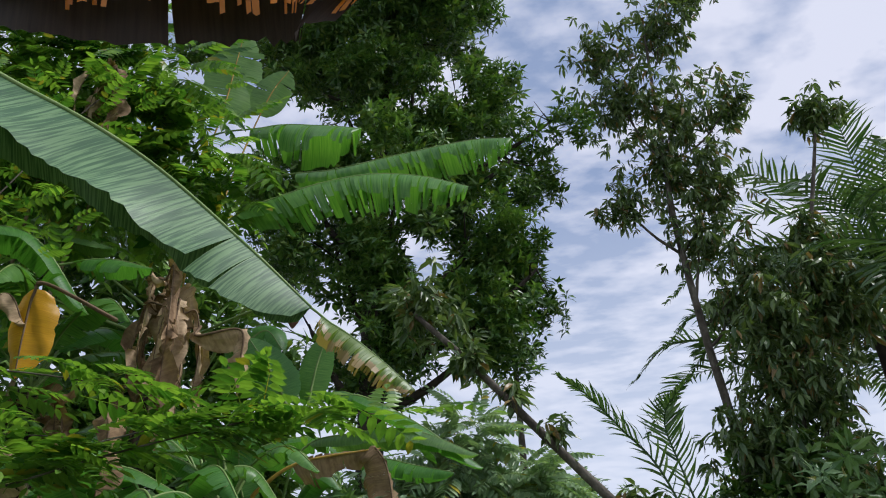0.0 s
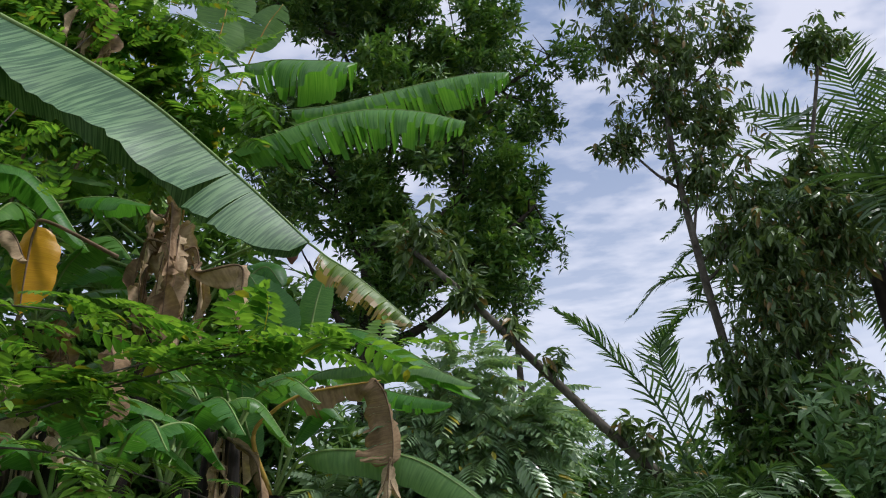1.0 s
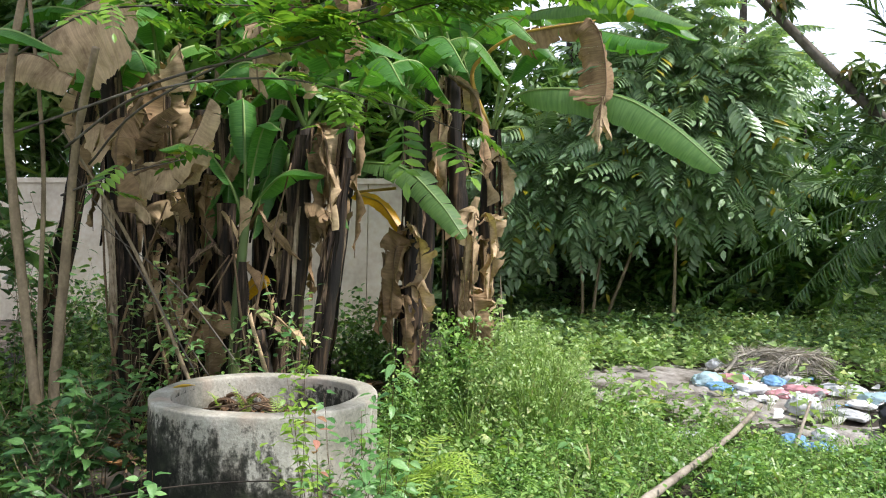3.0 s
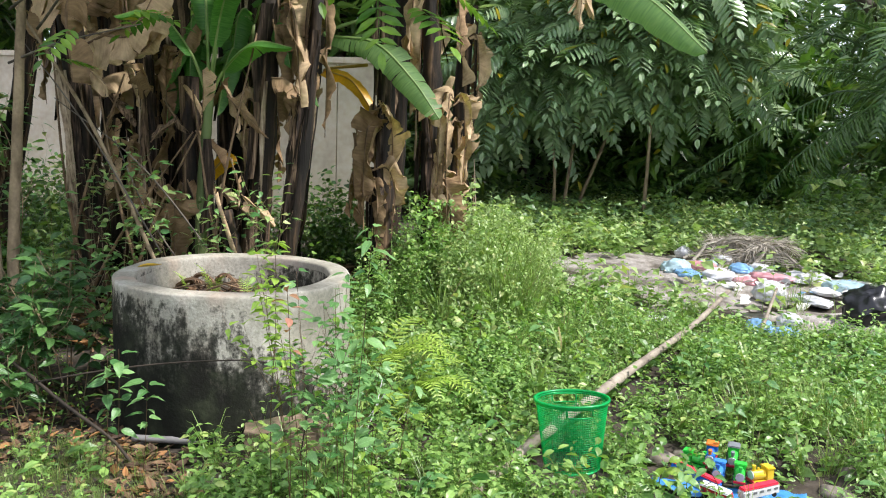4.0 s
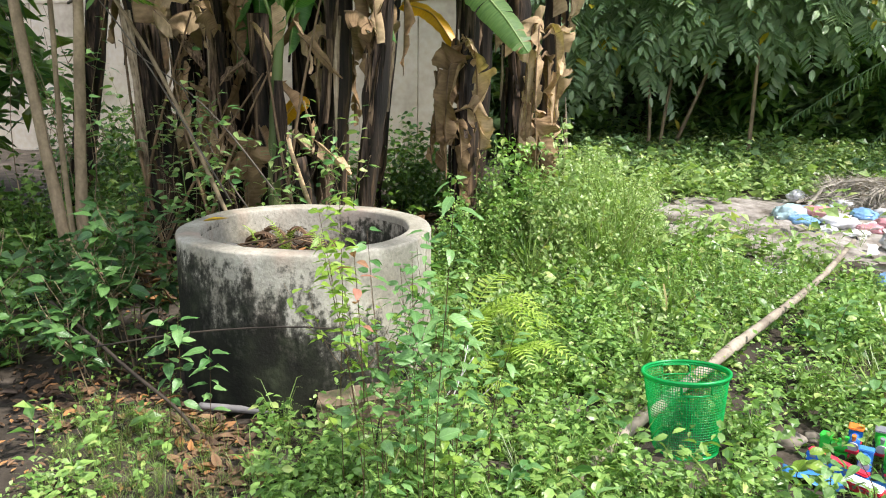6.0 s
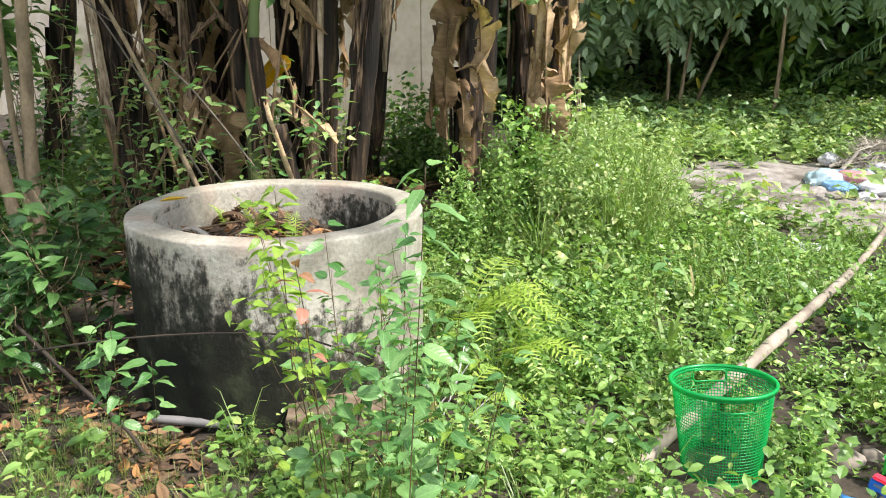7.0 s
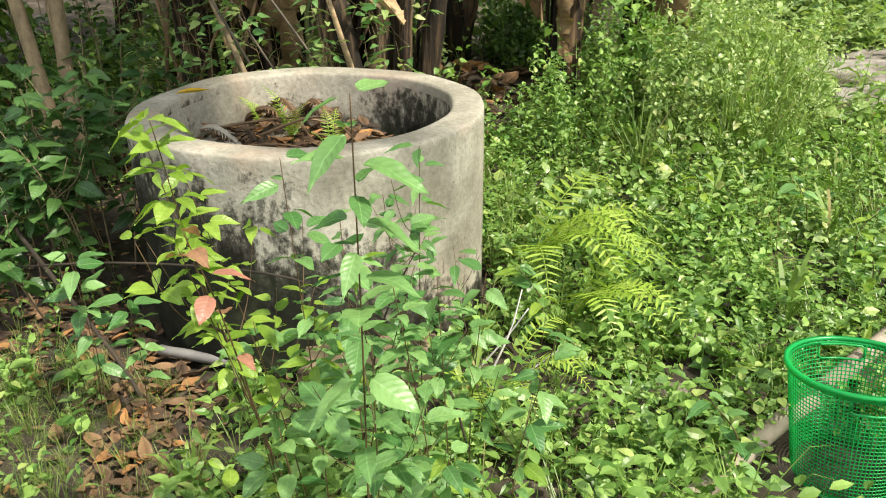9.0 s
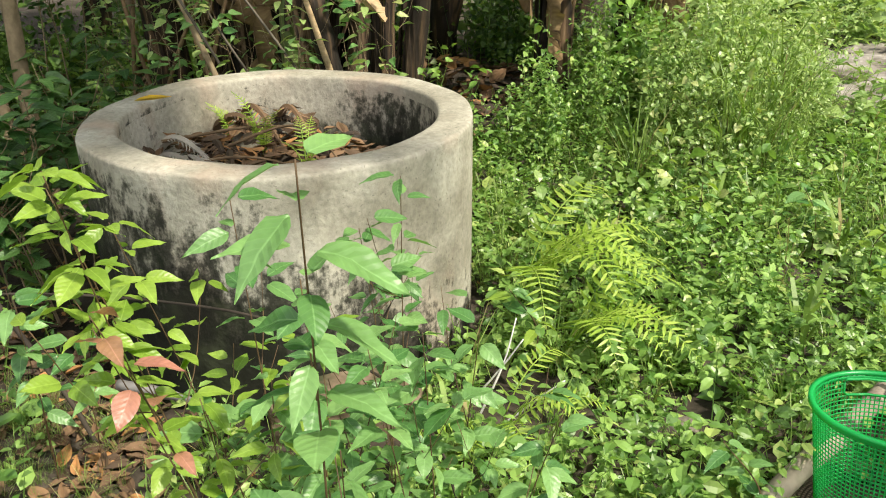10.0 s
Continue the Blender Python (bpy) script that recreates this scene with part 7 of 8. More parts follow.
for k, (x, y, h, n, mt) in enumerate(((-1.05, 2.52, 0.92, 18, ["hero"]), (-1.15, 2.66, 0.85, 18, ["hero"]), (-1.24, 2.46, 0.82, 12, ["lime", "hero"]), (-1.0, 2.72, 0.72, 16, ["hero"]), (-0.92, 2.52, 0.62, 14, ["hero", "lime"]), (-1.12, 2.36, 0.66, 14, ["hero"]), (-1.2, 2.55, 0.95, 18, ["hero"]), (-1.08, 2.62, 0.8, 18, ["hero"]), (-1.2, 2.8, 0.7, 16, ["hero"]), (-1.02, 2.42, 0.8, 16, ["hero"]), (-0.98, 2.6, 0.9, 18, ["hero"]), (-0.88, 2.75, 0.75, 16, ["hero"]), (-1.05, 2.9, 0.7, 16, ["hero"]))):
    g = np.random.default_rng(720 + k)
    h = h * 0.98 if k % 3 else h * 1.12
    tall_weed([(x, y, 0.0), (x + g.uniform(-0.03, 0.03), y + g.uniform(-0.03, 0.03), h * 0.5), (x + g.uniform(-0.08, 0.08), y + g.uniform(-0.08, 0.05), h)], n + 16, 0.062, mt, 730 + k, G1, first=0.42, side=3)
for k, (x, y, h) in enumerate(((-1.30, 2.32, 1.16), (-1.36, 2.44, 1.06), (-1.22, 2.28, 1.02))):
    tall_weed([(x + 0.06, y + 0.2, 0.0), (x + 0.04, y + 0.12, h * 0.5), (x, y, h)], 38, 0.048, ["lime"], 745 + k, "tall weed with lime-green young leaves", first=0.74, side=2)
# reddened leaves on the lime weed
red = tall_weed([(-1.20, 2.40, 0.55), (-1.17, 2.30, 0.9), (-1.15, 2.23, 1.08)], 7, 0.05, ["pink"], 741, "reddening shoot with dull pink leaves", first=0.3)
# low shrub at the shaded side of the well
for k, (x, y, h) in enumerate(((-2.20, 2.78, 0.62), (-2.30, 2.84, 0.55), (-2.12, 2.86, 0.46))):
    tall_weed([(x, y, 0), (x + 0.02, y, h * 0.5), (x + 0.05, y - 0.03, h)], 13, 0.085, ["hero"], 750 + k, "low shrub with drooping broad leaves beside the well", first=0.35)
# shaded broad-leaved shrubs further round the well, on arching stems; leaf colour carries the shade
LEFT = np.random.default_rng(67)
for k in range(29):
    x, y = (LEFT.uniform(-4.1, -2.95), LEFT.uniform(3.15, 4.7)) if k < 17 else (LEFT.uniform(-3.7, -2.85), LEFT.uniform(3.1, 3.8))
    h, lean_x, lean_y = LEFT.uniform(0.35, 0.85), LEFT.uniform(-0.25, 0.3), LEFT.uniform(-0.3, 0.05)
    z = float(height(x, y))
    tall_weed([(x, y, z), (x + lean_x * 0.4, y + lean_y * 0.4, z + h * 0.6), (x + lean_x, y + lean_y, z + h)], 30, 0.105, ["painted_shade_leaf"], 1200 + k, "leafy shaded shrub on arching stems beside the well", "twig", first=0.3, r=0.004, side=5, group="shaded shrubs")
# scattered single herbs that stand above the carpet
HERB_SPOTS = np.random.default_rng(61)
for k in range(34):
    x, y = HERB_SPOTS.uniform(-1.3, 1.5), HERB_SPOTS.uniform(2.2, 5.2)
    if not bool(keep_clear(np.array([x]), np.array([y]))[0]) or math.hypot(x + 0.25, y - 3.6) < 0.32:
        continue
    h = HERB_SPOTS.uniform(0.18, 0.34)
    z = float(height(x, y))
    tall_weed([(x, y, z), (x + HERB_SPOTS.uniform(-0.05, 0.05), y, z + h * 0.6), (x + HERB_SPOTS.uniform(-0.08, 0.08), y, z + h)], 9, 0.085, ["hero", "lime"] if k % 3 == 0 else ["hero"], 760 + k, "single broad-leaved herb standing in the carpet of weeds", first=0.2, r=0.003, group="single herbs")


def fern_frond(points, leaflet, parent, seed, pairs=22):
    """An arching frond with close-set narrow leaflets square to a thin stalk."""
    g = np.random.default_rng(seed)
    p = curve(points, pairs)
    tan = unit(np.gradient(p, axis=0))
    side = unit(np.cross(tan, np.array([[0, 0, 1.0]])))
    up = np.cross(side, tan)
    s = np.linspace(0, 1, pairs)
    keep = s > 0.2
    v, q, t = tube(p, np.linspace(0.0028, 0.001, pairs), 5)
    buf = Buf().add(v, q, t)
    L = leaf_shape(0.17, 0.02, 0.12, True)
    for sg in (-1, 1):
        n = int(keep.sum())
        f = sg * side[keep] + tan[keep] * (0.18 + 0.35 * s[keep, None]) + up[keep] * 0.08 + 0.05 * g.normal(size=(n, 3))
        size = leaflet * np.clip(np.sin(math.pi * (0.22 + 0.78 * s[keep])) ** 0.7, 0.12, 1) * g.uniform(0.9, 1.08, n)
        m, pl = frames_from(p[keep], f, up[keep], size, g.normal(0, 0.12, n))
        vv, tt = scatter(L, m, pl)
        buf.add(vv, t=tt)
    return child("frond", buf.mesh("frond", MAT["fern"], True, origin=parent.location), parent)


def make_fern(x, y, z, count, length, seed, label, lo=-0.6, hi=1.8, leaflet=0.075):
    f = thing("fern", (x, y, z), label, "fern", "ferns")
    g = np.random.default_rng(seed)
    for k in range(count):
        a = lo + (hi - lo) * k / max(1, count - 1) + g.uniform(-0.15, 0.15)
        d = np.array([math.cos(a), math.sin(a), 0])
        ln = length * g.uniform(0.8, 1.1)
        c = np.array([x, y, z])
        h = g.uniform(0.5, 0.8)
        fern_frond([c, c + d * ln * 0.3 + np.array([0, 0, h * ln * 0.75]), c + d * ln * 0.7 + np.array([0, 0, h * ln]), c + d * ln * 1.05 + np.array([0, 0, h * ln * 0.65])], leaflet * g.uniform(0.85, 1.1), f, seed + k)


make_fern(-1.40, 4.08, 0.10, 9, 0.54, 801, "yellow-green fern at the foot of the well", -0.9, 1.1, 0.095)
make_fern(-1.18, 3.95, 0.03, 6, 0.42, 806, "yellow-green fern at the foot of the well", -0.8, 1.0, 0.085)
make_fern(-1.2, 3.42, 0.02, 6, 0.30, 811, "small yellow-green fern in the weeds", -2.2, 1.2, 0.055)


def upright_fern(x, y, z, count, length, seed):
    """Young fronds that stand up from one root and only nod at their tips."""
    f = thing("fern", (x, y, z), "small upright fern growing inside the well", "fern", "ferns")
    g = np.random.default_rng(seed)
    c = np.array([x, y, z])
    for k in range(count):
        a, ln = g.uniform(0, 6.28), length * g.uniform(0.75, 1.15)
        d = np.array([math.cos(a), math.sin(a), 0]) * ln
        fern_frond([c, c + d * 0.10 + np.array([0, 0, ln * 0.5]), c + d * 0.28 + np.array([0, 0, ln * 0.85]), c + d * 0.5 + np.array([0, 0, ln])], 0.036, f, seed + k, 18)


upright_fern(-2.36, 3.95, 0.52, 5, 0.22, 821)
upright_fern(-2.12, 3.88, 0.50, 4, 0.19, 831)
upright_fern(-2.55, 4.0, 0.53, 3, 0.18, 841)


def litter(name, label, count, place, seed, size=(0.06, 0.14), mat="litter"):
    g = np.random.default_rng(seed)
    x, y, z = place(g, count)
    f = np.stack([g.normal(size=len(x)), g.normal(size=len(x)), g.normal(0, 0.18, len(x))], -1)
    u = np.stack([g.normal(0, 0.2, len(x)), g.normal(0, 0.2, len(x)), np.ones(len(x))], -1)
    m, p = frames_from(np.stack([x, y, z], -1), f, u, g.uniform(*size, len(x)))
    v, t = scatter(broad_leaf(0.5, 0.16, -0.2), m, p)
    return tagged(new(name, mesh_from(name, v, t, MAT[mat], False)), label, "leaf litter", kind="stuff")


def beside_well(g, n):
    far = g.random(n) < 0.6
    u = g.random(n)
    x = np.where(far, g.normal(-2.85, 0.35, n), -2.3 + 0.42 * u + g.normal(0, 0.10, n))
    y = np.where(far, g.normal(3.12, 0.16, n), 3.08 - 0.55 * u + g.normal(0, 0.07, n))
    k = np.hypot(x - WELL[0], y - WELL[1]) > WR + 0.03
    x, y = x[k], y[k]
    return x, y, height(x, y) + 0.012


def left_yard(g, n):
    x, y = g.uniform(-5.0, -1.5, n), g.uniform(1.9, 5.0, n)
    k = np.hypot(x - WELL[0], y - WELL[1]) > WR + 0.03
    x, y = x[k], y[k]
    return x, y, height(x, y) + 0.012


def under_bananas(g, n):
    x, y = g.uniform(-6, -2.2, n), g.uniform(4.3, 7.5, n)
    k = np.hypot(x - WELL[0], y - WELL[1]) > WR + 0.03
    x, y = x[k], y[k]
    return x, y, height(x, y) + 0.015


def in_well(g, n):
    a, r = g.uniform(0, 6.28, n), 0.47 * np.sqrt(g.random(n))
    x, y = WELL[0] + r * np.cos(a), WELL[1] + r * np.sin(a)
    return x, y, 0.52 + 0.05 * g.random(n) - 0.12 * (x - WELL[0])


litter("leaf_litter", "brown and orange fallen leaves on bare soil beside the well", 520, beside_well, 841, (0.035, 0.085))
litter("soil_litter", "crumbled dark leaf mould on the bare soil", 4200, left_yard, 844, (0.012, 0.042))
litter("banana_litter", "brown leaf litter under the banana stems", 1100, under_bananas, 842, (0.08, 0.2))
litter("well_litter", "dead brown leaves lying inside the well", 520, in_well, 843, (0.04, 0.11))


def rod(name, points, r0, r1, mat, label, category, seed=0, group=""):
    t = thing(name, points[0], label, category, group)
    p = curve(points, 16)
    v, q, tt = tube(p, np.linspace(r0, r1, 16), 8, 0.06, seed)
    child("shaft", Buf().add(v, q, tt).mesh("shaft", MAT[mat], True, origin=points[0]), t)


rod("grey_pipe", [(-2.37, 3.15, 0.032), (-2.02, 3.215, 0.032)], 0.018, 0.018, "pipe", "short length of grey plastic pipe at the well's foot", "pipe")
rod("fallen_branch", [(-3.3, 3.26, 0.40), (-2.95, 3.14, 0.30), (-2.66, 3.06, 0.19), (-2.36, 2.97, 0.10), (-2.22, 2.93, 0.005)], 0.010, 0.007, "bark_dark", "dark thin fallen branch on the litter", "branch", 1)
rod("bare_vine", [(-2.85, 3.02, 0.30), (-2.33, 3.0, 0.44), (-1.83, 3.0, 0.53), (-1.53, 3.0, 0.54), (-1.20, 3.0, 0.42), (-1.1, 3.05, 0.02)], 0.0042, 0.003, "bark_dark", "thin dark bare vine stretched before the well", "vine", 2)
rod("bare_twig", [(-1.42, 2.95, 0.0), (-1.36, 3.0, 0.45), (-1.25, 3.02, 0.72)], 0.004, 0.002, "bark_dark", "thin dry twig leaning on the well", "twig", 3)
for k, (a, b) in enumerate((((-1.36, 3.55, 0.0), (-1.20, 3.62, 0.26)), ((-1.30, 3.52, 0.0), (-1.24, 3.66, 0.30)), ((-1.22, 3.5, 0.02), (-1.05, 3.56, 0.2)))):
    rod("pale_twig", [a, tuple((a[i] + b[i]) / 2 + 0.015 for i in range(3)), b], 0.004, 0.002, "paper", "pale dry twig by the fern", "twig", 4 + k, "pale twigs")
rod("grey_stick", [(1.02, 6.1, 0.12), (1.18, 6.7, 0.2), (1.36, 7.4, 0.26)], 0.016, 0.012, "wood", "grey stick leaning in the rubbish", "stick", 8)
for k, (a, b, c) in enumerate((((-2.5, 3.55, 0.60), (-2.2, 3.7, 0.64), (-1.85, 3.75, 0.58)), ((-2.45, 3.8, 0.60), (-2.2, 3.95, 0.68), (-1.95, 3.9, 0.56)), ((-2.55, 3.65, 0.66), (-2.35, 3.95, 0.66), (-2.2, 4.15, 0.58)))):
    rod("dry_rib", [a, b, c], 0.006, 0.003, "rib_dry", "dry leaf rib lying inside the well", "dry leaf", 20 + k, "ribs in the well")


def stone(x, y, size, seed):
    """A worn stone half sunk in the soil."""
    t = thing("stone", (x, y, float(height(x, y))), "grey-brown worn stone half sunk among weeds", "stone", "stones")
    bm = bmesh.new()
    bmesh.ops.create_icosphere(bm, subdivisions=3, radius=0.5)
    off = Vector((seed * 1.3, seed * 2.1, seed))
    for v in bm.verts:
        v.co *= 1 + 0.30 * noise.noise(v.co * 2.2 + off) + 0.08 * noise.noise(v.co * 7 + off)
        v.co = Vector((v.co.x * size, v.co.y * size * 0.75, v.co.z * size * 0.45))
    part("rock", bm, MAT["rock"], t, smooth=True)
    t.rotation_euler = (0, 0, seed * 0.8)


for k, (x, y, r) in enumerate(((0.20, 3.80, 0.15), (0.30, 3.86, 0.10), (0.98, 3.62, 0.17), (1.08, 3.85, 0.13), (0.86, 4.05, 0.12), (-0.74, 3.78, 0.10), (1.2, 3.5, 0.14), (-0.42, 3.02, 0.09))):
    stone(x, y, r, k + 1)


def dry_fronds():
    """Withered brown fronds heaped against the wall of the ring."""
    g = np.random.default_rng(93)
    for k in range(12):
        a = g.uniform(2.2, 4.2)
        r = g.uniform(0.22, 0.46)
        c = np.array([WELL[0] + r * math.cos(a), WELL[1] + 0.05 + r * math.sin(a), 0.55])
        t = thing("withered_frond", tuple(c), "withered brown frond curled inside the well", "dry leaf", "fronds in the well")
        b, ln = g.uniform(-0.9, 0.9), g.uniform(0.16, 0.32)
        d = np.array([math.cos(b), math.sin(b), 0]) * ln
        palm_frond([c - d * 0.6, c + np.array([0, 0, g.uniform(0.06, 0.13)]), c + d * 0.7 + np.array([0, 0, 0.02])], 0.06, "litter" if k % 3 else "straw", t, 940 + k, 22, 0.1, "frond", 0.0, 0.10)


dry_fronds()


def rim_leaf():
    t = thing("yellow_leaf", (-2.69, 3.69, 0.778), "fallen yellow leaf lying on the well's rim", "leaf")
    v, f = leaf_shape(0.36, 0.10, -0.1, True)
    ob = child("blade", mesh_from("blade", v * 0.13, f, MAT["yellow_leaf"]), t)
    ob.matrix_basis = pose(0.02, -0.02, 0.004, 0, 0, -60)


rim_leaf()

# leafy twigs before the pale wall
for k in range(9):
    x, y = HERB_SPOTS.uniform(-5.9, -4.5), HERB_SPOTS.uniform(5.0, 6.2)
    h, z = HERB_SPOTS.uniform(1.3, 2.3), float(height(x, y))
    tall_weed([(x, y, z), (x + HERB_SPOTS.uniform(-0.15, 0.15), y, z + h * 0.5), (x + HERB_SPOTS.uniform(-0.35, 0.35), y - 0.1, z + h)], 34, 0.085, ["painted_shade_leaf", "hero"], 1400 + k, "thin leafy sapling before the pale wall", "twig", first=0.3, r=0.005, side=6, group="saplings")
# saplings and sprigs before the banana stems
for k in range(22):
    x, y = HERB_SPOTS.uniform(-4.2, -2.2), HERB_SPOTS.uniform(4.6, 5.1)
    h = HERB_SPOTS.uniform(0.7, 1.6)
    z = float(height(x, y))
    tall_weed([(x, y, z), (x + HERB_SPOTS.uniform(-0.1, 0.1), y, z + h * 0.5), (x + HERB_SPOTS.uniform(-0.25, 0.25), y - 0.1, z + h)], 26, 0.075, ["hero", "weed_pale"], 860 + k, "thin sapling before the banana stems", "twig", first=0.35, side=4, group="saplings")
for k, pts in enumerate(([(-3.08, 4.55, 0.7), (-3.57, 4.45, 1.55), (-4.09, 4.4, 2.2)], [(-2.7, 4.8, 0.5), (-3.3, 4.7, 1.25), (-3.9, 4.6, 1.7)], [(-2.9, 4.7, 0.45), (-3.25, 4.7, 0.9), (-3.45, 4.6, 1.45)])):
    rod("bare_cane", pts, 0.007, 0.003, "bark", "thin bare cane leaning among the banana stems", "cane", 50 + k, "canes")

# ---- rubbish ----


def crumpled(name, place, size, mat, seed, label, category="plastic bag", group="rubbish", sharp=1.0):
    t = thing(name, place, label, category, group)
    bm = bmesh.new()
    bmesh.ops.create_icosphere(bm, subdivisions=4, radius=0.5)
    off = Vector((seed * 1.7, seed * 0.9, seed * 2.3))
    for v in bm.verts:
        d = noise.fractal(v.co * 2.6 + off, 0.8, 2.2, 4) * 0.22 + abs(noise.noise(v.co * 6 + off)) * 0.16 * sharp
        v.co *= 1 + d
        v.co += noise.noise_vector(v.co * 5 + off) * 0.05
        v.co.z = max(v.co.z, -0.28 + 0.06 * noise.noise(v.co * 4))
        v.co = Vector((v.co.x * size[0], v.co.y * size[1], (v.co.z + 0.26) * size[2]))
    part("film", bm, MAT[mat], t, smooth=True)
    t.rotation_euler = (0, 0, seed * 1.3)
    t.scale = (0.98, 0.98, 0.85)


def gz(x, y):
    return float(height(x, y))


BAGS = [((0.76, 10.2), (0.26, 0.24, 0.24), "bag_white"), ((0.90, 9.3), (0.42, 0.3, 0.22), "bag_red"), ((0.60, 9.05), (0.45, 0.35, 0.28), "bag_aqua"), ((0.72, 8.85), (0.42, 0.3, 0.16), "bag_blue"),
        ((1.04, 8.9), (0.46, 0.36, 0.22), "bag_white"), ((1.34, 9.38), (0.5, 0.3, 0.16), "bag_blue"), ((1.62, 8.94), (0.6, 0.3, 0.16), "bag_red"), ((1.44, 8.1), (0.42, 0.36, 0.32), "bag_white"),
        ((1.86, 9.0), (0.34, 0.3, 0.2), "bag_white"), ((0.27, 7.0), (0.42, 0.26, 0.07), "bag_white"), ((1.16, 6.85), (0.34, 0.28, 0.2), "bag_blue"), ((1.36, 6.8), (0.24, 0.2, 0.12), "bag_blue"), ((1.44, 7.1), (0.3, 0.24, 0.2), "bag_white"),
        ((2.26, 8.5), (0.6, 0.4, 0.24), "bag_aqua"), ((2.16, 7.4), (0.62, 0.5, 0.62), "bag_black"), ((1.84, 8.0), (0.5, 0.3, 0.12), "bag_white"), ((1.22, 9.9), (0.34, 0.3, 0.18), "bag_white"), ((2.2, 9.4), (0.5, 0.3, 0.14), "bag_white"),
        ((2.6, 9.1), (0.4, 0.3, 0.16), "paper"), ((1.15, 8.55), (0.36, 0.24, 0.10), "paper"), ((2.0, 8.35), (0.36, 0.26, 0.12), "paper"), ((1.55, 9.5), (0.3, 0.24, 0.16), "bag_white"),
        ((0.9, 8.6), (0.3, 0.2, 0.1), "bag_white"), ((1.3, 8.75), (0.3, 0.22, 0.14), "bag_red"), ((2.5, 8.8), (0.34, 0.26, 0.14), "bag_white"), ((1.0, 9.6), (0.3, 0.2, 0.14), "bag_aqua")]
WORDS = {"bag_white": "white", "bag_red": "red", "bag_blue": "blue", "bag_aqua": "pale aqua", "bag_black": "shiny black", "paper": "dirty pale"}
for k, ((x, y), sz, mt) in enumerate(BAGS):
    x, y = -0.2 + 0.95 * (x + 0.2), 0.95 * y
    h = gz(x, y) + 0.04 * max(0.0, 1 - (((x - 0.95) / 1.95) ** 2 + ((y - 8.6) / 1.5) ** 2)) ** 0.5
    sz = tuple(0.8 * c for c in sz)
    crumpled("plastic_bag" if mt != "paper" else "paper_scrap", (x, y, h), sz, mt, k + 1, "crumpled %s %s on the rubbish heap" % (WORDS[mt], "plastic bag" if mt != "paper" else "paper scrap"), "plastic bag" if mt != "paper" else "paper")


def scraps():
    """Small torn bits strewn over the heap."""
    g = np.random.default_rng(872)
    for nm, mt, n in (("white_scraps", "bag_white", 26), ("paper_scraps", "paper", 60), ("blue_scraps", "bag_blue", 10)):
        x, y = g.normal(1.65, 0.5, n), g.normal(8.5, 0.55, n)
        f = g.normal(size=(n, 3)) * np.array([1, 1, 0.25])
        u = g.normal(size=(n, 3)) * 0.35 + np.array([0, 0, 1.0])
        m, p = frames_from(np.stack([x, y, height(x, y) + 0.07], -1), f, u, g.uniform(0.05, 0.16, n))
        v, t = scatter(leaf_shape(0.8, 0.15, 0.2, "mid"), m, p)
        tagged(new(nm, mesh_from(nm, v, t, MAT[mt], False)), "small torn scraps strewn over the rubbish heap", "rubbish", kind="stuff")


scraps()


def thatch():
    t = thing("dry_frond_heap", (1.42, 9.65, gz(1.42, 9.65)), "grey heap of dry palm fronds on the rubbish", "dry fronds")
    g = np.random.default_rng(871)
    c = np.array([1.42, 9.65, gz(1.42, 9.65)])
    for k in range(26):
        a = g.uniform(0, 6.28)
        d = np.array([math.cos(a) * 0.62, math.sin(a) * 0.45, 0])
        s = c - d * 0.9 + np.array([g.uniform(-0.3, 0.3), 0, 0.06])
        palm_frond([s, c + np.array([g.uniform(-0.3, 0.3), g.uniform(-0.2, 0.2), 0.30]), c + d * 0.9 + np.array([0, 0, 0.08])], 0.34, "straw", t, 880 + k, 46, 0.0, "dry_frond", 0.0, 0.022, 0.9)


thatch()


def plank(place, size, turn, label):
    t = thing("old_plank", place, label, "plank", "rubbish")
    bm = bmesh.new()
    bmesh.ops.create_cube(bm, size=1.0)
    bmesh.ops.transform(bm, matrix=Matrix.Diagonal((*size, 1)), verts=bm.verts)
    bmesh.ops.subdivide_edges(bm, edges=[e for e in bm.edges if e.calc_length() > size[0] * 0.9], cuts=8)
    bmesh.ops.bevel(bm, geom=bm.edges[:], offset=0.004, segments=1, affect="EDGES")
    for v in bm.verts:
        v.co.z += 0.02 * noise.noise(v.co * 2)
    part("board", bm, MAT["bark"], t)
    t.matrix_basis = pose(*place, *turn)


plank((2.5, 10.1, 0.20), (1.6, 0.16, 0.035), (4, 3, -46), "grey weathered plank lying on the rubbish")
plank((2.75, 9.3, 0.16), (0.9, 0.12, 0.03), (2, -2, -20), "grey weathered plank lying on the rubbish")

# ---- toys on a blue sheet ----


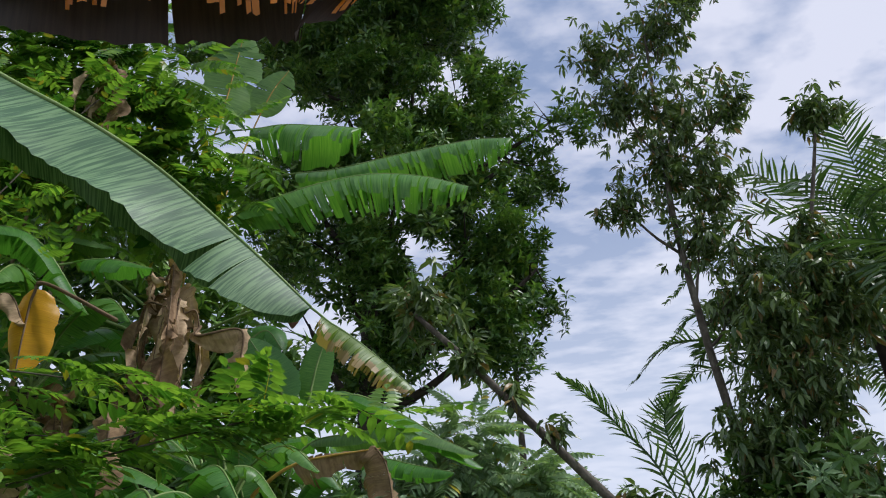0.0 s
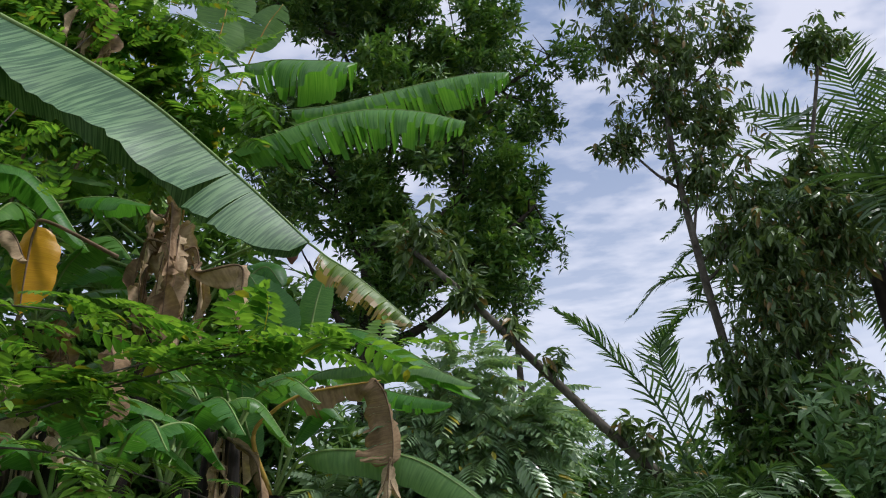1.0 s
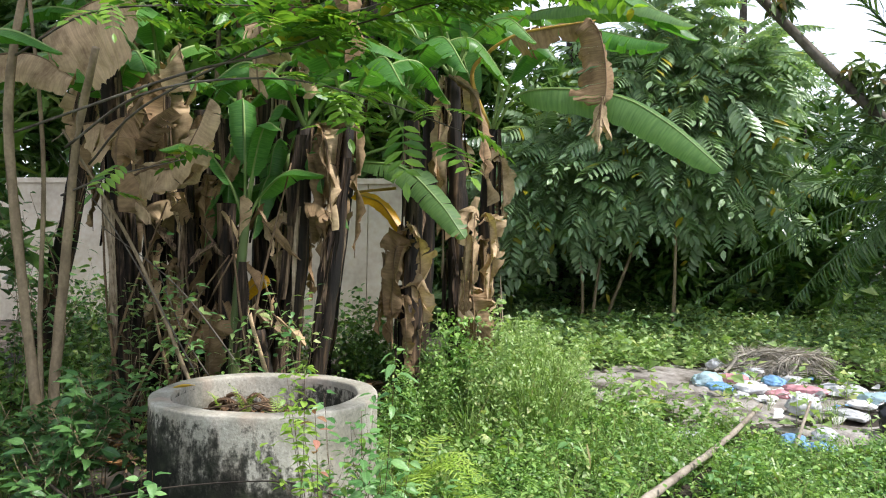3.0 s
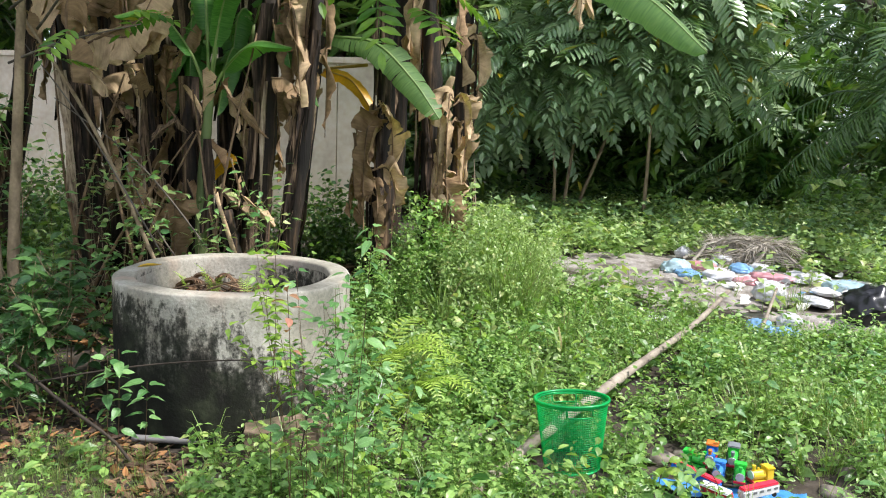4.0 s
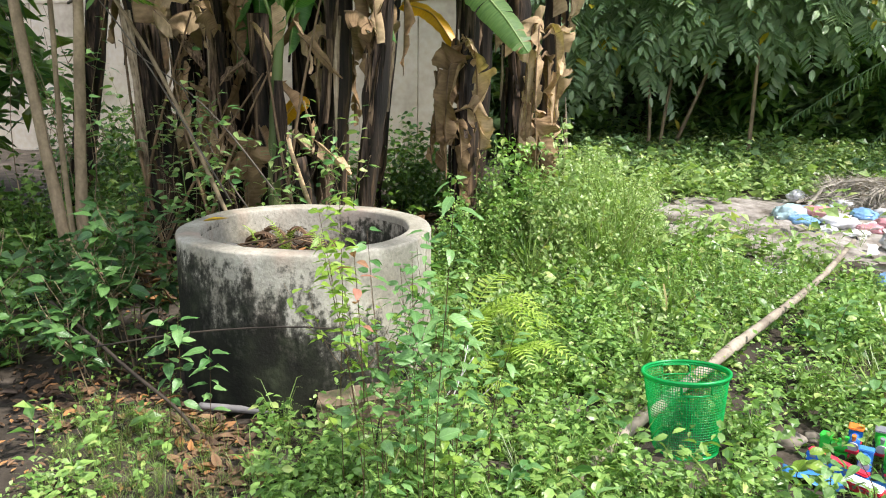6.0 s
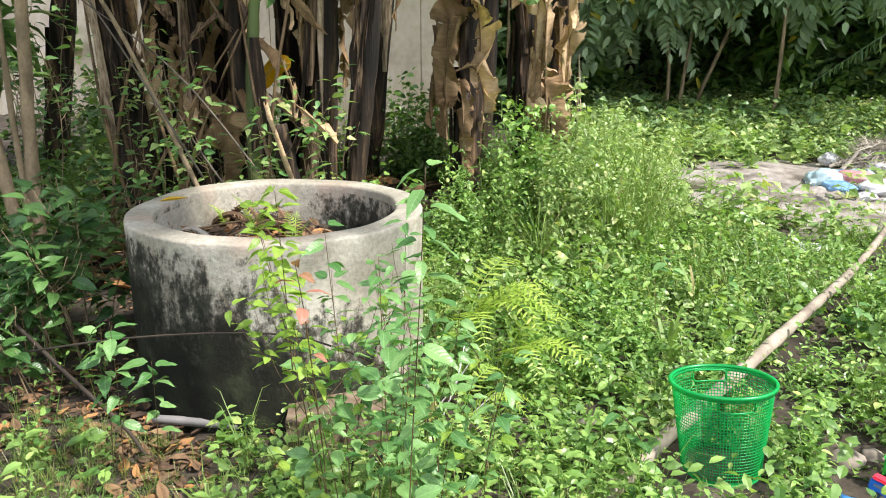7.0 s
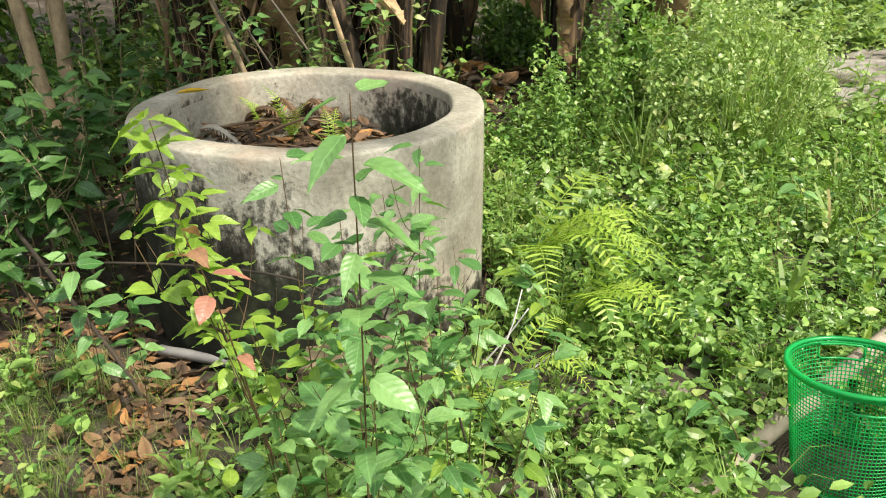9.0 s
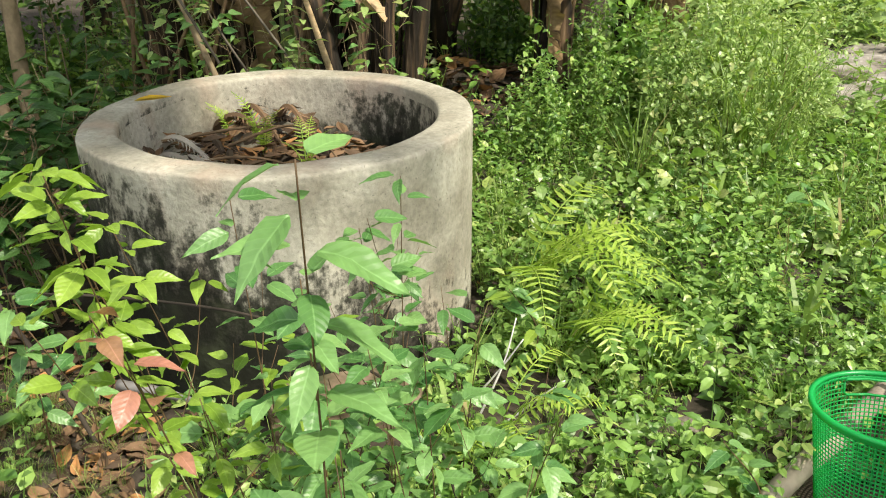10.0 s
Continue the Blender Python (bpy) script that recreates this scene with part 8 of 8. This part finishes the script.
def blue_sheet():
    t = thing("blue_sheet", (0.48, 3.42, 0.02), "crumpled blue plastic sheet under the toys", "plastic sheet")
    n, mm = 26, 12
    gx, gy = np.meshgrid(np.linspace(-0.35, 0.34, n), np.linspace(-0.02, 0.09, mm))
    gx = gx + 0.02 * np.sin(9 * gy)
    gy = gy + 0.02 * np.sin(8 * gx) + 0.10 * np.maximum(gx, 0)
    z = np.array([[0.026 * noise.noise(Vector((x * 14, y * 14, 1))) + 0.014 for x, y in zip(r, q)] for r, q in zip(gx, gy)])
    v = np.stack([gx, gy, z + height(gx + 0.48, gy + 3.42) - 0.005], -1).reshape(-1, 3)
    i, j = np.meshgrid(np.arange(mm - 1), np.arange(n - 1), indexing="ij")
    a = i * n + j
    ob = child("sheet", mesh_from("sheet", v, np.stack([a, a + 1, a + n + 1, a + n], -1).reshape(-1, 4), MAT["toy_sky"]), t)
    ob.modifiers.new("thick", "SOLIDIFY").thickness = 0.003


blue_sheet()


def box(size, off=(0, 0, 0), bevel=0.004):
    bm = bmesh.new()
    bmesh.ops.create_cube(bm, size=1.0)
    bmesh.ops.transform(bm, matrix=Matrix.Translation(off) @ Matrix.Diagonal((*size, 1)), verts=bm.verts)
    bmesh.ops.bevel(bm, geom=bm.edges[:], offset=bevel, segments=2, affect="EDGES")
    return bm


def drum(r, depth, m, seg=16, r2=None):
    bm = bmesh.new()
    bmesh.ops.create_cone(bm, cap_ends=True, segments=seg, radius1=r, radius2=r if r2 is None else r2, depth=depth)
    bmesh.ops.transform(bm, matrix=m, verts=bm.verts)
    return bm


def toy_engine(place, turn, main, trim, label, top=None):
    """A small plastic steam engine with its nose to -y."""
    t = thing("toy_engine", place, label, "toy train", "toys")
    part("chassis", box((0.062, 0.13, 0.018), (0, 0, 0.022)), MAT[trim], t)
    part("boiler", drum(0.026, 0.075, Matrix.Translation((0, -0.025, 0.058)) @ Matrix.Rotation(radians(90), 4, "X")), MAT[main], t, smooth=False)
    part("front_plate", drum(0.024, 0.006, Matrix.Translation((0, -0.066, 0.058)) @ Matrix.Rotation(radians(90), 4, "X")), MAT["toy_pale"], t, "plain pale grey front plate")
    part("cab", box((0.06, 0.045, 0.062), (0, 0.04, 0.062)), MAT[main], t)
    part("roof", box((0.068, 0.054, 0.01), (0, 0.04, 0.097)), MAT[top or main], t)
    part("chimney", drum(0.008, 0.03, Matrix.Translation((0, -0.05, 0.097)), 12, 0.011), MAT[top or trim], t)
    part("dome", drum(0.010, 0.016, Matrix.Translation((0, -0.02, 0.088)), 12, 0.006), MAT[trim], t)
    for x in (-0.032, 0.032):
        for y in (-0.045, 0.0, 0.045):
            part("wheel", drum(0.015, 0.008, Matrix.Translation((x, y, 0.015)) @ Matrix.Rotation(radians(90), 4, "Y"), 14), MAT["toy_black"], t)
    part("buffer_beam", box((0.064, 0.008, 0.014), (0, -0.07, 0.03), 0.002), MAT["toy_red"], t)
    t.matrix_basis = pose(*place, *turn) @ Matrix.Scale(0.85, 4)


def toy_coach(place, turn, body, roof, length, label):
    t = thing("toy_coach", place, label, "toy train", "toys")
    part("body", box((length, 0.05, 0.045), (0, 0, 0.036), 0.006), MAT[body], t)
    part("roof", box((length * 0.98, 0.046, 0.014), (0, 0, 0.064), 0.006), MAT[roof], t)
    for k in range(5):
        x = -length * 0.38 + k * length * 0.19
        part("window", box((length * 0.11, 0.054, 0.014), (x, 0, 0.044), 0.002), MAT["toy_grey"], t)
    for x in (-length * 0.35, length * 0.35):
        for y in (-0.022, 0.022):
            part("wheel", drum(0.012, 0.007, Matrix.Translation((x, y, 0.012)) @ Matrix.Rotation(radians(90), 4, "X"), 14), MAT["toy_black"], t)
    t.matrix_basis = pose(*place, *turn) @ Matrix.Scale(0.9, 4)


Z0 = 0.035
toy_engine((0.44, 3.53, Z0), (0, 0, -14), "toy_sky", "toy_blue", "sky-blue plastic toy engine on the sheet")
toy_engine((0.535, 3.53, Z0), (0, 0, -8), "toy_green", "toy_green", "green plastic toy engine on the sheet")
toy_engine((0.63, 3.55, Z0), (0, 0, -60), "toy_yellow", "toy_yellow", "yellow plastic toy engine on the sheet")
toy_engine((0.42, 3.66, Z0 + 0.035), (14, 0, -14), "toy_blue", "toy_red", "dark-blue toy engine with an orange roof", "toy_orange")
toy_engine((0.52, 3.67, Z0 + 0.035), (14, 0, -10), "toy_green", "toy_black", "green toy engine with a grey roof", "toy_grey")
toy_engine((0.345, 3.64, Z0), (0, 0, 70), "toy_green", "toy_green", "bright green toy engine turned sideways")
toy_coach((0.33, 3.47, Z0), (0, 8, -28), "toy_blue", "toy_red", 0.26, "long blue toy coach with a red roof")
toy_coach((0.60, 3.40, Z0), (0, -4, 32), "toy_white", "toy_red", 0.22, "white toy coach with a red roof")
toy_coach((0.42, 3.36, Z0 - 0.01), (20, 0, -35), "toy_red", "toy_white", 0.16, "red toy coach lying on the sheet")
